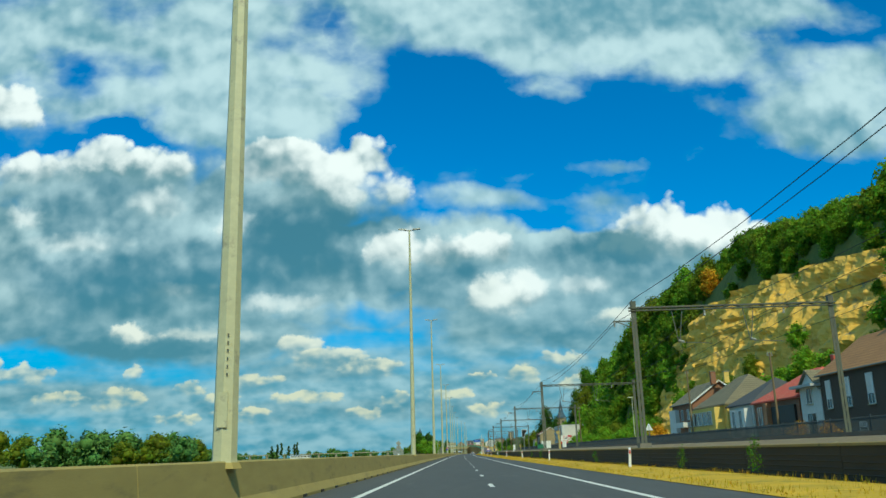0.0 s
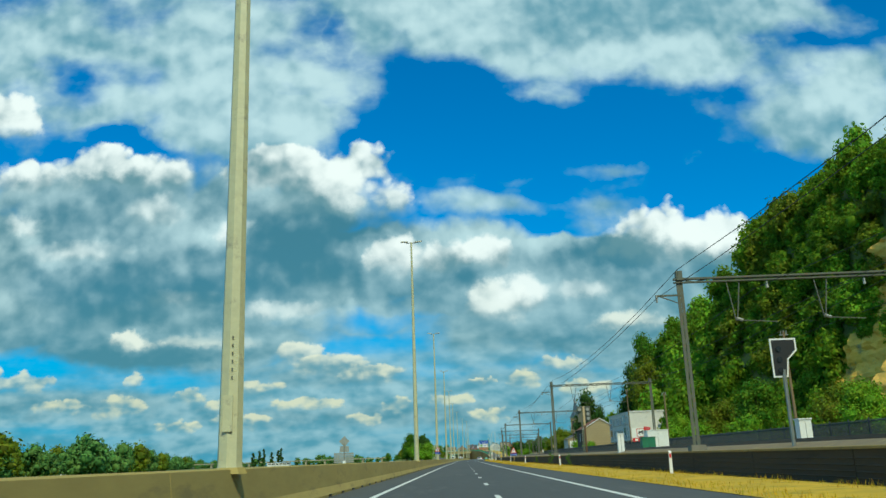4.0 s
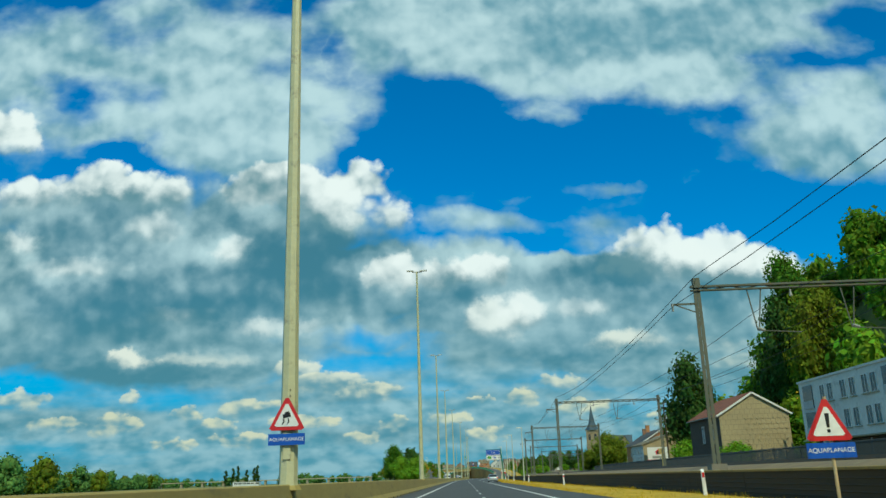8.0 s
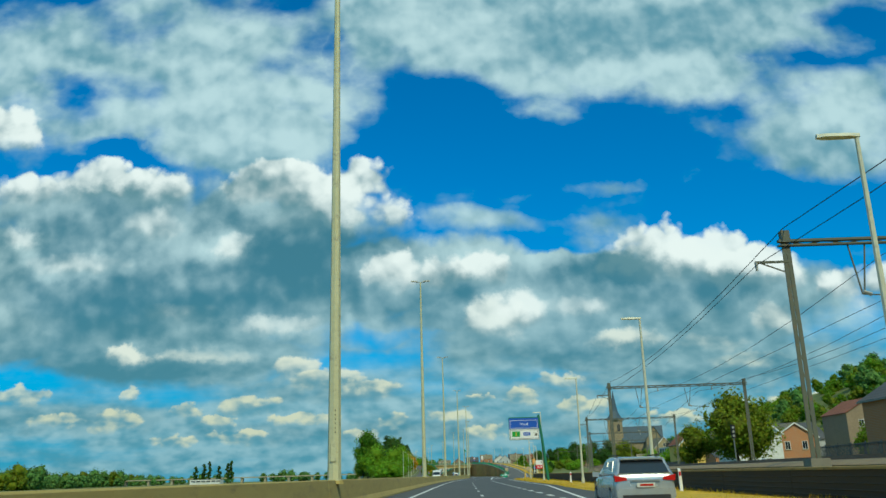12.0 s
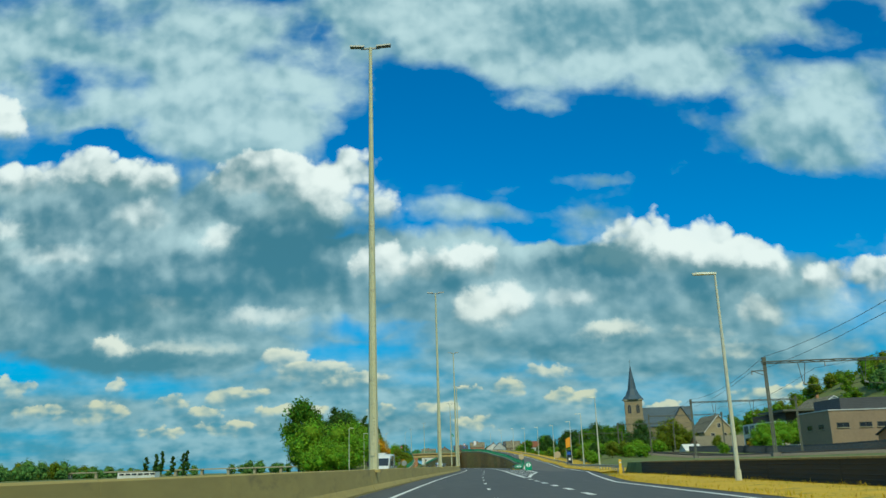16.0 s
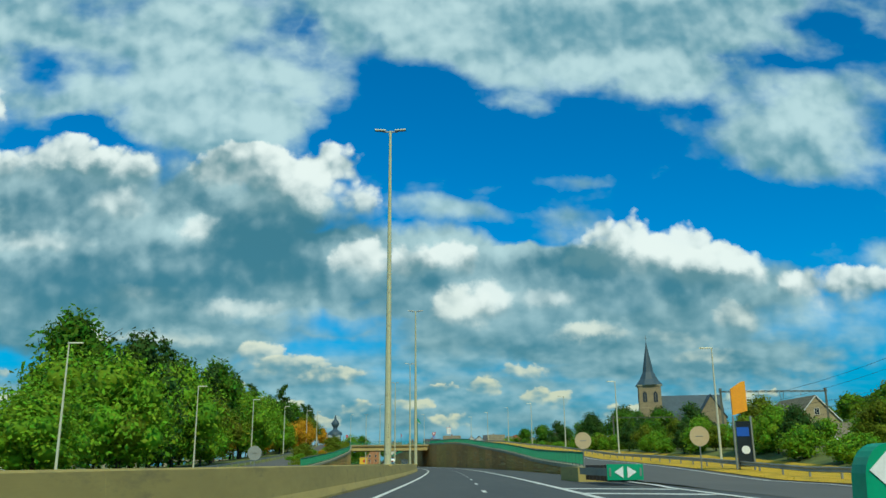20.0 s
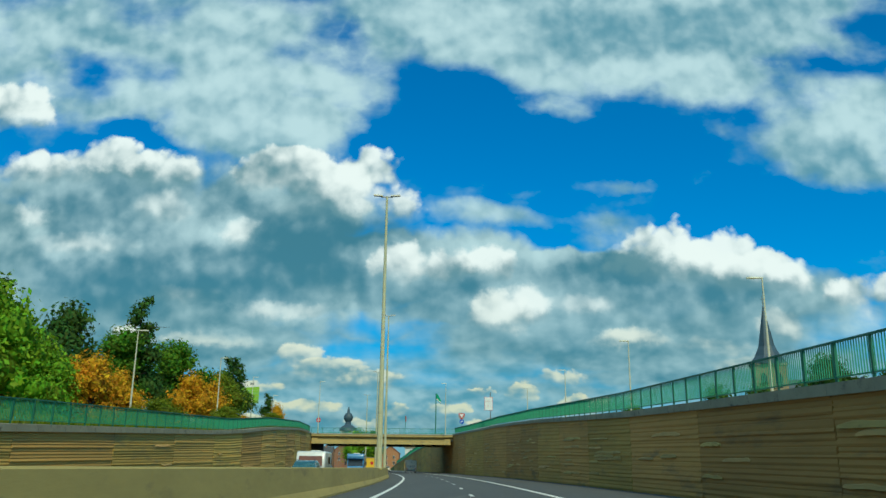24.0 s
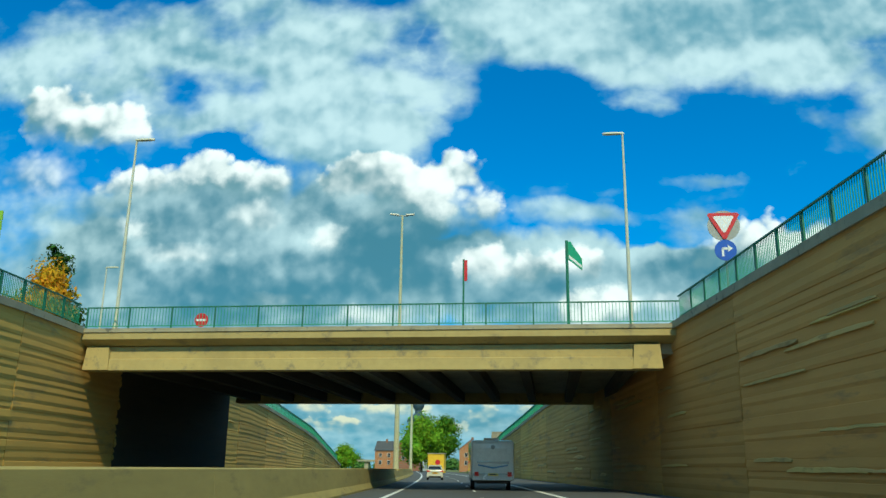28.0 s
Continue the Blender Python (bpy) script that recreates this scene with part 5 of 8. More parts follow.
def gantry(x, y, w, z, turn):
    """A catenary portal: two posts, a beam, hangers and an outer arm."""
    g = thing("catenary_gantry", pose(x, y, z, 0, 0, turn), "weathered grey steel catenary portal over the railway", "catenary gantry", "catenary portals")
    top = 10.05 - z + (z - 1.05)
    for px, lean in ((0, 0.0), (w, 0.0)):
        post = Shape()
        for s in (-1, 1):
            post.bar((px + s * 0.11, 0, 0), (px + s * 0.085, 0, top + 0.35), 0.045, 0.16)
        n = 12
        for i in range(n):
            z0, z1 = 0.3 + i * (top - 0.4) / n, 0.3 + (i + 1) * (top - 0.4) / n
            post.bar((px - 0.12 if i % 2 else px + 0.12, 0, z0), (px + 0.12 if i % 2 else px - 0.12, 0, z1), 0.04, 0.05)
        part("post", post, GANTRY, g)
        part("footing", Shape().box((px, 0, 0.1), (0.75, 0.75, 0.5)), SLEEPER, g)
        part("cap", Shape().box((px, 0, top + 0.2), (0.34, 0.3, 0.5)), GANTRY, g)
    beam = Shape().bar((-0.3, 0, top + 0.02), (w + 0.3, 0, top + 0.02), 0.24, 0.10).bar((-0.3, 0, top - 0.17), (w + 0.3, 0, top - 0.17), 0.24, 0.07)
    for i in range(16):
        beam.bar((w * i / 16, 0, top - 0.15 if i % 2 else top), (w * (i + 1) / 16, 0, top if i % 2 else top - 0.15), 0.05, 0.05)
    part("beam", beam, GANTRY, g)
    part("outer_arm", Shape().bar((-1.35, 0, top - 0.85), (0.0, 0, top - 0.85), 0.09).bar((-1.2, 0, top - 0.85), (-0.1, 0, top - 1.3), 0.05), GANTRY, g)
    part("insulator", Shape().tube([(-1.3, 0, top - 0.85), (-1.3, 0, top - 1.2)], [0.07, 0.05], 6), SIGN_BACK, g)
    for px in (w * 0.22, w * 0.58):
        h = Shape().bar((px - 0.35, 0, top - 0.2), (px - 0.05, 0, top - 2.3), 0.05).bar((px + 0.35, 0, top - 0.2), (px + 0.02, 0, top - 2.3), 0.05).bar((px - 0.05, 0, top - 2.3), (px + 2.1, 0, top - 2.45), 0.045)
        part("hanger", h, GANTRY, g)
        part("insulator", Shape().tube([(px - 0.02, 0, top - 2.2), (px + 0.3, 0, top - 2.32)], 0.08, 6), SIGN_BACK, g)
    for px in (w * 0.36, w * 0.76):
        part("insulator", Shape().tube([(px, 0, top - 0.2), (px, 0, top - 0.62)], [0.04, 0.09], 6), SIGN_BACK, g)
    return g


portal_y = [-10, 53.5, 117, 180, 246, 312, 378, 435.5, 495, 553, 610, 667, 727, 788, 866, 940]
for y in portal_y:
    gantry(rail_x(y), y, rail_w(y), ground_z(rail_x(y) + 3, y), turn_at(y) if y < 450 else -math.degrees(math.atan2(rail_x(y + 20) - rail_x(y - 20), 40)) * 0.4)


def wire(pts, r=0.02):
    return Shape().tube(pts, r, 5, False)


def wire_run(off, z, r, sag):
    pts = []
    for a, b in zip(portal_y, portal_y[1:]):
        for k in range(6):
            f = k / 6
            y = a + (b - a) * f
            x = (rail_x(a) + off * rail_w(a)) * (1 - f) + (rail_x(b) + off * rail_w(b)) * f
            pts.append((x, y, z - 4 * sag * f * (1 - f)))
    return wire(pts, r)


for off, z, r, sag, lab in ((-0.10, 9.0, 0.015, 0.7, "feeder wire beside the gantry posts"), (0.0, 10.55, 0.018, 0.9, "dark feeder wire on the gantry posts"), (0.30, 9.3, 0.014, 1.0, "dark messenger wire over the nearer track"), (0.32, 7.65, 0.013, 0.05, "dark contact wire over the nearer track"), (0.66, 9.3, 0.014, 1.0, "dark messenger wire over the farther track"), (0.68, 7.65, 0.013, 0.05, "dark contact wire over the farther track"), (1.0, 10.5, 0.018, 0.9, "dark feeder wire on the far gantry posts")):
    whole("overhead_wire", wire_run(off, z, r, sag), WIRE, lab, "overhead wire", "overhead wires")

# lineside signals, cabinets and posts
s = thing("railway_signal", pose(12.7, 169.7, 1.05), "black railway signal with a white-edged shield on a grey post", "railway signal", "signals")
part("post", Shape().tube([(0, 0, 0), (0, 0, 3.0)], 0.08, 8), GALV, s)
part("white_shield", Shape().prism([(-0.42, 2.7), (0.15, 2.7), (0.25, 3.4), (0.62, 3.75), (0.62, 4.25), (-0.42, 4.25)], 1, 0.0, 0.05), WHITE, s)
part("black_face", Shape().prism([(-0.36, 2.77), (0.10, 2.77), (0.19, 3.43), (0.55, 3.78), (0.55, 4.18), (-0.36, 4.18)], 1, -0.02, 0.0), BLACK, s)
for k in range(3):
    part("lens", Shape().disc((-0.12, -0.04, 2.98 + k * 0.42), 0.11, "y", 12, 0.05), GLASS, s)
s = thing("street_sign", pose(30.6, 137, 1.05), "white-backed triangular street sign on a grey post", "road sign")
part("post", Shape().tube([(0, 0, 0), (0, 0, 3.6)], 0.06, 8), GALV, s)
part("triangle_back", triangle(1.2, 1.05, 0, 2.7, 0.03), WHITE, s)
s = thing("railway_signal", pose(13.75, 231.5, 1.05, 0, 0, 170), "rusty back of a twin railway signal on a brown post", "railway signal", "signals")
part("post", Shape().tube([(0, 0, 0), (0, 0, 3.3)], 0.11, 8), RAIL, s)
part("left_case", Shape().box((-0.42, 0, 4.4), (0.62, 0.25, 1.75)), GANTRY, s)
part("right_case", Shape().box((0.42, 0, 4.4), (0.55, 0.25, 1.75)), GANTRY, s)
part("spine", Shape().box((0, 0, 4.2), (0.22, 0.3, 2.1)), SIGN_BEIGE, s)
for k in range(3):
    part("lamp_hood", Shape().tube([(-0.45, 0.12, 3.9 + k * 0.5), (-0.45, 0.42, 3.9 + k * 0.5)], 0.18, 10), SIGN_BACK, s)
part("lamp_hood", Shape().tube([(0.45, 0.12, 4.9), (0.45, 0.42, 4.9)], 0.18, 10), SIGN_BACK, s)


def cabinet(m, w, h, d, mat_, label):
    t = thing("lineside_cabinet", m, label, "cabinet", "lineside cabinets")
    part("body", Shape().box((0, 0, h / 2), (w, d, h)), mat_, t)
    part("lid", Shape().box((0, 0, h + 0.04), (w + 0.12, d + 0.12, 0.09)), mat_, t)
    part("door_seam", Shape().box((0, -d / 2 - 0.004, h / 2), (0.02, 0.012, h * 0.9)), BLACK, t)
    return t


cabinet(pose(24.0, 196.5, 1.05), 0.85, 1.85, 0.8, WHITE, "white lineside equipment cabinet")
cabinet(pose(13.0, 207.0, 1.05), 0.5, 1.5, 0.5, WHITE, "small white lineside equipment box")
cabinet(pose(24.5, 244.0, 1.05), 2.6, 2.6, 2.2, WHITE, "tall white relay cabin beside the track")
cabinet(pose(22.5, 240.0, 1.05), 1.6, 1.7, 1.4, GREEN_DARK, "dark green equipment cabinet beside the track")
s = thing("concrete_post", pose(14.3, 122, 1.05, 0, -4, 0), "leaning concrete post with a square head beside the track", "post")
part("shaft", Shape().loft([[(-0.16, -0.1, 0), (0.16, -0.1, 0), (0.16, 0.1, 0), (-0.16, 0.1, 0)], [(-0.13, -0.09, 2.3), (0.13, -0.09, 2.3), (0.13, 0.09, 2.3), (-0.13, 0.09, 2.3)]]), CONCRETE_PALE, s)
part("head", Shape().box((-0.05, 0, 2.5), (0.5, 0.3, 0.45)), CONCRETE_PALE, s)
s = thing("kilometre_post", pose(27.0, 385, 1.05), "concrete kilometre post with a square number plate", "post")
part("shaft", Shape().tube([(0, 0, 0), (0, 0, 2.3)], 0.13, 6), CONCRETE_PALE, s)
part("plate", Shape().box((-0.1, -0.05, 2.55), (0.75, 0.1, 0.75)), CONCRETE_PALE, s)
letters("5", 0.55, BLACK, s, on_face(-0.1, -0.11, 2.55))
# level-crossing lights
s = thing("railway_signal", pose(31.5, 498, 1.05), "slim black lineside light on a grey post", "railway signal", "signals")
part("post", Shape().tube([(0, 0, 0), (0, 0, 3.8)], 0.07, 8), GALV, s)
part("black_face", Shape().box((0, 0, 3.9), (0.45, 0.2, 1.5)), BLACK, s)
for k in range(3):
    part("lens", Shape().disc((0, -0.11, 3.45 + k * 0.45), 0.13, "y", 12, 0.04), SIGN_BACK, s)
for x, y, z, tri_ in ((61, 640, 1.2, True), (66, 647, 1.2, False)):
    s = thing("temporary_sign", pose(x, y, z), "bleached orange temporary sign on a thin post", "road sign", "temporary signs")
    part("post", Shape().tube([(0, 0, 0), (0, 0, 2.4)], 0.04, 6), GALV, s)
    part("board", triangle(1.2, 1.0, 0, 2.2, 0.03, True), YELLOW, s)


# ---------- fence and street beside the houses ----------
def fence_bay(w=3.0):
    b = Shape()
    for k in range(20):
        b.bar((0, w * k / 20, 0.08), (0, w * k / 20, 1.62), 0.035)
    return b.bar((0, 0, 0.15), (0, w, 0.15), 0.05).bar((0, 0, 1.5), (0, w, 1.5), 0.05)


FENCE = material("dark blue-grey fence steel", (0.035, 0.05, 0.065), (0.028, 0.038, 0.05), 0.8, 0.6, 0.1)
bay_mesh = mesh_of("mesh_panel", fence_bay(), FENCE)
post_mesh = mesh_of("fence_post", Shape().box((0, 0, 0.85), (0.08, 0.08, 1.75)), FENCE)
fence = thing("fence", Matrix(), "dark steel fence between railway and street", "fence")
for y in np.arange(40, 480, 3.0):
    x = rail_x(y) + rail_w(y) + 2.2
    m = pose(x, y, ground_z(x, y))
    part("mesh_panel", bay_mesh, FENCE, fence, at=m)
    part("fence_post", post_mesh, FENCE, fence, at=m)
fence = thing("fence", Matrix(), "dark steel fence along the railway by the town", "fence")
for y in np.arange(560, 780, 3.0):
    x = rail_x(y) + rail_w(y) + 3.0
    m = pose(x, y, ground_z(x, y), 0, 0, -math.degrees(math.atan2(rail_x(y + 3) - rail_x(y), 3)))
    part("mesh_panel", bay_mesh, FENCE, fence, at=m)
    part("fence_post", post_mesh, FENCE, fence, at=m)
whole("street", Shape().strip([[(31 + d, y, 1.1) for d in (0, 6)] for y in np.arange(20, 470, 12.0)]), ASPHALT_OLD, "grey street between the railway fence and the houses", "street", kind="structure")
whole("pavement", Shape().strip([[(37.0, y, 1.1), (37.0, y, 1.22), (39.8, y, 1.22)] for y in np.arange(20, 470, 12.0)]), CONCRETE_GREY, "grey pavement in front of the houses", "pavement", kind="structure")
guard_rail([(30.2, y, 1.05) for y in np.arange(60, 330, 4.0)], "grey steel guard rail beside the street")

WOOD = material("weathered pole timber", (0.24, 0.17, 0.09), (0.17, 0.12, 0.065), 0.6, 0.9, 0.3, 0.04, stretch=(1, 1, 0.15))


def wooden_pole(x, y, h, label, lamp=False, dark=False):
    t = thing("utility_pole", pose(x, y, ground_z(x, y), 1.0, -0.8, 0), label, "utility pole", "utility poles")
    part("pole", Shape().tube([(0, 0, 0), (0, 0, h)], [0.17, 0.11], 8), BARK if dark else WOOD, t)
    for k in range(3):
        part("insulator", Shape().tube([(-0.25 + k * 0.25, 0, h - 0.2), (-0.25 + k * 0.25, 0, h + 0.1)], 0.05, 6), SIGN_BACK, t)
    part("crossarm", Shape().box((0, 0, h - 0.3), (0.8, 0.08, 0.1)), GALV, t)
    if lamp:
        part("lamp_arm", Shape().tube([(0, 0, h * 0.72), (-0.8, 0, h * 0.76), (-1.3, 0, h * 0.75)], 0.04, 6), GALV, t)
        part("lamp_head", Shape().box((-1.5, 0, h * 0.75), (0.6, 0.25, 0.16)), GALV, t)
    return t


wooden_pole(39.2, 142.5, 12.5, "brown wooden utility pole in front of the yellow house")
wooden_pole(38.8, 103.0, 11.0, "brown wooden utility pole beside the brick house")
wooden_pole(39.9, 336.4, 14.6, "brown wooden utility pole beside the white block")
wooden_pole(30.5, 214.0, 10.5, "brown wooden utility pole below the hill")
wooden_pole(38.6, 428.5, 12.4, "dark utility pole with a lamp arm beside the barn", lamp=True, dark=True)
wooden_pole(30.5, 262.0, 8.5, "leaning wooden pole below the wooded slope")
l2 = street_lamp(pose(41.0, 199.0, 1.2), 11.5, -1)
l2["label"] = "curved street lamp below the wooded slope"

# ---------- trees ----------
def lobes_of(rng, w, h, z0, n, pine=False):
    out = []
    for i in range(n):
        f = (i + 0.5) / n
        if pine:
            r = w * 0.5 * (1.05 - f * 0.75)
            a = rng.uniform(0, math.tau)
            out.append(((math.cos(a) * r * 0.45, math.sin(a) * r * 0.45, z0 + h * (0.08 + 0.86 * f)), r * rng.uniform(0.5, 0.72), 0.55))
        else:
            a, e = rng.uniform(0, math.tau), math.sin(math.pi * min(1, f * 0.9 + 0.12))
            r = w * 0.5 * e * rng.uniform(0.35, 0.72)
            out.append(((math.cos(a) * r, math.sin(a) * r, z0 + h * (0.14 + 0.72 * f)), w * rng.uniform(0.13, 0.28), 0.85))
    return out


def crown_arrays(seed, w=8.0, h=8.0, z0=3.0, n_lobes=11, leaves=1500, leaf=0.42, pine=False, core=0.60, rough=(5, 8)):
    """Leaf clumps over uneven lobes, with darker twig masses inside: vertices and quads."""
    rng = random.Random(seed)
    nr = np.random.RandomState(seed)
    lobes = lobes_of(rng, w, h, z0, n_lobes, pine)
    wts = np.array([r * r for _, r, _ in lobes])
    pick = nr.choice(len(lobes), leaves, p=wts / wts.sum())
    c = np.array([l[0] for l in lobes])[pick]
    r = np.array([l[1] for l in lobes])[pick]
    sq = np.array([l[2] for l in lobes])[pick]
    d = nr.normal(size=(leaves, 3))
    d /= np.linalg.norm(d, axis=1)[:, None]
    rad = r * (0.58 + 0.66 * nr.rand(leaves) ** 1.3)
    p = c + d * rad[:, None] * np.stack([np.ones(leaves), np.ones(leaves), sq], 1)
    nrm = d + nr.normal(scale=0.55, size=(leaves, 3)) + np.array([0, 0, 0.25])
    nrm /= np.linalg.norm(nrm, axis=1)[:, None]
    t = np.cross(nrm, nr.normal(size=(leaves, 3)))
    t /= np.linalg.norm(t, axis=1)[:, None]
    b = np.cross(nrm, t)
    s = leaf * (0.55 + 0.9 * nr.rand(leaves))[:, None]
    quad = np.stack([p - t * s, p + b * s * 0.55 - nrm * s * 0.18, p + t * s, p - b * s * 0.55 - nrm * s * 0.1], 1)
    verts = [quad.reshape(-1, 3)]
    faces = [np.arange(leaves * 4).reshape(-1, 4)]
    base = leaves * 4
    for (cx, cy, cz), lr, lq in lobes:
        m, n = rough
        ring = []
        for i in range(m + 1):
            th = math.pi * i / m
            for k in range(n):
                q = lr * core * rng.uniform(0.78, 1.08)
                ring.append((cx + math.sin(th) * math.cos(k * math.tau / n) * q, cy + math.sin(th) * math.sin(k * math.tau / n) * q, cz + math.cos(th) * q * lq))
        verts.append(np.array(ring))
        faces.append(np.array([[base + i * n + k, base + i * n + (k + 1) % n, base + (i + 1) * n + (k + 1) % n, base + (i + 1) * n + k] for i in range(m) for k in range(n)]))
        base += len(ring)
    return np.concatenate(verts), np.concatenate(faces)


def mesh_from_arrays(name, V, Q, mat_):
    me = bpy.data.meshes.new(name)
    me.vertices.add(len(V))
    me.vertices.foreach_set("co", np.ascontiguousarray(V, dtype=np.float32).ravel())
    me.loops.add(len(Q) * 4)
    me.loops.foreach_set("vertex_index", np.ascontiguousarray(Q, dtype=np.int32).ravel())
    me.polygons.add(len(Q))
    me.polygons.foreach_set("loop_start", np.arange(0, len(Q) * 4, 4, dtype=np.int32))
    me.materials.append(mat_)
    me.update(calc_edges=True)
    return me


def trunk_shape(seed, h, r, pine=False):
    rng = random.Random(seed + 50)
    s = Shape()
    bend = [(rng.uniform(-0.2, 0.2) * i, rng.uniform(-0.2, 0.2) * i, h * i / 4) for i in range(5)]
    s.tube(bend, [r, r * 0.8, r * 0.62, r * 0.42, r * 0.16], 7)
    for i in range(7):
        f = 0.35 + 0.08 * i
        a = rng.uniform(0, math.tau)
        l = h * rng.uniform(0.18, 0.32)
        p = Vector(bend[0]).lerp(Vector(bend[4]), f)
        q = p + Vector((math.cos(a) * l, math.sin(a) * l, l * (0.2 if pine else 0.7)))
        s.tube([p, p.lerp(q, 0.5) + Vector((0, 0, l * 0.08)), q], [r * 0.32, r * 0.2, r * 0.06], 5)
    return s


TREES = {}


def tree_kind(key, name, label, leafmat, seed, w, h, z0, n_lobes, leaves, leaf, pine=False, trunk=0.22, core=0.60):
    TREES[key] = (name, label, part_meshes(seed, w, h, z0, n_lobes, leaves, leaf, pine, leafmat, trunk, core))


def part_meshes(seed, w, h, z0, n_lobes, leaves, leaf, pine, leafmat, trunk, core):
    V, Q = crown_arrays(seed, w, h, z0, n_lobes, leaves, leaf, pine, core)
    return mesh_of("trunk", trunk_shape(seed, z0 + h * 0.8, trunk, pine), BARK), mesh_from_arrays("crown", V, Q, leafmat)


tree_kind("broad", "broadleaf_tree", "green broadleaf tree with an uneven full crown", LEAF, 1, 9, 9, 2.6, 17, 4600, 0.23)
tree_kind("broad2", "broadleaf_tree", "green broadleaf tree with a tall loose crown", LEAF, 2, 7.5, 10.5, 2.0, 18, 4400, 0.23)
tree_kind("light", "broadleaf_tree", "bright green broadleaf tree with a rounded crown", LEAF_LIGHT, 3, 10, 8.5, 0.8, 20, 5600, 0.21)
tree_kind("olive", "broadleaf_tree", "olive-green tree beginning to turn", LEAF_OLIVE, 4, 9, 8, 1.0, 18, 5200, 0.21)
tree_kind("pine", "pine_tree", "dark green pine with layered ragged boughs", LEAF_DARK, 5, 8.5, 13, 3.6, 18, 4600, 0.24, True)
tree_kind("pine2", "pine_tree", "dark green pine with an open ragged crown", LEAF_DARK, 6, 8.0, 9.5, 6.4, 13, 3400, 0.24, True)
tree_kind("dense", "broadleaf_tree", "dense dark green tree with a low heavy crown", LEAF_DARK, 14, 9, 9.5, 0.8, 20, 5600, 0.22)
tree_kind("rust", "broadleaf_tree", "autumn tree with orange leaves", LEAF_RUST, 7, 7, 6, 1.0, 16, 4600, 0.17)
tree_kind("bush", "bush", "round green bush in rough grass", LEAF_LIGHT, 8, 5, 3.6, 0.1, 13, 2600, 0.15, trunk=0.08)
tree_kind("weed", "bush", "straggly green weed", LEAF, 12, 3.2, 5.0, 0.2, 16, 300, 0.16, trunk=0.06, core=0.05)
tree_kind("rustbush", "bush", "round bush with red-orange autumn leaves", LEAF_RUST, 9, 5, 4, 0.2, 13, 2600, 0.15, trunk=0.08)
tree_kind("poplar", "poplar_tree", "slim upright dark poplar tree", LEAF_DARK, 10, 3.6, 15, 1.5, 14, 1500, 0.4)


def tree(key, x, y, s=1.0, sz=None, rot=0.0, z=None, label=""):
    name, lab, (tm, cm) = TREES[key]
    t = thing(name, pose(x, y, ground_z(x, y) - 0.1 if z is None else z, 0, 0, rot) @ Matrix.Diagonal((s, s, sz or s, 1)), label or lab, "bush" if "bush" in name else "tree", "trees")
    part("trunk", tm, BARK, t)
    part("crown", cm, cm.materials[0], t)
    return t


# trees beyond the barrier beside the slip road
rng = random.Random(21)
tree("light", -24.5, 722, 1.0, 0.78, 20)
tree("light", -29, 731, 0.95, 0.8, 120)
for x, y, sc in ((-25, 742, 1.35), (-27, 752, 1.5), (-33, 748, 1.45), (-26, 764, 1.3), (-30, 778, 1.5), (-28, 792, 1.25), (-31, 806, 1.4), (-30, 822, 1.3), (-33, 838, 1.4), (-32, 856, 1.3), (-34, 876, 1.3), (-35, 894, 1.2), (-38, 760, 1.6), (-40, 790, 1.6), (-41, 820, 1.6), (-43, 850, 1.5)):
    if (x - 10) / (y - 623) < -0.36:
        continue
    key = ("dense", "olive", "light", "dense", "broad2")[int(-x * 3 + y) % 5]
    tree(key, x, y, sc, sc * rng.uniform(0.95, 1.15), rng.uniform(0, 360))
for x, y, k, sc in ((-29, 905, "rust", 1.1), (-30, 916, "rust", 1.15), (-31, 926, "olive", 1.1), (-33, 910, "broad", 1.2), (-32, 940, "pine", 0.85), (-34.5, 944, "pine", 0.9), (-31, 884, "rust", 1.0), (-28.5, 866, "rust", 1.0), (-28, 858, "light", 0.9), (-27.5, 826, "light", 0.9), (-27, 782, "light", 0.9)):
    tree(k, x, y, sc, None, rng.uniform(0, 360))
for i, (x, y) in enumerate([(-36, 738), (-40, 752), (-30, 760), (-37, 767), (-31, 775), (-42, 778), (-33, 788), (-39, 795), (-31, 802), (-36, 812), (-44, 806), (-32, 824), (-38, 832), (-33, 846), (-40, 852), (-35, 864), (-42, 872), (-36, 884), (-34, 897), (-43, 892), (-38, 906), (-46, 915), (-41, 930), (-48, 868), (-50, 840), (-48, 780), (-52, 760), (-46, 742)]):
    if (x - 9) / (y - 623) < -0.35:
        continue
    key = ("pine", "pine2", "broad", "olive", "pine", "broad2", "pine2")[i % 7]
    tree(key, x, y, rng.uniform(0.85, 1.1), rng.uniform(0.9, 1.2) * (0.85 if key.startswith("broad") else 1.0), rng.uniform(0, 360))
for x, y, k, sc in ((-32, 815, "rust", 0.8), (-31, 855, "rust", 0.9), (-32.5, 890, "rust", 0.7), (-31, 838, "olive", 0.7), (-29, 790, "light", 0.7), (-34, 935, "rust", 0.8), (-38, 948, "rust", 0.85), (-41, 968, "pine", 0.75), (-37, 975, "bush", 0.8), (-33, 952, "rustbush", 0.8), (-30, 768, "olive", 0.7), (-30.5, 872, "bush", 0.8)):
    tree(k, x, y, sc, None, rng.uniform(0, 360))

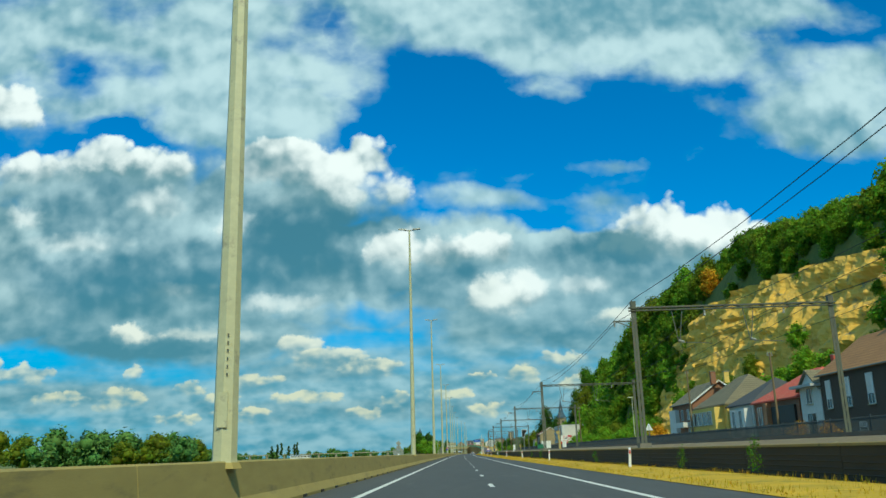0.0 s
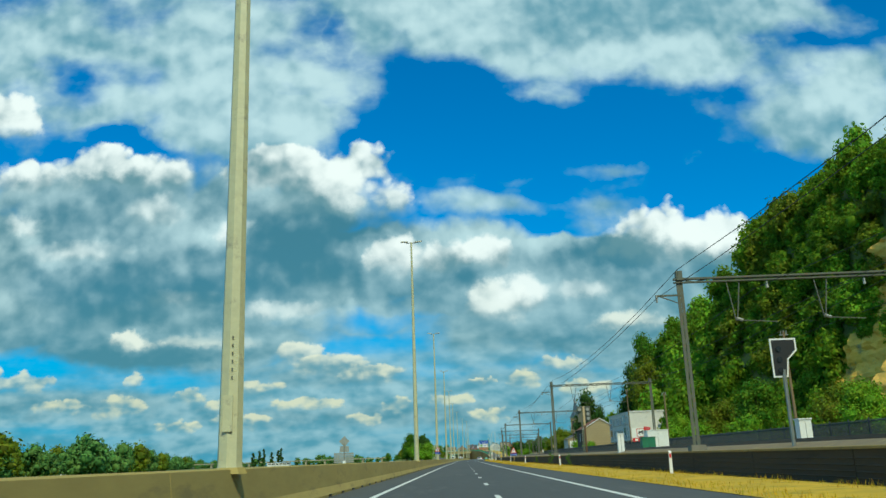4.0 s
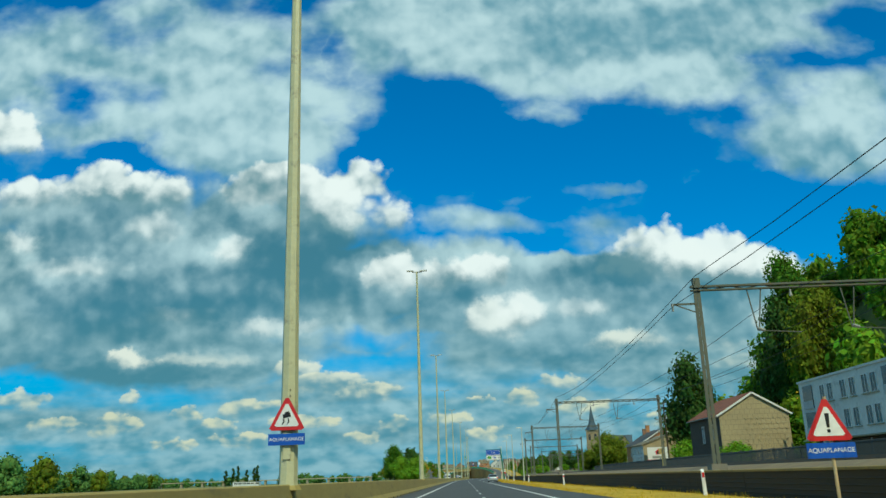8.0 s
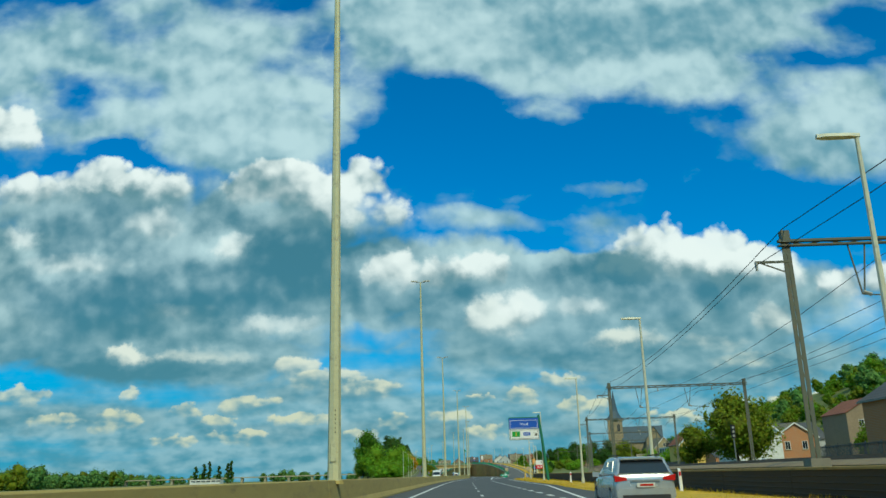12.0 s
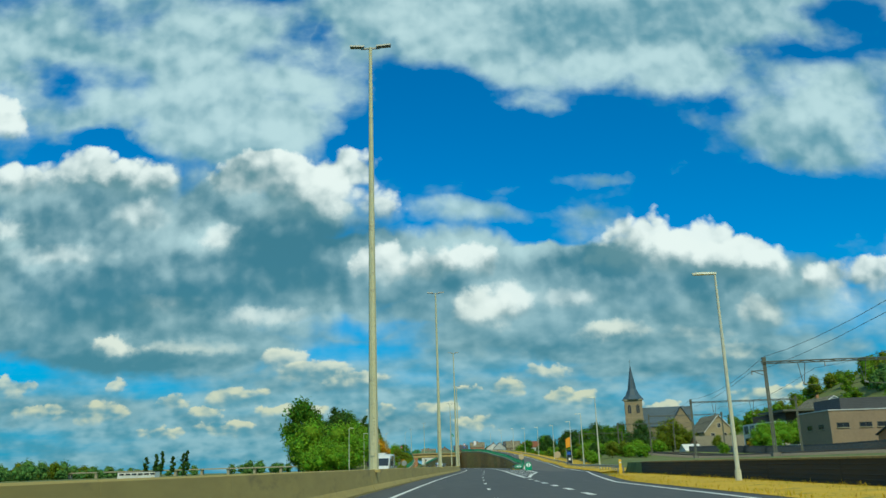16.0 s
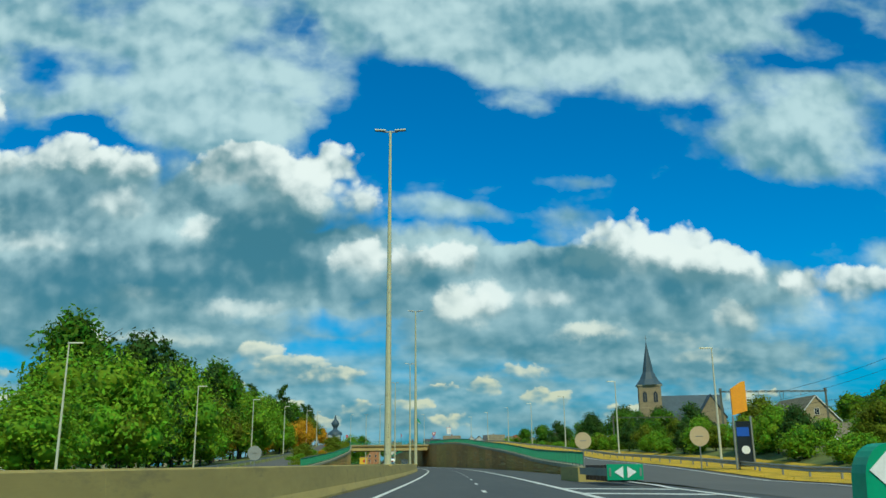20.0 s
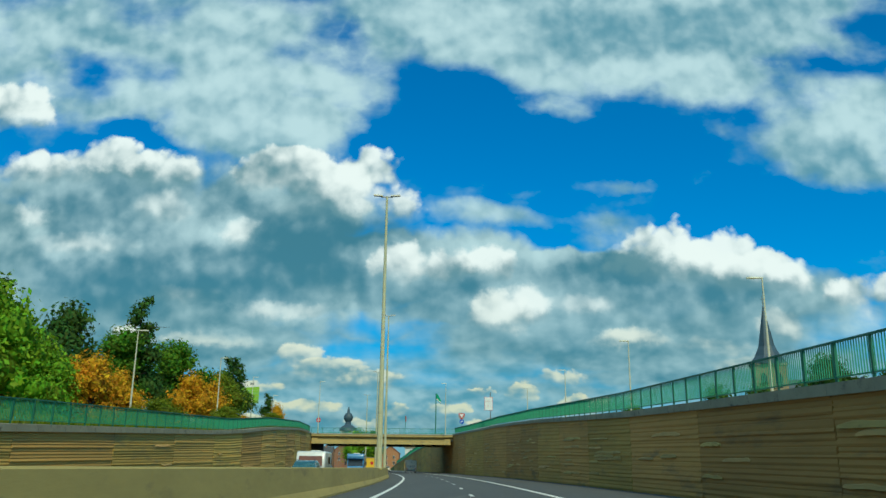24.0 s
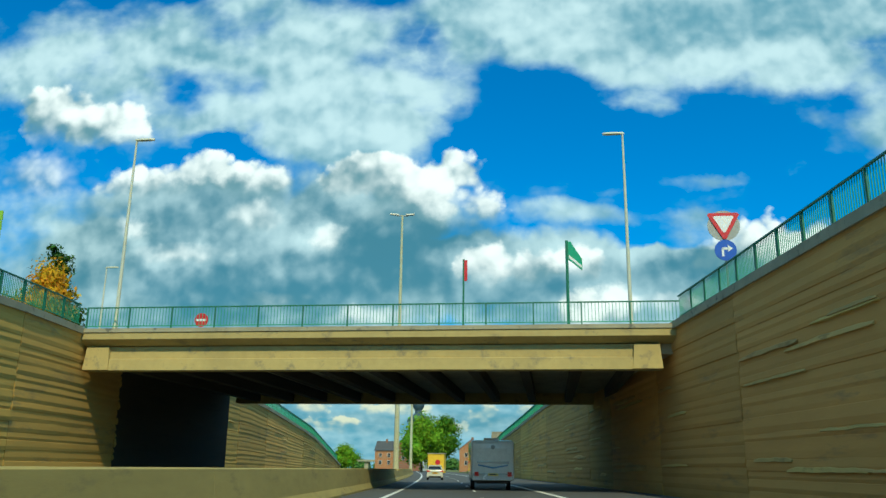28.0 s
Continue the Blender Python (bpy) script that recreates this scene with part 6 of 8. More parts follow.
# scrub straight behind the railing of the trench
for i, y in enumerate(np.arange(796, 930, 5.2)):
    x = xr(y) + left_wall(y) - rng.uniform(3.5, 8)
    tree(("bush", "olive", "bush", "bush", "rustbush", "bush", "olive")[(i * 5) % 7], x, y, *((0.5, 0.32) if i % 7 in (0, 2, 4, 5) else (0.3, 0.22)), rng.uniform(0, 360))
tree("pine", -34.5, 978, 0.6, 0.62, 40, label="dark pine beside the bridge")
tree("rust", -31.0, 972, 0.75, 0.95, 80)
tree("rustbush", -28.5, 966, 0.7, 0.8, 10)
tree("rust", -24.5, 862, 1.0, 1.0, 15, label="orange autumn tree above the trench")
tree("rust", -27.5, 868, 0.9, 0.9, 75)
# trees by the railway and the town
tree("olive", 48, 548, 1.6, 1.45, 30, label="large olive-green tree beside the railway")
tree("olive", 53, 556, 1.4, 1.3, 200)
tree("olive", 44, 560, 1.1, 0.9, 100)
tree("dense", 44.0, 431, 1.5, 2.15, 40, label="tall leafy tree beside the brick house")
tree("dense", 50, 440, 0.9, 1.7, 130)
tree("dense", 59, 421, 1.5, 2.4, 10)
tree("broad2", 66, 433, 1.5, 2.0, 300)
tree("olive", 62, 410, 1.4, 2.3, 220)
for x, y, k, sc in ((38, 389, "bush", 1.0), (37.5, 384, "bush", 0.8), (44, 394, "bush", 1.2), (49, 393, "bush", 1.1), (39, 418, "bush", 1.4), (43, 421, "bush", 1.5), (36, 186, "bush", 1.1), (42, 180, "rustbush", 1.15), (38, 200, "bush", 1.2), (36, 212, "light", 0.6), (45, 215, "light", 0.8), (42, 230, "olive", 0.8), (38, 250, "bush", 1.2), (44, 262, "broad", 0.9), (40, 281, "bush", 1.3), (48, 290, "olive", 1.0), (42, 305, "bush", 1.4), (47, 318, "light", 0.8), (36, 90, "rustbush", 0.55), (36.5, 84, "rustbush", 0.5), (54, 165, "broad", 0.8), (52, 175, "broad", 0.9), (56, 186, "broad2", 0.9), (58, 100, "broad", 1.1), (58, 88, "broad2", 1.1), (60, 112, "broad", 1.0), (57, 76, "broad", 1.0), (59, 124, "olive", 0.8), (60, 140, "light", 0.7), (59, 152, "light", 0.7)):
    tree(k, x, y, sc, None, rng.uniform(0, 360))
for x, y, k, sc, sz in ((90, 859, "olive", 1.6, 1.45), (96, 866, "olive", 1.0, 1.1), (72, 925, "dense", 1.7, 1.55), (63, 932, "dense", 1.4, 1.3), (80, 940, "broad", 1.5, 1.3), (124, 1085, "broad2", 1.6, 0.8), (91, 916, "dense", 1.6, 1.5), (85, 930, "dense", 1.5, 1.5), (86, 742, "light", 1.0, 0.72), (92, 744, "light", 0.8, 0.7), (79, 740, "rust", 0.7, 0.5), (84, 785, "olive", 0.5, 0.5), (110, 900, "olive", 0.9, 0.9), (60, 890, "bush", 1.2, 1.0), (70, 980, "broad", 1.3, 1.2), (58, 1010, "broad", 1.4, 1.2), (48, 1050, "light", 1.2, 1.0), (76, 1060, "broad2", 1.4, 1.2), (90, 640, "bush", 1.2, 1.2), (76, 622, "bush", 1.0, 1.0), (68, 700, "bush", 0.8, 0.8), (64, 720, "bush", 0.7, 0.7)):
    tree(k, x, y, sc, sz, rng.uniform(0, 360))
for x, y, k, sc, sz in ((52, 880, "dense", 1.1, 1.1), (58, 872, "broad", 1.0, 1.0), (66, 884, "dense", 1.2, 1.1), (74, 890, "broad", 1.2, 1.1), (81, 876, "dense", 1.0, 1.0), (70, 838, "bush", 1.3, 1.2), (78, 832, "light", 0.6, 0.5), (97, 700, "light", 0.9, 0.8), (72, 716, "light", 0.7, 0.7), (75, 722, "bush", 1.3, 1.4), (44, 760, "bush", 0.9, 0.8), (50, 800, "bush", 1.1, 1.0), (54, 830, "broad", 0.7, 0.6), (47, 905, "dense", 1.0, 1.0), (40, 930, "broad", 0.9, 0.8)):
    tree(k, x, y, sc, sz, rng.uniform(0, 360))
for i, y in enumerate(np.arange(704, 905, 3.4)):
    tree(("bush", "bush", "olive", "bush", "dense", "light", "bush", "olive")[i % 8], xr(y) + right_line(y) + rng.uniform(7.5, 12.5), y, *((rng.uniform(0.5, 0.8), rng.uniform(0.45, 0.75)) if i % 8 in (0, 1, 3, 6) else (0.4, rng.uniform(0.26, 0.42))), rng.uniform(0, 360))
# scrub along the railway behind the ramp
for i, y in enumerate(np.arange(700, 905, 6.5)):
    tree(("bush", "bush", "olive", "bush", "light")[i % 5], rail_x(y) - rng.uniform(3, 8), y, *((0.9, 0.75) if i % 5 in (0, 1, 3) else (0.5, 0.4)), rng.uniform(0, 360))
# beyond the bridge
for x, y, k, sc, sz in ((-40, 1205, "light", 1.9, 2.0), (-33, 1212, "broad", 1.6, 1.7), (-63, 1190, "light", 1.0, 0.9), (-78, 1170, "broad", 0.9, 0.8), (-92, 1180, "broad", 0.9, 0.8)):
    tree(k, x, y, sc, sz, rng.uniform(0, 360), z=0)
# poplars across the valley
for i, (x, y) in enumerate(((-330, 1462), (-322, 1470), (-314, 1466), (-300, 1460), (-292, 1472), (-286, 1466))):
    tree("poplar", x, y, 2.0, 1.5 + 0.2 * (i % 3), i * 50.0)


# ---------- woods ----------
def woods(name, label, mat_, spots, base_set):
    """Many crowns and trunks in one mesh; spots are (x, y, z, scale, height scale, turn, seed)."""
    Vs, Qs, n = [], [], 0
    for x, y, z, s, sz, a, k in spots:
        V, Q = base_set[k % len(base_set)]
        c, q = math.cos(a), math.sin(a)
        W = np.stack([(V[:, 0] * c - V[:, 1] * q) * s + x, (V[:, 0] * q + V[:, 1] * c) * s + y, V[:, 2] * sz + z], 1)
        Vs.append(W)
        Qs.append(Q + n)
        n += len(V)
    ob = new(name, mesh_from_arrays(name, np.concatenate(Vs), np.concatenate(Qs), mat_))
    return tagged(ob, label, "woods", kind="stuff")


near_set = [crown_arrays(100 + i, 8.5, 8.5, 0.6, 17, 1600, 0.40, core=0.62, rough=(3, 6)) for i in range(5)]
far_set = [crown_arrays(200 + i, 9, 8, 0.2, 14, 640, 0.46, core=0.75, rough=(3, 6)) for i in range(4)]
rng = random.Random(33)
spots = {"a": [], "b": [], "c": [], "d": []}
tries = 0
while sum(len(v) for v in spots.values()) < 520 and tries < 14000:
    tries += 1
    y = rng.uniform(20, 520)
    toe, run = hill_toe(y), hill_run(y)
    x = min(toe, 62 if y < 165 else 99) + rng.uniform(-4, run + 34)
    if y < 330 and x < 60:
        continue
    if 140 < y < 264 and x < 85:
        continue
    if any((x - p[0]) ** 2 + (y - p[1]) ** 2 < 14 for v in spots.values() for p in v):
        continue
    z = ground_z(x, y)
    u = noise.noise((x * 0.035, y * 0.035, 7)) + rng.uniform(-0.35, 0.35)
    key = "b" if u > 0.28 else "c" if u < -0.36 else "a" if rng.random() > 0.04 else "d"
    s = rng.uniform(0.75, 1.2) * (1.25 if y > 330 else 1.0)
    spots[key].append((x, y, z - 1.6, s, s * rng.uniform(0.9, 1.35), rng.uniform(0, 6.28), rng.randrange(5)))
# trees along the cliff's crest
for i in range(90):
    x, y = rng.uniform(72, 88), rng.uniform(122, 240)
    if ground_z(x, y) > 20:
        s = rng.uniform(0.5, 0.8)
        spots[rng.choice("aaab")].append((x, y, ground_z(x, y) - 1.5, s, s, rng.uniform(0, 6.28), rng.randrange(5)))
# the slope beyond the cliff
for i in range(85):
    y = rng.uniform(268, 334)
    x = hill_toe(y) + rng.uniform(-3, hill_run(y) + 2)
    s = rng.uniform(0.6, 0.95)
    spots[rng.choice("aaaab")].append((x, y, ground_z(x, y) - 1.5, s, s * rng.uniform(0.9, 1.2), rng.uniform(0, 6.28), rng.randrange(5)))
thin_spots = {"e": [], "f": []}
for i in range(190):
    y = rng.uniform(272, 345)
    x = hill_toe(y) + rng.uniform(2, hill_run(y) + 6)
    s = rng.uniform(0.45, 0.85)
    thin_spots[rng.choice("eeef")].append((x, y, ground_z(x, y) - 0.8, s, s * rng.uniform(0.9, 1.25), rng.uniform(0, 6.28), rng.randrange(5)))
# the wooded slope behind the town
for i in range(330):
    y = rng.uniform(585, 1010)
    x = xr(y) + rng.uniform(100, 265)
    s = rng.uniform(0.75, 1.15)
    if 100 < x < 140 and (795 < y < 825 or 890 < y < 925 or 655 < y < 695):
        continue
    thin_spots[rng.choice("eeef")].append((x, y, ground_z(x, y) - 0.8, s, s * rng.uniform(0.85, 1.1), rng.uniform(0, 6.28), rng.randrange(5)))
# scrub on and under the cliff
for i in range(34):
    y, z = rng.uniform(96, 128), rng.uniform(2, 24)
    s = rng.uniform(0.6, 0.95)
    spots[rng.choice("aaab")].append((60.5 + z * 0.3, y, z - 1.5, s, s, rng.uniform(0, 6.28), rng.randrange(5)))
for i in range(130):
    y = rng.uniform(126, 244)
    f = rng.random() if i < 40 else rng.random() * 0.30
    z = 3 + f * 34
    if f > 0.36 and noise.noise((y * 0.05, z * 0.08, 2)) < 0.15:
        continue
    x = 63.0 + max(0, z - 5) * 0.30 - 0.5
    s = rng.uniform(0.3, 0.62) if f > 0.25 else rng.uniform(0.5, 0.85)
    spots[rng.choice("abbc")].append((x, y, z - 1.5, s, s, rng.uniform(0, 6.28), rng.randrange(5)))
for y in np.arange(128, 240, 4.0):
    x = 84 + rng.uniform(-2, 4)
    spots[rng.choice("aac")].append((x, y, ground_z(x, y) - 1.5, 0.95, 1.0, rng.uniform(0, 6.28), rng.randrange(5)))
woods("woods", "dense green wood on the steep hillside", LEAF_HILL_SUNLIT, spots["a"], near_set)
woods("woods", "bright green trees scattered through the hillside wood", LEAF_LIGHT, spots["b"], near_set)
woods("woods", "olive trees beginning to turn in the hillside wood", LEAF_OLIVE, spots["c"], near_set)
woods("woods", "few rust-coloured trees in the hillside wood", LEAF_RUST, spots["d"], near_set)
woods("woods", "green trees on the slopes behind cliff and town", LEAF_HILL_SUNLIT, thin_spots["e"], far_set)
woods("woods", "olive trees on the slopes behind cliff and town", LEAF_OLIVE, thin_spots["f"], far_set)
# distant woods: hills behind the town, the valley's far side and the horizon
fa, fb = [], []
for _ in range(330):
    y = rng.uniform(560, 1500)
    x = xr(min(y, 1290)) + rng.uniform(165, 420)
    s = rng.uniform(1.0, 1.7)
    (fa if rng.random() < 0.7 else fb).append((x, y, ground_z(x, min(y, 1290)) - 1, s, s * rng.uniform(0.8, 1.2), rng.uniform(0, 6.28), rng.randrange(4)))
for i in range(420):
    f = rng.random()
    y = 380 + f * 1500
    x = -190 - f * 420 + rng.uniform(-50, 60)
    if noise.noise((y * 0.012, 0, 4)) < -0.12:
        continue
    s = rng.uniform(1.3, 2.4)
    (fa if noise.noise((x * 0.02, y * 0.02, 1)) < 0.15 else fb).append((x, y, -1.0, s, s * rng.uniform(0.8, 1.15), rng.uniform(0, 6.28), rng.randrange(4)))
for i in range(260):
    x = rng.uniform(-1100, 500)
    y = rng.uniform(1650, 2300) - abs(x) * 0.3
    s = rng.uniform(1.4, 2.6)
    fa.append((x, y, -1.0 + (12 if x > -50 else 0), s, s * rng.uniform(0.6, 1.0), rng.uniform(0, 6.28), rng.randrange(4)))
woods("far_woods", "distant dark green woods along the valley", LEAF_FAR, fa, far_set)
woods("far_woods", "distant yellowing trees along the valley", LEAF_OLIVE, fb, far_set)

# ---------- cliff ----------
top_of = knots([(96, 14), (110, 26), (140, 34), (175, 38), (215, 42), (250, 42), (275, 36), (300, 26), (316, 10)])
rows2 = []
for y in np.arange(96, 316, 0.9):
    row = []
    for k in range(50):
        z = 3 + (top_of(y) - 3) * k / 49
        tooth = (y / 19 + 0.5 * noise.noise((y * 0.02, z * 0.04, 5))) % 1.0
        ledge = abs(noise.noise((y * 0.05, z * 0.30, 3))) + 0.6 * abs(noise.noise((y * 0.24, z * 0.20, 6)))
        x = 68.0 + z * 0.32 - 5.0 * tooth - 2.4 * ledge + 2.4 * noise.noise((y * 0.06, z * 0.06, 0)) + 0.8 * noise.noise((y * 0.55, z * 0.4, 8)) + 0.5 * noise.noise((y * 1.2, z * 1.1, 4))
        row.append((x, y, z + 0.3 * noise.noise((y * 0.4, z * 0.2, 9))))
    rows2.append(row)
whole("cliff", Shape().strip(rows2), ROCK, "ochre limestone cliff face with ledges and cracks above the houses", "cliff", kind="structure")

# ---------- grass tufts on the verge ----------
gr = np.random.RandomState(8)
blades = []
ys = np.concatenate([gr.uniform(-10, 595, 60000), gr.uniform(600, 760, 7000)])
for y in ys:
    if y < 598:
        a, b = tarmac_edge(y), right_wall(y)
    else:
        a, b = right_line(y) + 1.1, right_line(y) + 5.0
    f = gr.rand()
    x = xr(y) + a + (b - a) * f
    z = 0.05 + (ramp_z(y) if y > 690 else 0)
    h = gr.uniform(0.03, 0.10) * (1.4 if f > 0.85 else 1) * (0.6 + 0.8 * (noise.noise((x * 0.8, y * 0.3, 1)) > 0))
    t = gr.uniform(0, math.pi)
    dx, dy = math.cos(t) * 0.015, math.sin(t) * 0.015
    lx, ly = gr.uniform(-0.07, 0.07), gr.uniform(-0.07, 0.07)
    blades.append(((x - dx, y - dy, z - 0.05), (x + dx, y + dy, z - 0.05), (x + lx + dx * 0.2, y + ly, z + h), (x + lx - dx * 0.2, y + ly, z + h)))
V = np.array(blades).reshape(-1, 3)
ob = new("grass", mesh_from_arrays("grass", V, np.arange(len(V)).reshape(-1, 4), GRASS_BLADE))
tagged(ob, "dry yellow-green grass tufts on the verge", "grass", kind="stuff")
blades = []
for y in gr.uniform(776, 958, 15000):
    x = xr(y) + left_wall(y) - 0.45 - 3.2 * gr.rand() ** 1.5
    z = left_top(y) - 0.15
    h = gr.uniform(0.35, 1.25) * (0.55 + 0.6 * abs(noise.noise((x * 0.5, y * 0.25, 3))) * 2)
    t = gr.uniform(0, math.pi)
    dx, dy = math.cos(t) * 0.035, math.sin(t) * 0.035
    lx, ly = gr.uniform(-0.25, 0.25), gr.uniform(-0.25, 0.25)
    blades.append(((x - dx, y - dy, z), (x + dx, y + dy, z), (x + lx + dx * 0.2, y + ly, z + h), (x + lx - dx * 0.2, y + ly, z + h)))
V = np.array(blades).reshape(-1, 3)
ob = new("grass", mesh_from_arrays("grass", V, np.arange(len(V)).reshape(-1, 4), LEAF_OLIVE))
tagged(ob, "tall yellow-green grass behind the trench railing", "grass", kind="stuff")
rng = random.Random(4)
for y, k, sc in ((28.5, "weed", 0.22), (38, "weed", 0.18), (62, "weed", 0.16), (104, "weed", 0.2), (137, "weed", 0.22), (215, "weed", 0.2), (232, "weed", 0.24), (118, "weed", 0.16), (250, "weed", 0.18)):
    tree(k, xr(y) + 9.9, y, sc, sc * 1.2, rng.uniform(0, 360), z=0.05, label="straggly green weed at the foot of the wall")

# ---------- buildings ----------
def wallmat(name, a, b, size=3.0, spots=None, bump=0.2):
    return material(name, a, b, size, 0.9, bump, 0.1, spots=spots, spot_size=1.0)


def coursed(name, brick, brick2, joint, w=0.9, h=0.3):
    """Masonry in courses, too far off for single bricks."""
    m = material(name, brick, brick2, 3.0, 0.9, 0.0)
    N, L = m.node_tree.nodes, m.node_tree.links
    bs = N["Principled BSDF"]
    old = bs.inputs["Base Color"].links[0].from_socket
    tc = N.new("ShaderNodeTexCoord")
    sep = N.new("ShaderNodeSeparateXYZ")
    L.new(tc.outputs["Object"], sep.inputs[0])
    add = N.new("ShaderNodeMath")
    L.new(sep.outputs[0], add.inputs[0])
    L.new(sep.outputs[1], add.inputs[1])
    comb = N.new("ShaderNodeCombineXYZ")
    L.new(add.outputs[0], comb.inputs[0])
    L.new(sep.outputs[2], comb.inputs[1])
    bt = N.new("ShaderNodeTexBrick")
    L.new(comb.outputs[0], bt.inputs["Vector"])
    bt.inputs["Scale"].default_value, bt.inputs["Brick Width"].default_value, bt.inputs["Row Height"].default_value, bt.inputs["Mortar Size"].default_value = 1.0, w, h, 0.03
    mx = N.new("ShaderNodeMix")
    mx.data_type = "RGBA"
    L.new(bt.outputs["Fac"], mx.inputs[0])
    L.new(old, mx.inputs[6])
    mx.inputs[7].default_value = (*joint, 1)
    L.new(mx.outputs[2], bs.inputs["Base Color"])
    return m


W_WHITE = wallmat("white render", (0.72, 0.71, 0.66), (0.62, 0.61, 0.57), spots=(0.48, 0.47, 0.43))
W_GREY = wallmat("pale grey render", (0.50, 0.51, 0.50), (0.42, 0.43, 0.42), spots=(0.33, 0.34, 0.33))
W_YELLOW = wallmat("yellow render", (0.80, 0.56, 0.14), (0.70, 0.49, 0.12))
W_BRICK = coursed("red-brown brick", (0.38, 0.125, 0.045), (0.28, 0.09, 0.04), (0.22, 0.17, 0.12), 0.45, 0.16)
W_DARK = coursed("dark brown brick", (0.085, 0.055, 0.038), (0.055, 0.038, 0.028), (0.10, 0.08, 0.06), 0.45, 0.16)
W_ORANGE = coursed("orange brick", (0.50, 0.17, 0.045), (0.40, 0.13, 0.04), (0.38, 0.26, 0.16), 0.45, 0.16)
W_BEIGE = coursed("beige stone gable", (0.42, 0.34, 0.19), (0.33, 0.265, 0.15), (0.25, 0.20, 0.12), 0.7, 0.7)
W_STONE = coursed("church limestone", (0.36, 0.28, 0.16), (0.25, 0.195, 0.115), (0.16, 0.13, 0.09), 1.4, 0.7)
W_TAN = wallmat("tan cladding", (0.30, 0.22, 0.14), (0.25, 0.185, 0.12))
R_SLATE = coursed("grey slate", (0.095, 0.10, 0.105), (0.07, 0.075, 0.08), (0.05, 0.05, 0.055), 0.5, 0.35)
R_BROWN = coursed("brown-grey tiles", (0.27, 0.23, 0.14), (0.20, 0.17, 0.105), (0.08, 0.07, 0.05), 0.4, 0.35)
R_RED = material("mottled red roof tiles", (0.62, 0.075, 0.04), (0.50, 0.12, 0.07), 1.2, 0.8, 0.4, 0.2, spots=(0.66, 0.36, 0.26), spot_size=0.5)
R_ORANGE = coursed("orange-brown tiles", (0.42, 0.21, 0.08), (0.33, 0.16, 0.06), (0.17, 0.09, 0.04), 0.4, 0.35)
R_RUST = coursed("rust-red tiles", (0.30, 0.10, 0.05), (0.23, 0.08, 0.04), (0.12, 0.05, 0.03), 0.4, 0.35)
LEAD = material("blue-grey spire slate", (0.055, 0.095, 0.125), (0.04, 0.07, 0.095), 2.0, 0.6, 0.2, 0.3)


def add_window(parent, side, c, w, h, shutters=False, frame=None, arch=False):
    """A window in a wall face: side 'w' faces -x, 's' faces -y. c is the middle on the wall's face."""
    def shift(shape):
        if side == "s":
            return Shape().add([(c[0] + x, c[1] + y, c[2] + z) for x, y, z in shape.v], shape.f)
        return Shape().add([(c[0] + y, c[1] - x, c[2] + z) for x, y, z in shape.v], shape.f)
    f = Shape()
    t = 0.09
    for z in (-h / 2, h / 2):
        f.box((0, -0.03, z), (w + t, 0.10, t))
    for x in (-w / 2, w / 2):
        f.box((x, -0.03, 0), (t, 0.10, h - t))
    f.box((0, -0.02, 0), (0.06, 0.07, h - t))
    win = part("window", shift(f), frame or FRAME, parent)
    part("pane", shift(Shape().box((0, -0.012, 0), (w - 0.02, 0.02, h - 0.02))), GLASS, win)
    part("sill", shift(Shape().box((0, -0.10, -h / 2 - 0.08), (w + 0.3, 0.22, 0.10))), CONCRETE_GREY, win)
    if shutters:
        part("blind", shift(Shape().box((0, -0.04, h * 0.16), (w - 0.12, 0.03, h * 0.66))), FRAME, win)
    return win


def gable_roof(x0, x1, y0, y1, eave, ridge, axis, over=0.35, t=0.22):
    s = Shape()
    if axis == "y":
        m, k = (x0 + x1) / 2, (ridge - eave) / ((x1 - x0) / 2)
        o = [(x0 - over, eave - over * k), (m, ridge), (x1 + over, eave - over * k), (x1 + over, eave - over * k + t), (m, ridge + t), (x0 - over, eave - over * k + t)]
        return s.prism([(a, b) for a, b in o], 1, y0 - over, y1 + over)
    m, k = (y0 + y1) / 2, (ridge - eave) / ((y1 - y0) / 2)
    o = [(y0 - over, eave - over * k), (m, ridge), (y1 + over, eave - over * k), (y1 + over, eave - over * k + t), (m, ridge + t), (y0 - over, eave - over * k + t)]
    return s.prism([(a, b) for a, b in o], 0, x0 - over, x1 + over)


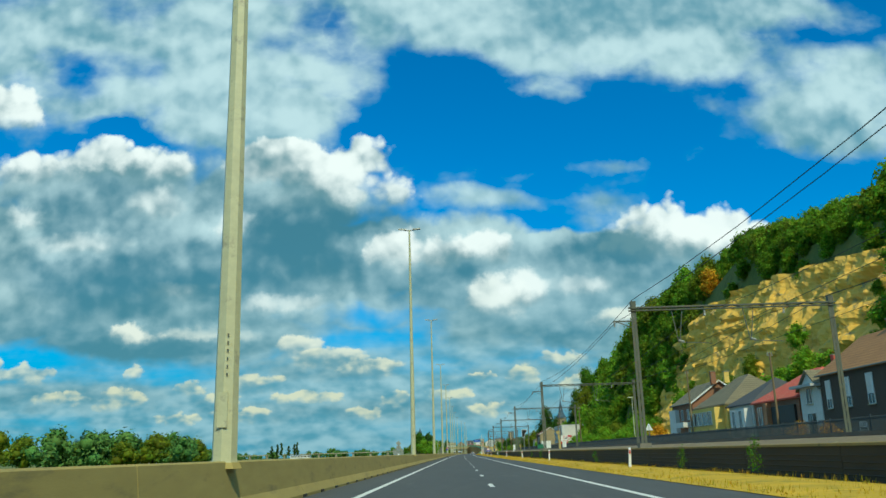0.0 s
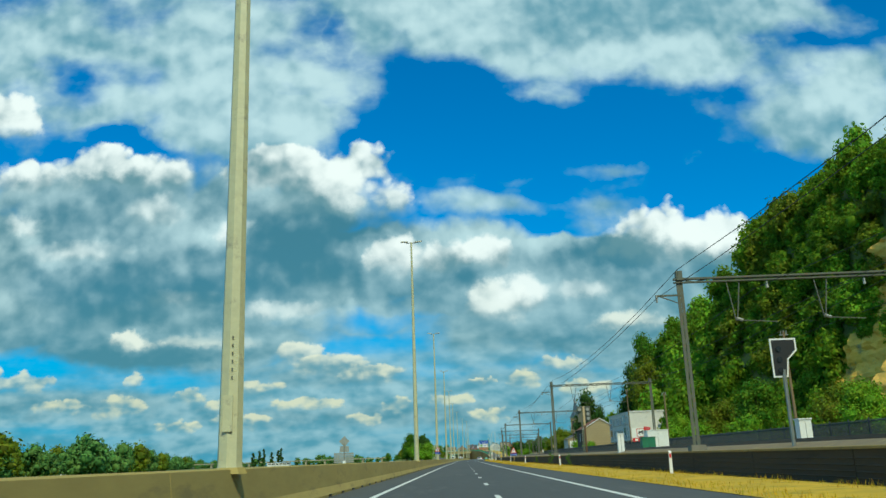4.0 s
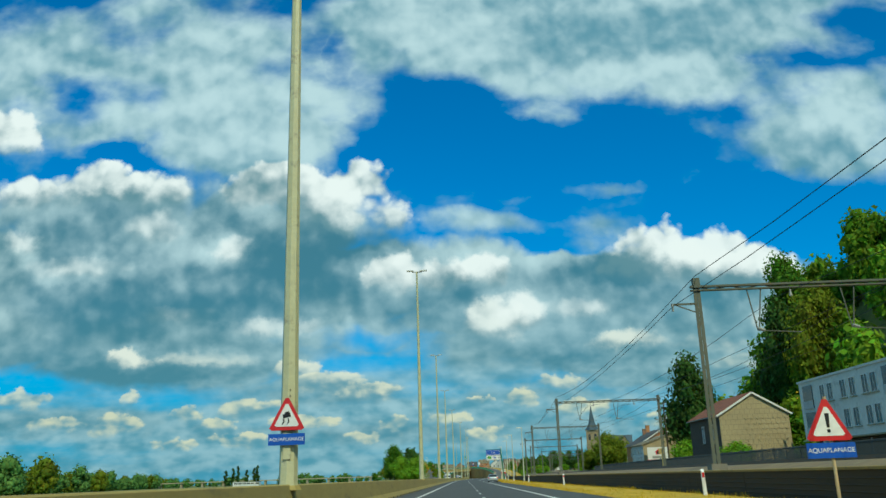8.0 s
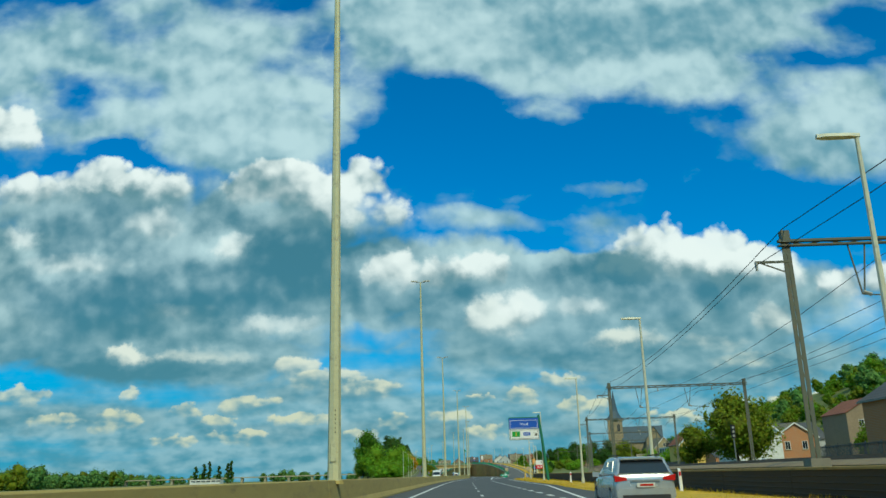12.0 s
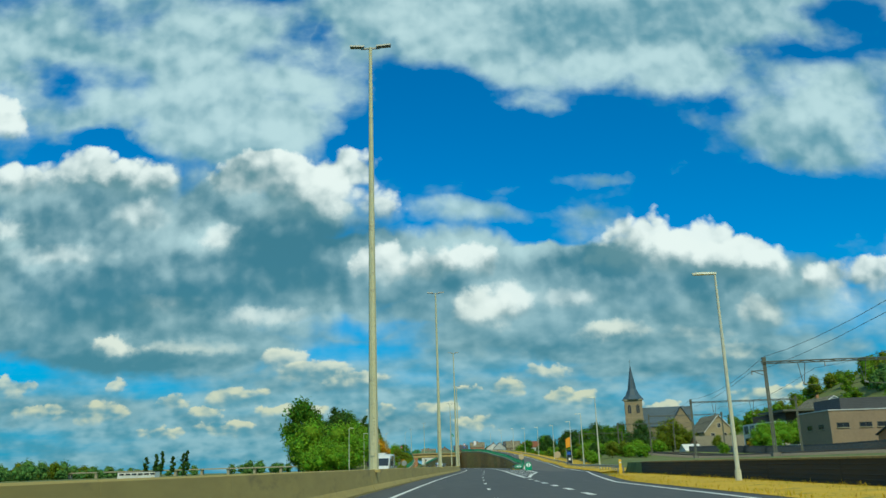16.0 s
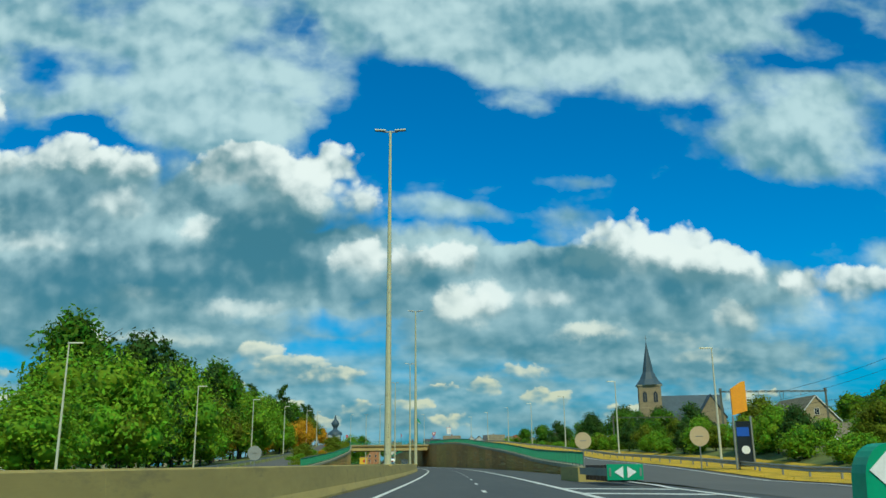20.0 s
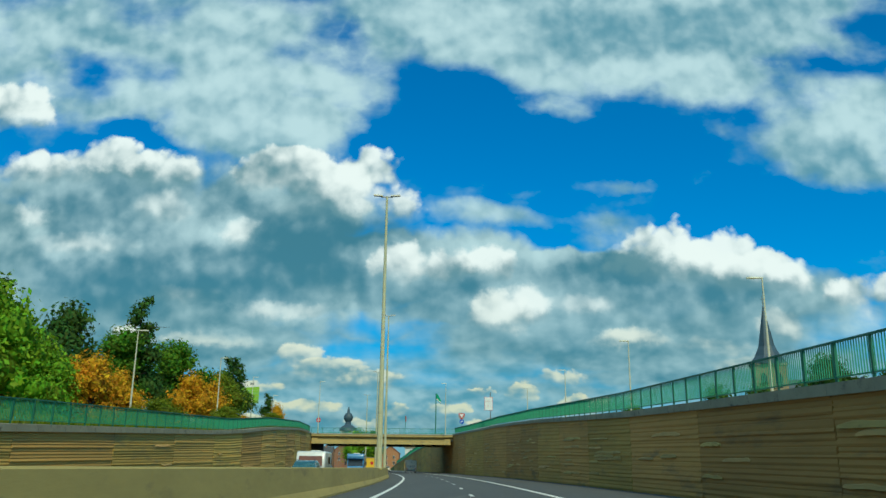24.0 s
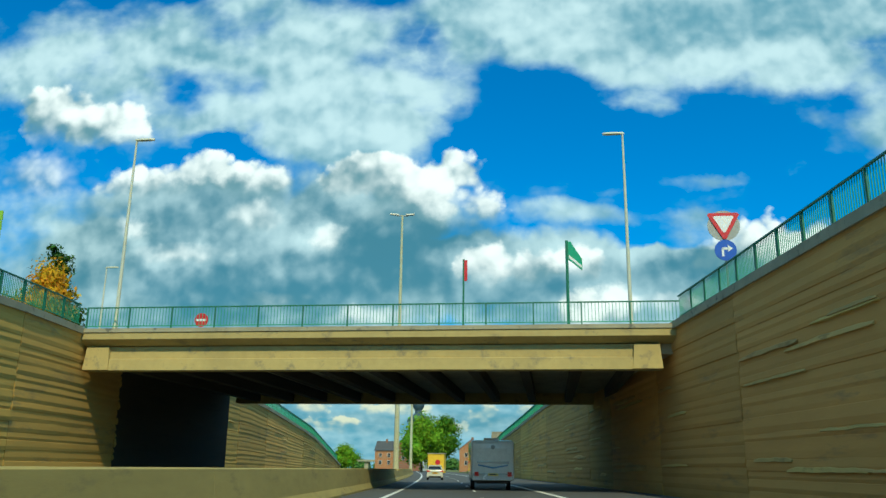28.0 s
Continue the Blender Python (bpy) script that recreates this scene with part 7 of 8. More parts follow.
def house(label, x0, x1, y0, y1, z0, eave, ridge, axis, wall, roof, west=(), south=(), chimneys=(), m=None, shutters=False, trim=True, category="house", name="house", group="houses"):
    """A house whose walls face -x (west) and -y (south); windows are (along, height, width, tall)."""
    b = thing(name, m or Matrix(), label, category, group)
    if axis == "y":
        mx = (x0 + x1) / 2
        part("shell", Shape().prism([(x0, z0), (x1, z0), (x1, eave), (mx, ridge), (x0, eave)], 1, y0, y1), wall, b)
    elif axis == "x":
        my = (y0 + y1) / 2
        part("shell", Shape().prism([(y0, z0), (y1, z0), (y1, eave), (my, ridge), (y0, eave)], 0, x0, x1), wall, b)
    else:
        part("shell", Shape().box(((x0 + x1) / 2, (y0 + y1) / 2, (z0 + eave) / 2), (x1 - x0, y1 - y0, eave - z0)), wall, b)
    if axis in "xy":
        part("roof", gable_roof(x0, x1, y0, y1, eave, ridge, axis), roof, b)
        if trim and axis == "y":
            mx, k = (x0 + x1) / 2, (ridge - eave) / ((x1 - x0) / 2)
            for e in (-1, 1):
                xe = x0 - 0.38 if e < 0 else x1 + 0.38
                part("bargeboard", Shape().bar((xe, y0 - 0.42, eave - 0.38 * k + 0.05), (mx, y0 - 0.42, ridge + 0.06), 0.10, 0.26), FRAME, b)
        if trim:
            part("gutter", Shape().bar((x0 - 0.42, y0 - 0.3, eave - 0.12), (x0 - 0.42, y1 + 0.3, eave - 0.12), 0.14, 0.12), GALV, b) if axis == "y" else part("gutter", Shape().bar((x0 - 0.3, y0 - 0.42, eave - 0.12), (x1 + 0.3, y0 - 0.42, eave - 0.12), 0.14, 0.12), GALV, b)
    elif axis == "hip":
        o, r = 0.45, min(x1 - x0, y1 - y0) / 2
        mx = (x0 + x1) / 2
        base = [(x0 - o, y0 - o, eave - 0.1), (x1 + o, y0 - o, eave - 0.1), (x1 + o, y1 + o, eave - 0.1), (x0 - o, y1 + o, eave - 0.1)]
        part("roof", Shape().add(base + [(p[0], p[1], p[2] + 0.2) for p in base] + [(mx, y0 + r, ridge), (mx, y1 - r, ridge)], [(0, 3, 2, 1), (0, 1, 5, 4), (1, 2, 6, 5), (2, 3, 7, 6), (3, 0, 4, 7), (4, 5, 8), (5, 6, 9, 8), (6, 7, 9), (7, 4, 8, 9)]), roof, b)
    else:
        part("roof", Shape().box(((x0 + x1) / 2, (y0 + y1) / 2, eave + 0.12), (x1 - x0 + 0.3, y1 - y0 + 0.3, 0.24)), roof, b)
    for a, z, w, h in west:
        add_window(b, "w", (x0 - 0.004, a, z), w, h, shutters)
    for a, z, w, h in south:
        add_window(b, "s", (a, y0 - 0.004, z), w, h, shutters)
    for x, y, h, mat_ in chimneys:
        ch = part("chimney", Shape().box((x, y, ridge - 0.6 + h / 2), (0.85, 0.85, h)), mat_, b)
        part("chimney_cap", Shape().box((x, y, ridge - 0.6 + h + 0.06), (1.0, 1.0, 0.12)), CONCRETE_GREY, ch)
    return b


G = 1.2
# row below the cliff
b = house("brown-fronted house with a white bay and red gable under white bargeboards", 41, 51, 148, 162, G, 8.6, 12.2, "y", W_BRICK, R_BROWN, west=[(151, 6.6, 1.3, 1.8), (155, 6.6, 1.3, 1.8), (159.5, 6.8, 1.6, 1.9), (151, 3.2, 1.3, 1.9)], chimneys=[(45.0, 147.6, 2.2, W_BRICK)])
part("white_bay", Shape().box((40.7, 159.5, 4.6), (0.9, 4.4, 6.2)), W_WHITE, b)
part("balcony", Shape().box((40.3, 152.5, 4.8), (1.3, 5, 0.9)), W_WHITE, b)
b = house("yellow rendered house with a broad grey hipped roof", 41, 53, 129, 146, G, 7.2, 12.2, "hip", W_YELLOW, R_BROWN, west=[(131.5, 5.2, 1.2, 1.9)], south=[(43.2, 5.4, 1.1, 2.0)], chimneys=[(46.5, 145.0, 1.9, W_YELLOW)])
part("bay", Shape().prism([(130.5, 3.2), (144.8, 3.2), (144.8, 6.9), (130.5, 6.9)], 0, 39.5, 41.05), W_YELLOW, b)
for k in range(5):
    add_window(b, "w", (39.48, 133.2 + k * 2.55, 5.3), 2.1, 2.0)
part("garage_front", Shape().box((40.8, 137, 2.1), (0.5, 13, 1.8)), GLASS, b)
b = house("white rendered house with broad bay windows under a slate roof", 41, 52, 117.5, 128, G, 6.6, 10.6, "hip", W_WHITE, R_SLATE, west=[(127, 4.6, 1.0, 2.6)])
part("bay", Shape().prism([(40.0, 118.6), (41.05, 117.9), (41.05, 125.4), (40.0, 124.7)], 2, 2.4, 6.0), W_WHITE, b)
add_window(b, "w", (39.98, 120.1, 4.5), 1.3, 2.6)
add_window(b, "w", (39.98, 123.1, 4.5), 1.3, 2.6)
part("bay_pier", Shape().box((40.3, 118.2, 4.4), (1.0, 0.5, 3.4)), FRAME, b)
b = house("low brick house with a mottled red hipped roof and deep porch", 41, 53, 101.5, 117, G, 6.5, 10.6, "hip", W_BRICK, R_RED, west=[(115.0, 4.4, 1.5, 3.0)], chimneys=[(47, 103.5, 1.6, R_RED)])
# black slab paints the shade inside the porch onto the front
part("porch", Shape().box((40.95, 106.3, 3.9), (0.5, 7.6, 3.6)), BLACK, b)
part("porch_pier", Shape().box((40.7, 111.2, 3.8), (0.9, 1.1, 5.0)), W_ORANGE, b)
part("planter", Shape().box((40.5, 106.2, 2.6), (0.9, 7.0, 0.8)), W_ORANGE, b)
b = house("narrow white house with a grey flat-topped bay", 41, 50, 95.2, 101, G, 7.2, 9.2, "x", W_WHITE, R_BROWN, west=[(98.3, 6.4, 1.5, 1.8), (98.2, 3.2, 2.4, 2.4)])
part("flat_canopy", Shape().box((40.5, 98, 7.5), (1.4, 6.2, 0.3)), W_GREY, b)
b = house("dark brick house with tall white blinds under an orange tiled roof", 41, 52, 74, 95, G, 8.5, 12.6, "y", W_DARK, R_ORANGE, west=[(78, 6.2, 1.3, 3.0), (83.5, 6.2, 1.3, 3.0), (88.5, 6.2, 1.3, 3.0), (93, 6.2, 1.2, 3.0), (80, 2.6, 1.6, 0.8), (86, 2.6, 1.6, 0.8)], chimneys=[(46.5, 88, 1.7, W_ORANGE)], shutters=True)
house("white gabled house beside the dark brick one", 42, 52, 55, 73.5, G, 8.0, 11.6, "y", W_WHITE, R_SLATE, west=[(60, 5.8, 1.3, 1.8), (68, 5.8, 1.3, 1.8)])
house("brown-roofed shed behind the street", 47, 56, 168, 178, 1.0, 5.2, 8.0, "y", W_TAN, R_RUST, west=[(172, 3.4, 1.2, 1.2)], category="shed", name="shed", group="")

# white block of flats and the poster before it
b = house("white flat-roofed block of flats with dark windows and recessed balconies", 41.5, 54.0, 345, 373, 4.0, 10.7, 10.7, "flat", W_WHITE, W_WHITE, name="apartment_block", category="apartment block", group="")
# dark brick gives the parking level under the overhang its shade
part("ground_floor", Shape().box((48.0, 359, 2.6), (10.6, 26.5, 2.8)), W_DARK, b)
part("floor_slab", Shape().box((47.7, 359, 3.93), (12.9, 28.5, 0.14)), CONCRETE_GREY, b)
for zc in (9.0, 5.9):
    for y in (366.6, 364.6, 361.4, 359.2, 356.4, 354.6):
        add_window(b, "w", (41.49, y, zc), 1.25, 1.9)
    add_window(b, "w", (41.49, 347.6, zc), 1.3, 2.1)
    for y in (370.6, 351.4):
        # dark slab on the face stands in for the shaded balcony recess
        part("balcony_recess", Shape().box((41.47, y, zc - 0.1), (0.12, 2.6, 2.7)), GLASS, b)
        part("balcony_rail", Shape().box((41.36, y, zc - 1.0), (0.08, 2.6, 0.95)), W_GREY, b)
part("parapet", Shape().box((47.7, 345.2, 10.98), (12.7, 0.35, 0.2)), W_GREY, b)
for e in (-1, 1):
    part("stair_pier", Shape().box((41.7, 359 + e * 9, 2.6), (0.5, 0.5, 2.7)), W_WHITE, b)
s = thing("billboard", pose(41.3, 332.0, 1.1), "white poster board with red shield, red and blue bands", "billboard", "billboards")
part("board", Shape().box((0, 0, 3.4), (4.0, 0.12, 4.1)), WHITE, s)
part("red_frame", Shape().box((0, -0.07, 4.3), (1.9, 0.03, 1.9)), RED, s)
part("white_shield", Shape().box((0, -0.09, 4.3), (1.65, 0.03, 1.65)), WHITE, s)
part("black_emblem", Shape().prism([(-0.55, 3.95), (-0.35, 3.95), (-0.3, 4.25), (0.2, 4.25), (0.25, 3.95), (0.42, 3.95), (0.45, 4.45), (0.62, 4.75), (0.35, 4.9), (0.1, 4.6), (-0.5, 4.65)], 1, -0.125, -0.108), BLACK, s)
part("red_band", Shape().box((0, -0.07, 2.75), (4.0, 0.03, 0.85)), RED, s)
letters("Visé", 0.68, WHITE, s, on_face(0.55, -0.09, 2.75))
part("white_bar", Shape().box((-1.1, -0.09, 2.75), (0.7, 0.02, 0.45)), WHITE, s)
part("blue_band", Shape().box((0.45, -0.07, 1.85), (2.9, 0.03, 0.8)), BLUE, s)
letters("DALHEM", 0.52, WHITE, s, on_face(0.45, -0.09, 1.85))
part("green_mark", Shape().disc((-1.5, -0.08, 1.85), 0.35, "y", 8, 0.03), SIGN_GREEN, s)
part("red_flash", Shape().box((1.5, -0.09, 5.15), (1.5, 0.04, 0.85), Matrix.Rotation(radians(10), 3, "Y")), RED, s)
letters("7/7", 0.6, WHITE, s, on_face(1.5, -0.12, 5.15))
for x in (-1.7, 1.7):
    part("post", Shape().box((x, 0.12, 1.8), (0.16, 0.16, 3.6)), GALV, s)

# brick house with the patterned gable
b = house("brick house with a beige diamond-patterned gable and rust-red roof", 36.6, 46.5, 390, 405, G, 8.4, 11.3, "y", W_DARK, R_RUST, west=[(393, 6.0, 1.0, 2.4), (398, 6.0, 1.0, 2.4), (394, 2.6, 1.0, 2.2)])
part("gable_face", Shape().prism([(36.65, G), (46.45, G), (46.45, 8.35), (41.55, 11.2), (36.65, 8.35)], 1, 389.85, 389.99), W_BEIGE, b)
for i in range(8):
    for j in range(7):
        x, z = 40.4 + i * 0.8 + (j % 2) * 0.4, 3.4 + j * 0.75
        if z < 8.2 and x < 46.1:
            part("raised_diamond", Shape().prism([(x - 0.30, z), (x, z - 0.30), (x + 0.30, z), (x, z + 0.30)], 1, 389.79, 389.85), W_BEIGE, b)

# barn with the agency poster
b = house("long white-fronted barn with a beige gable and brown roof", 40.0, 53.0, 456.5, 468.5, G, 6.6, 8.8, "y", W_WHITE, R_BROWN, west=[(458.5, 5.5, 0.8, 1.1), (461.5, 5.5, 0.8, 1.1), (464.5, 5.5, 0.8, 1.1), (467.2, 5.5, 0.8, 1.1), (458.5, 3.3, 0.8, 1.9), (461.5, 3.3, 0.8, 1.9), (464.5, 3.3, 0.8, 1.9), (467.2, 3.3, 0.8, 1.9)], trim=False, category="barn", name="barn", group="")
part("gable_face", Shape().prism([(40.05, G), (52.95, G), (52.95, 6.55), (46.5, 8.75), (40.05, 6.55)], 1, 456.36, 456.49), W_BEIGE, b)
add_window(b, "s", (47.5, 456.35, 4.2), 0.9, 1.2)
s = thing("billboard", pose(42.8, 454.8, 0.6), "white poster board with a red house emblem and red band", "billboard", "billboards")
part("board", Shape().box((0, 0, 3.7), (4.6, 0.12, 3.5)), WHITE, s)
part("roof_emblem", Shape().prism([(-0.7, 4.4), (0.0, 5.0), (0.7, 4.4), (0.5, 4.4), (0.5, 3.9), (-0.5, 3.9), (-0.5, 4.4)], 1, -0.08, -0.061), RED, s)
part("dark_emblem", Shape().prism([(-0.32, 4.35), (0.0, 4.68), (0.32, 4.35), (0.32, 4.05), (-0.32, 4.05)], 1, -0.10, -0.081), BLACK, s)
part("name_bar", Shape().box((0, -0.07, 3.35), (2.6, 0.02, 0.55)), SIGN_BACK, s)
part("red_band", Shape().box((0, -0.07, 2.45), (4.5, 0.02, 0.85)), RED, s)
part("number_bar", Shape().box((0, -0.085, 2.5), (3.4, 0.02, 0.32)), WHITE, s)
for x in (-2.0, 2.0):
    part("post", Shape().box((x, 0.12, 1.0), (0.16, 0.16, 2.2)), GALV, s)
house("orange brick house with tall chimneys beside the barn", 43.5, 55, 476, 492, G, 7.4, 10.8, "y", W_ORANGE, R_SLATE, west=[(480, 5.6, 1.0, 1.8), (486, 5.6, 1.0, 1.8)], chimneys=[(46, 477, 1.6, W_ORANGE), (48, 490, 1.4, W_BRICK)])
house("dark low shed with a sloping roof beside the barn", 50, 62, 440, 452, 1.0, 2.6, 4.6, "y", W_DARK, R_SLATE, trim=False, category="shed", name="shed", group="")
house("tan gabled house behind the barn", 60, 72, 462, 476, 1.2, 8.4, 11.6, "y", W_TAN, R_BROWN, trim=False)
house("white and brick gabled house at the far end of the street", 62, 72, 590, 604, 1.2, 8.0, 12.0, "y", W_WHITE, R_SLATE, south=[(65, 6.5, 1.2, 1.8), (69, 6.5, 1.2, 1.8), (67, 9.4, 1.0, 1.2)])
house("orange brick house at the far end of the street", 74, 84, 600, 612, 1.2, 7.4, 10.6, "y", W_ORANGE, R_BROWN, south=[(77, 5.6, 1.2, 1.8), (81, 5.6, 1.2, 1.8)])
house("yellow rendered house at the far end of the street", 56, 62, 615, 626, 1.2, 7.0, 10.0, "y", W_YELLOW, R_RUST, south=[(58, 5.4, 1.0, 1.6), (60.4, 5.4, 1.0, 1.6)])
house("tall brick terrace on rising ground behind the street", 110, 124, 640, 656, 3.0, 15.0, 19.0, "y", W_TAN, R_RUST, south=[(114, 12, 1.4, 2.0), (119, 12, 1.4, 2.0), (114, 8, 1.4, 2.0), (119, 8, 1.4, 2.0)], trim=False)

# houses by the railway bend
b = house("modern dark flat-roofed house with white balconies and glass", 92, 116, 752, 776, 2.0, 12.0, 12.0, "flat", W_DARK, R_SLATE)
part("white_wing", Shape().box((90.5, 764, 6.4), (3.2, 24.4, 7.4)), W_WHITE, b)
for zc in (8.6, 5.2):
    for k in range(5):
        add_window(b, "w", (88.88, 755 + k * 4.6, zc), 3.2, 2.1, frame=GANTRY)
    part("balcony", Shape().box((96, 750.6, zc - 1.4), (9, 2.6, 0.3)), W_WHITE, b)
    part("balcony_glass", Shape().box((96, 749.4, zc - 0.8), (9, 0.06, 1.0)), GLASS, b)
    add_window(b, "s", (94.5, 751.99, zc), 3.0, 2.2, frame=GANTRY)
    add_window(b, "s", (100, 751.99, zc), 3.0, 2.2, frame=GANTRY)
part("roof_canopy", Shape().box((98, 757, 12.6), (16, 18, 0.5)), GANTRY, b)
b = house("tan clad modern block with slot windows", 77, 93, 694, 708, 1.6, 9.4, 9.4, "flat", W_TAN, W_GREY)
part("upper_box", Shape().box((86, 701, 10.6), (12.0, 12, 2.6)), R_SLATE, b)
for x in (79.5, 84.0, 87.5):
    add_window(b, "s", (x, 693.99, 6.6), 2.4, 0.9, frame=GANTRY)
for k in range(2):
    add_window(b, "w", (76.99, 698 + k * 5.4, 6.4), 2.2, 0.9, frame=GANTRY)
house("orange brick warehouse with a long dark sloping roof", 90, 109, 822, 838, 1.8, 4.6, 8.6, "x", W_ORANGE, R_BROWN, trim=False, category="warehouse", name="warehouse", group="")
b = house("old stone house with a half-hipped gable and grey roof", 112.5, 125.5, 890, 914, 3.0, 12.0, 19.0, "y", W_BEIGE, R_BROWN, south=[(116, 10.4, 1.6, 2.2), (121.2, 10.4, 1.6, 2.2), (119, 14.6, 1.4, 1.8)], west=[(903, 9.8, 1.6, 2.0), (909, 9.8, 1.6, 2.0), (915, 9.8, 1.6, 2.0)])
house("bright white gabled shed beside the orange warehouse", 83.5, 88.8, 818, 826, 1.8, 3.8, 5.8, "x", W_WHITE, W_WHITE, trim=False, category="shed", name="shed", group="")
house("grey-roofed house on the slope", 118, 138, 800, 820, 3.0, 12.5, 19.5, "y", W_GREY, R_BROWN, chimneys=[(128, 812, 1.8, W_ORANGE)], west=[(805, 9.5, 1.6, 2.0), (811, 9.5, 1.6, 2.0)])
house("pale house with a grey roof on the slope", 100, 118, 672, 692, 2.5, 9.0, 14.5, "x", W_GREY, R_SLATE, west=[(677, 7.0, 1.4, 1.8), (686, 7.0, 1.4, 1.8)])
house("white stepped house above the railway", 92, 106, 655, 668, 2.2, 8.5, 11.5, "x", W_WHITE, R_RUST, west=[(658, 6.6, 1.4, 1.8), (664, 6.6, 1.4, 1.8)])
house("orange brick shed beside the railway", 83, 93, 676, 688, 1.8, 4.4, 6.4, "x", W_ORANGE, R_SLATE, trim=False, category="shed", name="shed", group="")
b = house("long brick apartment block on the wooded ridge", 262, 300, 880, 894, 40, 58, 58, "flat", W_BRICK, R_SLATE, trim=False, name="apartment_block", category="apartment block", group="")
for k in range(8):
    add_window(b, "s", (265.5 + k * 4.5, 879.98, 54), 2.0, 2.2)
house("low tan building beside the ramp", 96, 112, 1000, 1016, 3.0, 12.0, 12.0, "flat", W_TAN, R_SLATE, trim=False, south=[(100, 9, 2, 2), (105, 9, 2, 2)])

# ---------- church ----------
CX, CY = 134.5, 1118.0
c = thing("church", pose(CX, CY, 4.0, 0, 0, -12), "limestone church with a slate spire and long grey nave roof", "church")
TW, TH = 6.2, 38.0
part("tower", Shape().loft([[(sx * TW * k, sy * TW * k, z) for sx, sy in ((-1, -1), (1, -1), (1, 1), (-1, 1))] for k, z in ((1.08, 0), (1.05, 12), (1.0, 12.4), (1.0, 26), (0.97, 26.4), (0.97, TH))]), W_STONE, c)
part("cornice", Shape().box((0, 0, TH + 0.2), (TW * 2.08, TW * 2.08, 0.7)), CONCRETE_GREY, c)
o, q = TW * 1.16, TW * 0.52
ring = lambda r, z: [(r * math.cos(a), r * math.sin(a), z) for a in [math.pi / 8 + k * math.pi / 4 for k in range(8)]]
part("spire", Shape().loft([ring(o * 1.12, TH + 0.5), ring(o * 0.72, TH + 4.0), ring(q, TH + 8.0), ring(0.12, TH + 25.0)]), LEAD, c)
part("cross", Shape().bar((0, 0, TH + 24.8), (0, 0, TH + 29.0), 0.18).bar((-0.9, 0, TH + 27.4), (0.9, 0, TH + 27.4), 0.16), GANTRY, c)
for side in ("s", "w"):
    for x in (-2.9, 2.9):
        for z in (TH - 6.0, TH - 13.5):
            base = (x, -TW * 0.975, z) if side == "s" else (-TW * 0.975, x, z)
            pts = [(-1.1, -3.0), (1.1, -3.0), (1.1, 1.6), (0.55, 2.6), (0, 2.9), (-0.55, 2.6), (-1.1, 1.6)] if z > TH - 10 else [(-0.5, -1.6), (0.5, -1.6), (0.5, 1.0), (0, 1.5), (-0.5, 1.0)]
            if side == "s":
                w = part("louvre_window", Shape().prism([(a + base[0], b2 + z) for a, b2 in pts], 1, base[1] - 0.10, base[1] + 0.05), GLASS, c)
                part("mullion", Shape().box((base[0], base[1] - 0.14, z - 0.2), (0.22, 0.12, 4.4 if z > TH - 10 else 2.4)), W_STONE, w)
            else:
                w = part("louvre_window", Shape().prism([(a + base[1], b2 + z) for a, b2 in pts], 0, base[0] - 0.10, base[0] + 0.05), GLASS, c)
                part("mullion", Shape().box((base[0] - 0.14, base[1], z - 0.2), (0.12, 0.22, 4.4 if z > TH - 10 else 2.4)), W_STONE, w)
nave = [(-8, 0), (8, 0), (8, 20), (0, 32), (-8, 20)]
part("nave", Shape().prism(nave, 0, 5, 38), W_STONE, c)
part("nave_roof", Shape().prism([(-8.8, 18.9), (0, 32.0), (8.8, 18.9), (8.8, 19.4), (0, 32.7), (-8.8, 19.4)], 0, 5, 38.5), LEAD, c)
part("transept", Shape().prism([(24, 0), (38, 0), (38, 20), (31, 31), (24, 20)], 1, -15, 15), W_STONE, c)
part("transept_roof", Shape().prism([(23.2, 19.2), (31, 31.4), (38.8, 19.2), (38.8, 19.8), (31, 32.2), (23.2, 19.8)], 1, -15.5, 15.5), LEAD, c)
part("aisle", Shape().box((14, -10.5, 4.5), (19, 5.5, 9)), W_STONE, c)
part("aisle_roof", Shape().prism([(-13.8, 8.6), (-7.9, 12.0), (-7.9, 12.5), (-13.8, 9.1)], 0, 4.5, 24), R_SLATE, c)
for k in range(5):
    w = part("nave_window", Shape().prism([(7 + k * 3.5 - 0.8, 10.6), (7 + k * 3.5 + 0.8, 10.6), (7 + k * 3.5 + 0.8, 13.2), (7 + k * 3.5, 14.2), (7 + k * 3.5 - 0.8, 13.2)], 1, -8.12, -8.0), GLASS, c)
    part("buttress", Shape().box((5.2 + k * 3.5, -13.6, 3.6), (0.9, 1.0, 7.2), taper=0.85), W_STONE, c)
part("rose_window", Shape().disc((31, -15.1, 15.5), 1.9, "y", 16, 0.2), GLASS, c)

# onion-domed tower beyond the bridge
c = thing("church", pose(-66, 1362, 0), "distant church with a dark onion-domed turret", "church")
part("tower", Shape().box((0, 0, 12), (9, 9, 26)), W_GREY, c)
prof = [(6.2, 25), (5.6, 27), (2.0, 29.5), (1.8, 31), (3.1, 33), (3.3, 34.6), (2.4, 36.4), (1.0, 37.6), (0.9, 39), (0.2, 41.5)]
part("onion_dome", Shape().loft([[(r * math.cos(a), r * math.sin(a), z) for a in [k * math.tau / 12 for k in range(12)]] for r, z in prof]), LEAD, c, smooth=True)

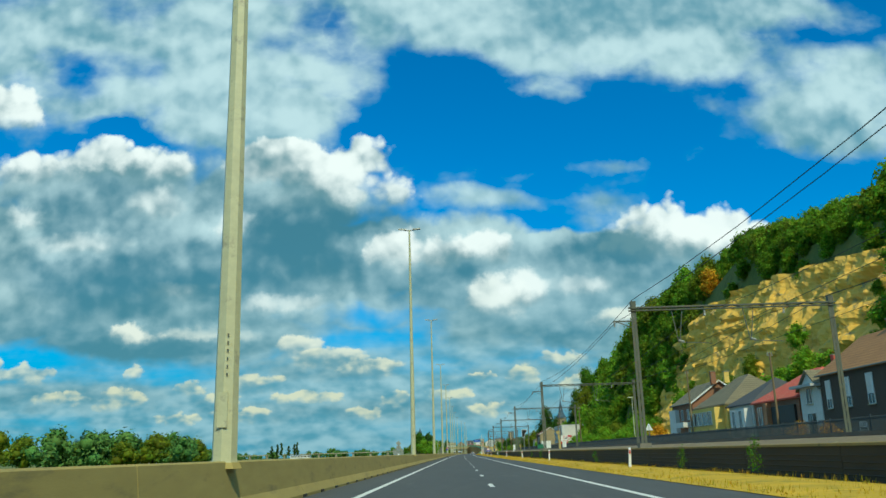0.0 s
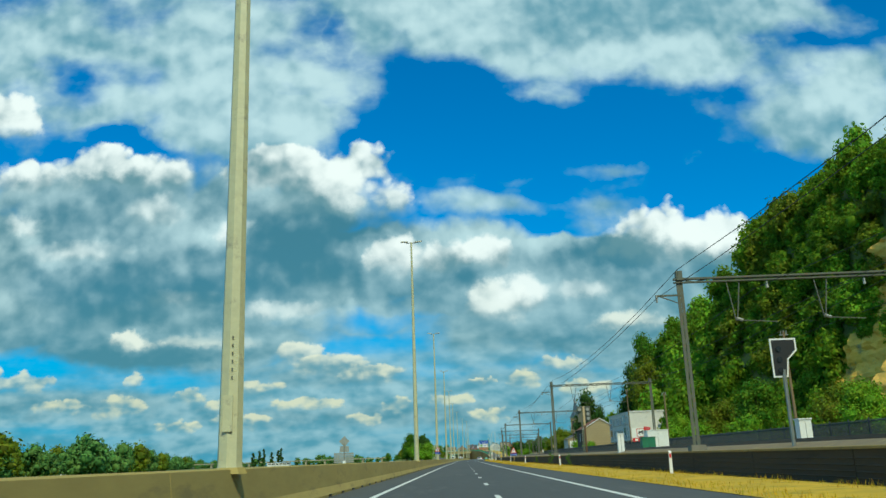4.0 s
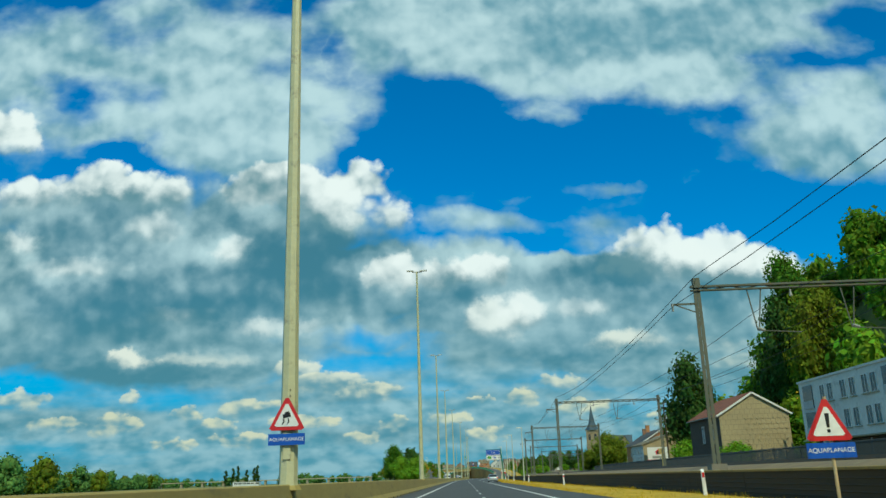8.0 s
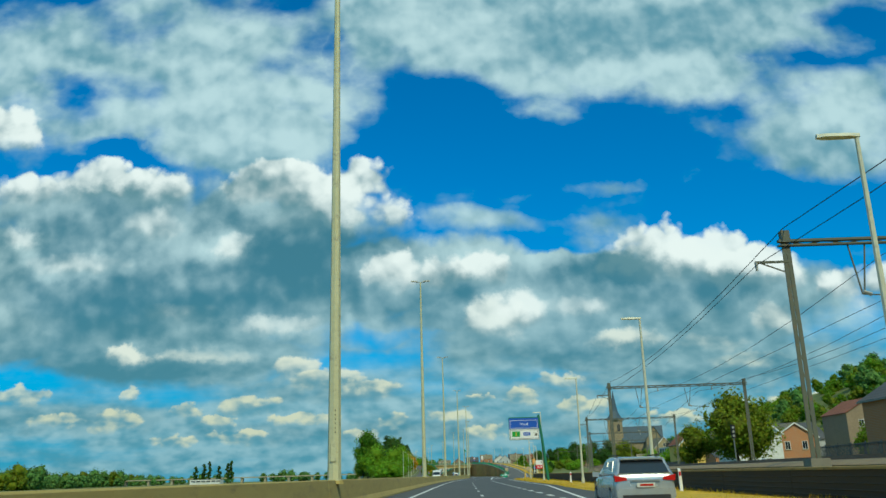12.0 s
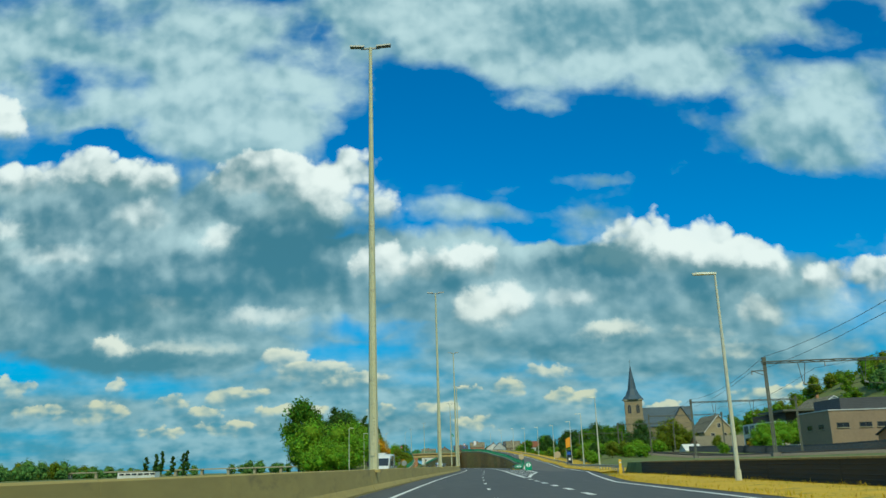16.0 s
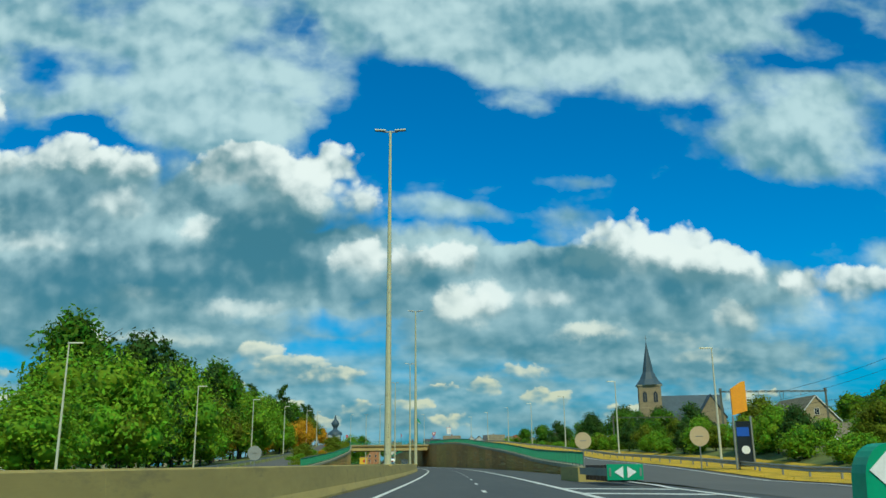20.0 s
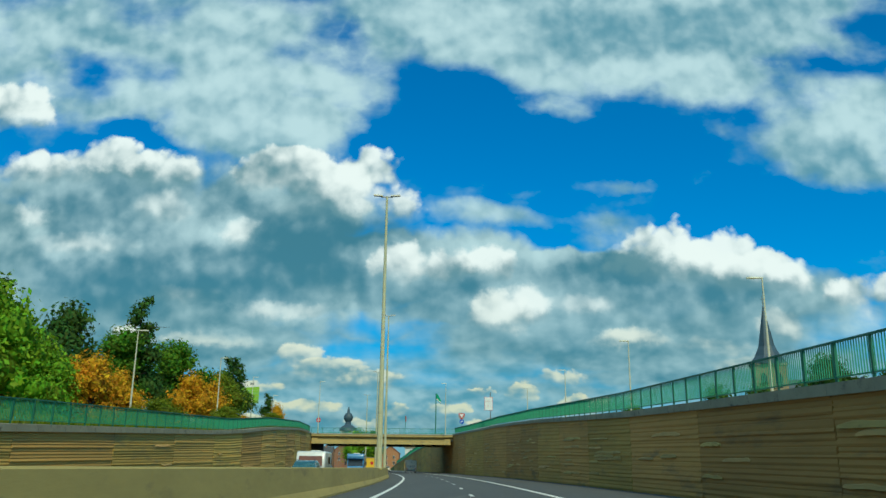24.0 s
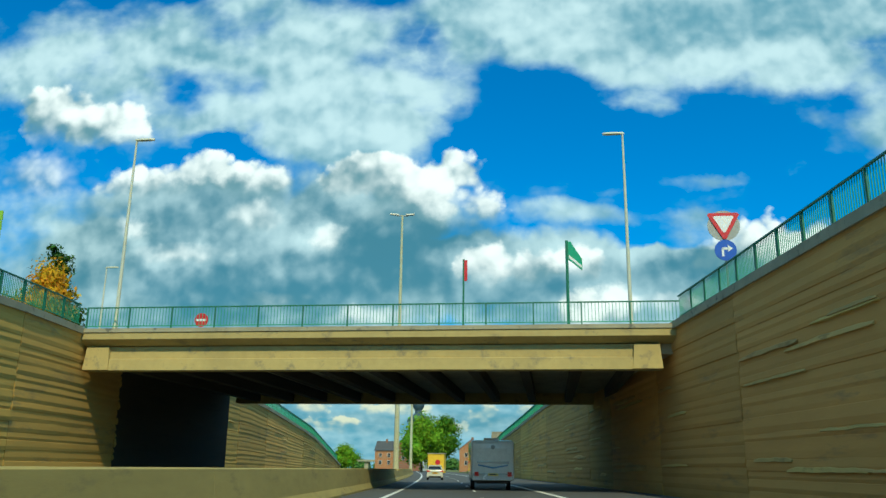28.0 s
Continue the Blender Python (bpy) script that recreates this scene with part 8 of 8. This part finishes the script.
# houses beyond the bridge and on the horizon
rng = random.Random(12)
for i, (x, y, w, h) in enumerate(((-64, 1290, 10, 11), (-76, 1300, 9, 9), (-20, 1262, 12, 10), (-6, 1254, 12, 11), (8, 1250, 12, 12), (22, 1246, 12, 14), (36, 1250, 12, 13), (50, 1240, 14, 14), (66, 1236, 13, 13), (-34, 1270, 10, 9))):
    col = (W_BRICK, W_ORANGE, W_WHITE, W_TAN)[i % 4]
    z = 0 if x < -30 else 2
    house("brick town house beyond the underpass", x, x + w, y, y + 11, z, z + h, z + h + 4, "x" if i % 3 else "y", col, (R_RUST, R_SLATE, R_BROWN)[i % 3], south=[(x + w * f, z + h - 2.2 - k * 3.2, 1.3, 1.7) for f in (0.28, 0.72) for k in (0, 1)], trim=False, chimneys=[(x + w / 2, y + 5, 1.6, W_BRICK)])
for i in range(20):
    x, y = 40 + i * 9 + rng.uniform(-3, 3), 1180 + rng.uniform(-20, 60)
    if 95 < x < 190 and y < 1160:
        continue
    z, h = 6.0, rng.uniform(6, 9)
    house("grey-roofed house on the far edge of the town", x, x + 10, y, y + 10, 0, z + h, z + h + 4.5, "x" if i % 2 else "y", (W_GREY, W_TAN, W_BRICK, W_WHITE)[i % 4], (R_SLATE, R_BROWN, R_SLATE, R_RUST)[i % 4], south=[(x + 3, z + h - 2, 1.2, 1.6), (x + 7, z + h - 2, 1.2, 1.6)], trim=False)
house("white-walled house with a red roof across the valley", -284, -266, 728, 742, -1, 4, 8.2, "x", W_WHITE, R_RUST, trim=False)
b = house("long low white clubhouse by the water", -228, -202, 1120, 1130, -1, 3.6, 3.6, "flat", W_WHITE, R_SLATE, trim=False, category="clubhouse", name="clubhouse", group="")
for k in range(6):
    add_window(b, "s", (-225 + k * 4.3, 1119.98, 2.2), 3.4, 1.2)
b = thing("bridge", Matrix(), "long low grey viaduct across the valley", "bridge")
part("deck", Shape().box((-330, 1560, 6.5), (420, 9, 1.4)), CONCRETE_GREY, b)
for x in range(-520, -130, 32):
    part("pier", Shape().box((x, 1560, 2.8), (3.0, 6, 7.0)), CONCRETE_GREY, b)

# ---------- vehicles ----------
def paintwork(name, c, metal=0.0, rough=0.25):
    m = material(name, c, tuple(v * 0.9 for v in c), 1.5, rough, 0.0, metal=metal)
    m.node_tree.nodes["Principled BSDF"].inputs["Coat Weight"].default_value = 0.6
    return m


SILVER = paintwork("silver car paint", (0.50, 0.53, 0.55), 0.5)
CAR_WHITE = paintwork("white car paint", (0.74, 0.73, 0.68))
CREAM = paintwork("cream car paint", (0.62, 0.60, 0.47))
CAR_BLUE = paintwork("blue motorhome paint", (0.07, 0.22, 0.42))
CAR_GREEN = paintwork("dark teal car paint", (0.02, 0.10, 0.11))
CAR_BLACK = paintwork("black car paint", (0.015, 0.015, 0.018))
CAR_RED = paintwork("red car paint", (0.5, 0.03, 0.02))
TYRE = material("tyre rubber", (0.02, 0.02, 0.021), None, 0.5, 0.85, 0.1)
RIM = material("alloy rim", (0.45, 0.46, 0.47), None, 0.4, 0.35, 0.0, metal=0.8)
TAIL = material("red tail lamp", (0.55, 0.01, 0.012), (0.45, 0.01, 0.01), 0.4, 0.2, 0.0)
TRIM = material("black trim plastic", (0.025, 0.025, 0.027), None, 0.5, 0.6, 0.05)
BROWN_GLASS = material("brown tinted acrylic", (0.20, 0.085, 0.055), (0.16, 0.07, 0.05), 0.8, 0.15, 0.0)
PLATE = material("pale number plate", (0.72, 0.70, 0.62), None, 0.4, 0.4, 0.0)
PLATE_Y = material("yellow number plate", (0.75, 0.55, 0.04), None, 0.4, 0.4, 0.0)


def section(w, z0, z1, crown=0.0, r=0.12):
    """A rounded slice of a body at half width w between z0 and z1."""
    return [(-w + r, z0), (w - r, z0), (w, z0 + r), (w, z1 - r), (w - r, z1 + crown), (-w + r, z1 + crown), (-w, z1 - r), (-w, z0 + r)]


def round_slice(wb, wt, z0, z1, r):
    """A slice with rounded corners, half width wb at the foot and wt at the top."""
    out = []
    for sx, top, a0 in ((1, 0, -90), (1, 1, 0), (-1, 1, 90), (-1, 0, 180)):
        w = wt if top else wb
        for k in range(4):
            a = radians(a0 + 30 * k)
            out.append((sx * (w - r) + r * math.cos(a), (z1 - r if top else z0 + r) + r * math.sin(a)))
    return out


def add_wheels(t, xs, ys, r, w=0.22):
    for x in xs:
        for y in ys:
            k = part("wheel", Shape().tube([(x - w / 2, y, r), (x - w / 2 + 0.03, y, r), (x + w / 2 - 0.03, y, r), (x + w / 2, y, r)], [r * 0.9, r, r, r * 0.9], 20), TYRE, t)
            part("rim", Shape().tube([(x - w / 2 - 0.012, y, r), (x + w / 2 + 0.012, y, r)], r * 0.62, 14), RIM, k)


def car(m, label, paint_, length=4.3, width=1.8, height=1.47, estate=True, plate=PLATE, name="car"):
    """A hatchback or estate; local +y is ahead, the tail is at y = 0."""
    t = thing(name, m, label, "car", "cars")
    hw, L = width / 2, length
    body = [(0.0, hw * 0.88, 0.36, 0.86), (0.05, hw * 0.95, 0.28, 0.95), (0.35, hw * 0.99, 0.22, 0.99), (0.9, hw, 0.20, 0.985), (L * 0.45, hw, 0.20, 0.96), (L * 0.66, hw, 0.20, 0.95), (L * 0.82, hw * 0.98, 0.21, 0.89), (L * 0.93, hw * 0.92, 0.25, 0.78), (L * 0.985, hw * 0.82, 0.32, 0.66), (L, hw * 0.72, 0.38, 0.58)]
    part("body", Shape().loft([[(x, y, z) for x, z in round_slice(w, w * 0.97, a, b, 0.13)] for y, w, a, b in body]), paint_, t, smooth=True)
    tail = 0.06 if estate else 0.14
    cab = [(tail, hw * 0.93, 0.86, 0.9, 1.0), (tail + 0.13, hw * 0.93, 0.82, 0.9, 1.16), (tail + 0.30, hw * 0.93, 0.79, 0.9, height - 0.07), (tail + 0.7, hw * 0.94, 0.78, 0.9, height - 0.01), (L * 0.40, hw * 0.95, 0.78, 0.9, height), (L * 0.50, hw * 0.95, 0.78, 0.9, height - 0.03), (L * 0.58, hw * 0.95, 0.80, 0.9, height - 0.14), (L * 0.74, hw * 0.93, 0.88, 0.9, 0.965)]
    part("cabin", Shape().loft([[(x, y, z) for x, z in round_slice(w, hw * q, a, b, min(0.09, (b - a) * 0.4))] for y, w, q, a, b in cab]), paint_, t, smooth=True)
    y0, y1 = tail + 0.02, tail + 0.36
    part("rear_window", Shape().add([(-hw * 0.80, y0 - 0.035, 1.0), (hw * 0.80, y0 - 0.035, 1.0), (hw * 0.68, y1 - 0.125, height - 0.13), (-hw * 0.68, y1 - 0.125, height - 0.13), (-hw * 0.80, y0 + 0.05, 1.0), (hw * 0.80, y0 + 0.05, 1.0), (hw * 0.68, y1 + 0.01, height - 0.13), (-hw * 0.68, y1 + 0.01, height - 0.13)], [(0, 1, 2, 3), (7, 6, 5, 4), (0, 4, 5, 1), (1, 5, 6, 2), (2, 6, 7, 3), (3, 7, 4, 0)]), GLASS, t)
    part("spoiler", Shape().box((0, y1 - 0.10, height - 0.075), (hw * 1.38, 0.26, 0.045)), paint_, t)
    for s in (-1, 1):
        for a, b in ((tail + 0.55, L * 0.33), (L * 0.345, L * 0.555)):
            part("side_window", Shape().add([(s * (hw * 0.935), a, 0.98), (s * (hw * 0.935), b, 0.98), (s * (hw * 0.825), b - 0.12, height - 0.14), (s * (hw * 0.825), a + 0.16, height - 0.14), (s * (hw * 0.86), a, 0.98), (s * (hw * 0.86), b, 0.98), (s * (hw * 0.74), b - 0.12, height - 0.14), (s * (hw * 0.74), a + 0.16, height - 0.14)], [(0, 1, 2, 3), (7, 6, 5, 4), (0, 4, 5, 1), (1, 5, 6, 2), (2, 6, 7, 3), (3, 7, 4, 0)]), GLASS, t)
        part("tail_lamp", Shape().loft([[(s * x, y, z) for x, z in ((hw * 0.56, 0.80), (hw * 0.95, 0.76), (hw * 0.975, 0.94), (hw * 0.60, 0.88))] for y in (-0.025, 0.20)]), TAIL, t)
        part("mirror", Shape().box((s * (hw + 0.10), L * 0.60, 0.98), (0.20, 0.12, 0.15)), paint_, t)
        part("bumper_lamp", Shape().box((s * hw * 0.7, -0.02, 0.46), (0.22, 0.05, 0.06)), TAIL, t)
        part("headlamp", Shape().box((s * hw * 0.68, L - 0.06, 0.66), (0.34, 0.22, 0.13)), GLASS, t)
        if estate:
            part("roof_rail", Shape().bar((s * hw * 0.68, tail + 0.6, height + 0.03), (s * hw * 0.68, L * 0.5, height + 0.04), 0.035), TRIM, t)
    part("bumper", Shape().loft([[(x, y, z) for x, z in section(hw * 0.93, 0.26, 0.56, 0, 0.06)] for y in (-0.06, 0.12)]), paint_, t)
    part("diffuser", Shape().box((0, -0.05, 0.32), (hw * 1.5, 0.08, 0.14)), TRIM, t)
    pl = part("number_plate", Shape().box((0, -0.075, 0.66), (0.52, 0.02, 0.12)), plate, t)
    part("plate_bar", Shape().box((0.02, -0.089, 0.66), (0.38, 0.006, 0.06)), CAR_RED, pl)
    part("plate_trim", Shape().box((0, -0.02, 0.78), (hw * 0.95, 0.05, 0.05)), RIM, t)
    add_wheels(t, (-hw + 0.12, hw - 0.12), (L * 0.19, L * 0.81), 0.32)
    return t


def caravan(m, label, plate=PLATE_Y, towed=True):
    """A white touring caravan; the tail is at y = 0."""
    t = thing("caravan", m, label, "caravan", "caravans")
    rings = []
    for y, w, a, b, r in ((0.0, 1.06, 0.62, 2.46, 0.18), (0.10, 1.14, 0.52, 2.58, 0.16), (0.5, 1.15, 0.48, 2.62, 0.12), (4.9, 1.15, 0.48, 2.62, 0.12), (5.2, 1.13, 0.50, 2.52, 0.16), (5.45, 1.10, 0.56, 2.0, 0.16), (5.55, 1.06, 0.62, 1.3, 0.16)):
        rings.append([(x, y, z) for x, z in round_slice(w, w, a, b, r)])
    part("shell", Shape().loft(rings), CAR_WHITE, t, smooth=True)
    part("rear_window", Shape().box((0, 0.015, 1.86), (1.5, 0.05, 0.62)), CAR_WHITE, t)
    part("window_band", Shape().box((0, -0.01, 1.44), (1.72, 0.04, 0.10)), SILVER, t)
    part("chevron", Shape().prism([(-0.8, 1.34), (0, 1.20), (0.8, 1.34), (0.8, 1.27), (0, 1.12), (-0.8, 1.27)], 1, -0.035, 0.05), CAR_BLUE, t)
    part("badge", Shape().disc((0, -0.005, 2.24), 0.12, "y", 12, 0.04), SIGN_BACK, t)
    part("bumper", Shape().box((0, 0.02, 0.70), (2.16, 0.16, 0.34)), SILVER, t)
    for s in (-1, 1):
        part("tail_lamp", Shape().box((s * 0.88, -0.07, 0.84), (0.22, 0.05, 0.22)), TAIL, t)
        part("marker_lamp", Shape().box((s * 0.92, 0.06, 2.42), (0.14, 0.05, 0.06)), TAIL, t)
        part("side_window", Shape().box((s * 1.145, 2.4, 1.85), (0.04, 1.4, 0.6)), GLASS, t)
    front = [(-0.92, 5.42, 2.20), (0.92, 5.42, 2.20), (0.94, 5.62, 1.36), (-0.94, 5.62, 1.36)]
    part("front_window", Shape().loft([front, [(x, y - 0.08, z - 0.05) for x, y, z in front]]), BROWN_GLASS, t, "brown tinted front window")
    pl = part("number_plate", Shape().box((0, -0.07, 0.82), (0.52, 0.02, 0.12)), plate, t)
    part("plate_bar", Shape().box((0, -0.083, 0.82), (0.4, 0.006, 0.06)), BLACK, pl)
    part("roof_vent", Shape().box((0, 1.6, 2.69), (0.8, 0.7, 0.14)), CAR_WHITE, t)
    part("drawbar", Shape().bar((0, 5.4, 0.5), (0, 6.7, 0.45), 0.12), TRIM, t)
    part("underframe", Shape().box((0, 2.6, 0.42), (1.7, 4.4, 0.16)), TRIM, t)
    add_wheels(t, (-1.0, 1.0), (2.5,), 0.34)
    return t


def van(m, label, paint_, height=2.7, length=6.2, front_glass=True, windows=True, coach=False):
    """A camper van that faces local -y; the nose is at y = 0."""
    t = thing("camper_van", m, label, "camper van", "camper vans")
    hw, L, H_ = 1.02, length, height
    rings = []
    slices = ((0.0, 0.86, 0.45, 0.92), (0.15, 0.96, 0.32, 1.08), (0.55, 1.0, 0.28, 1.18), (1.30, 1.0, 0.28, 1.96), (1.6, 1.04, 0.28, H_ - 0.03), (2.2, 1.06, 0.28, H_), (L - 0.1, 1.06, 0.28, H_), (L, 1.0, 0.36, H_ - 0.1)) if coach else None
    for y, w, a, b in slices or ((0.0, 0.86, 0.45, 0.95), (0.25, 0.96, 0.32, 1.15), (0.9, 1.0, 0.28, 1.32), (1.75, 1.0, 0.28, H_ - 0.42), (2.35, 1.02, 0.28, H_ - 0.05), (3.2, 1.02, 0.28, H_), (L - 0.1, 1.02, 0.28, H_), (L, 0.96, 0.36, H_ - 0.1)):
        rings.append([(x, y, z) for x, z in round_slice(w, w * 0.97, a, b, 0.16)])
    part("body", Shape().loft(rings), paint_, t, smooth=True)
    lo, hi = ((0.53, 1.20), (1.27, 1.95)) if coach else ((0.80, 1.26), (1.74, H_ - 0.42))
    if coach:
        part("overcab", Shape().loft([[(x, y, z) for x, z in round_slice(w, w, a, b, 0.1)] for y, w, a, b in ((0.92, 0.86, 2.06, 2.34), (1.05, 1.0, 1.95, H_ - 0.08), (1.7, 1.05, 1.92, H_ + 0.02), (2.0, 1.05, 1.92, H_ + 0.02))]), paint_, t, smooth=True)
        part("side_panel", Shape().box((1.062, 3.8, 1.55), (0.02, 4.2, 1.5)), CAR_WHITE, t)
    part("windscreen", Shape().add([(-0.90, lo[0], lo[1]), (0.90, lo[0], lo[1]), (0.84, hi[0], hi[1]), (-0.84, hi[0], hi[1]), (-0.90, lo[0] + 0.1, lo[1] - 0.06), (0.90, lo[0] + 0.1, lo[1] - 0.06), (0.84, hi[0] + 0.1, hi[1] - 0.06), (-0.84, hi[0] + 0.1, hi[1] - 0.06)], [(0, 1, 2, 3), (7, 6, 5, 4), (0, 4, 5, 1), (1, 5, 6, 2), (2, 6, 7, 3), (3, 7, 4, 0)]), GLASS, t)
    for s in (-1, 1):
        part("cab_window", Shape().box((s * 1.01, 2.0, 1.62), (0.04, 0.8, 0.66)), GLASS, t)
        if windows:
            part("side_window", Shape().box((s * 1.05, 3.3, 1.86), (0.07, 0.9, 0.72)), GLASS, t)
        part("mirror", Shape().box((s * 1.2, 1.45, 1.5), (0.2, 0.12, 0.42)), TRIM, t)
        part("headlamp", Shape().box((s * 0.72, 0.14, 0.88), (0.36, 0.2, 0.22)), RIM, t)
        part("tail_lamp", Shape().box((s * 0.9, L, 1.1), (0.14, 0.05, 0.5)), TAIL, t)
    part("bumper", Shape().box((0, 0.06, 0.46), (1.8, 0.2, 0.34)), TRIM, t)
    part("roof_vent", Shape().box((0, 3.6, H_ + 0.06), (0.7, 0.7, 0.14)), CAR_WHITE, t)
    add_wheels(t, (-0.9, 0.9), (1.0, L - 1.1), 0.36)
    return t


# the silver estate in the right lane
car(pose(5.85, 427.6, 0.0, 0, 0, turn_at(420)), "silver estate car with red tail lamps in the slow lane", SILVER, 4.36, 1.82, 1.48)
# ahead beyond the bridge
car(pose(-8.3, 1004.0, 0.0, 0, 0, turn_at(1004)), "small cream hatchback with a yellow plate in the fast lane", CREAM, 3.7, 1.66, 1.42, False, PLATE_Y)
caravan(pose(-0.05, 966.0, 0.0, 0, 0, turn_at(978)), "white touring caravan with red tail lamps in the slow lane")
# oncoming, on the other carriageway
van(pose(xr(613) - 9.2, 611.5, 0.0, 0, 0, turn_at(610)), "white high-roofed camper van with dark windscreen", CAR_WHITE, 2.45)
car(pose(xr(842) - 9.5, 846.0, 0.0, 0, 0, turn_at(842) + 180), "dark teal car towing a caravan", CAR_GREEN, 4.4, 1.8, 1.5)
caravan(pose(xr(852) - 9.6, 853.2, 0.0, 0, 0, turn_at(852) + 180) @ Matrix.Diagonal((0.95, 0.95, 0.84, 1)), "white towed caravan with a brown front window", PLATE, True)
van(pose(xr(882) - 8.6, 884.0, 0.0, 0, 0, turn_at(884)), "blue high-roofed motorhome with a large windscreen", CAR_BLUE, 2.6, 6.4, coach=True)
# parked along the street and far off
for x, y, p, r in ((34.4, 121.0, CAR_BLACK, 0), (34.4, 143.0, CAR_BLUE, 0), (35.2, 158.0, SILVER, 0), (45.5, 330.5, CAR_RED, 60), (66, 582, CAR_WHITE, 10)):
    car(pose(x, y, ground_z(x, y) + 0.1, 0, 0, r), {"black car paint": "black car parked along the street", "blue motorhome paint": "blue car parked along the street", "silver car paint": "silver car parked along the street", "red car paint": "red car parked below the white block", "white car paint": "white car parked at the end of the street"}[p.name], p)
# yellow works van and blue lorry beyond the underpass
s = thing("yellow_kiosk", pose(-27.5, 1150.0, 0.0), "yellow rendered kiosk with red lettering bars beyond the underpass", "kiosk")
part("body", Shape().box((0, 0, 2.5), (4.4, 4.0, 5.0)), YELLOW, s)
part("red_mark", Shape().disc((0.5, -2.02, 2.8), 0.7, "y", 12, 0.05), RED, s)
part("roof", Shape().box((0, 0, 5.1), (4.8, 4.4, 0.2)), CONCRETE_GREY, s)
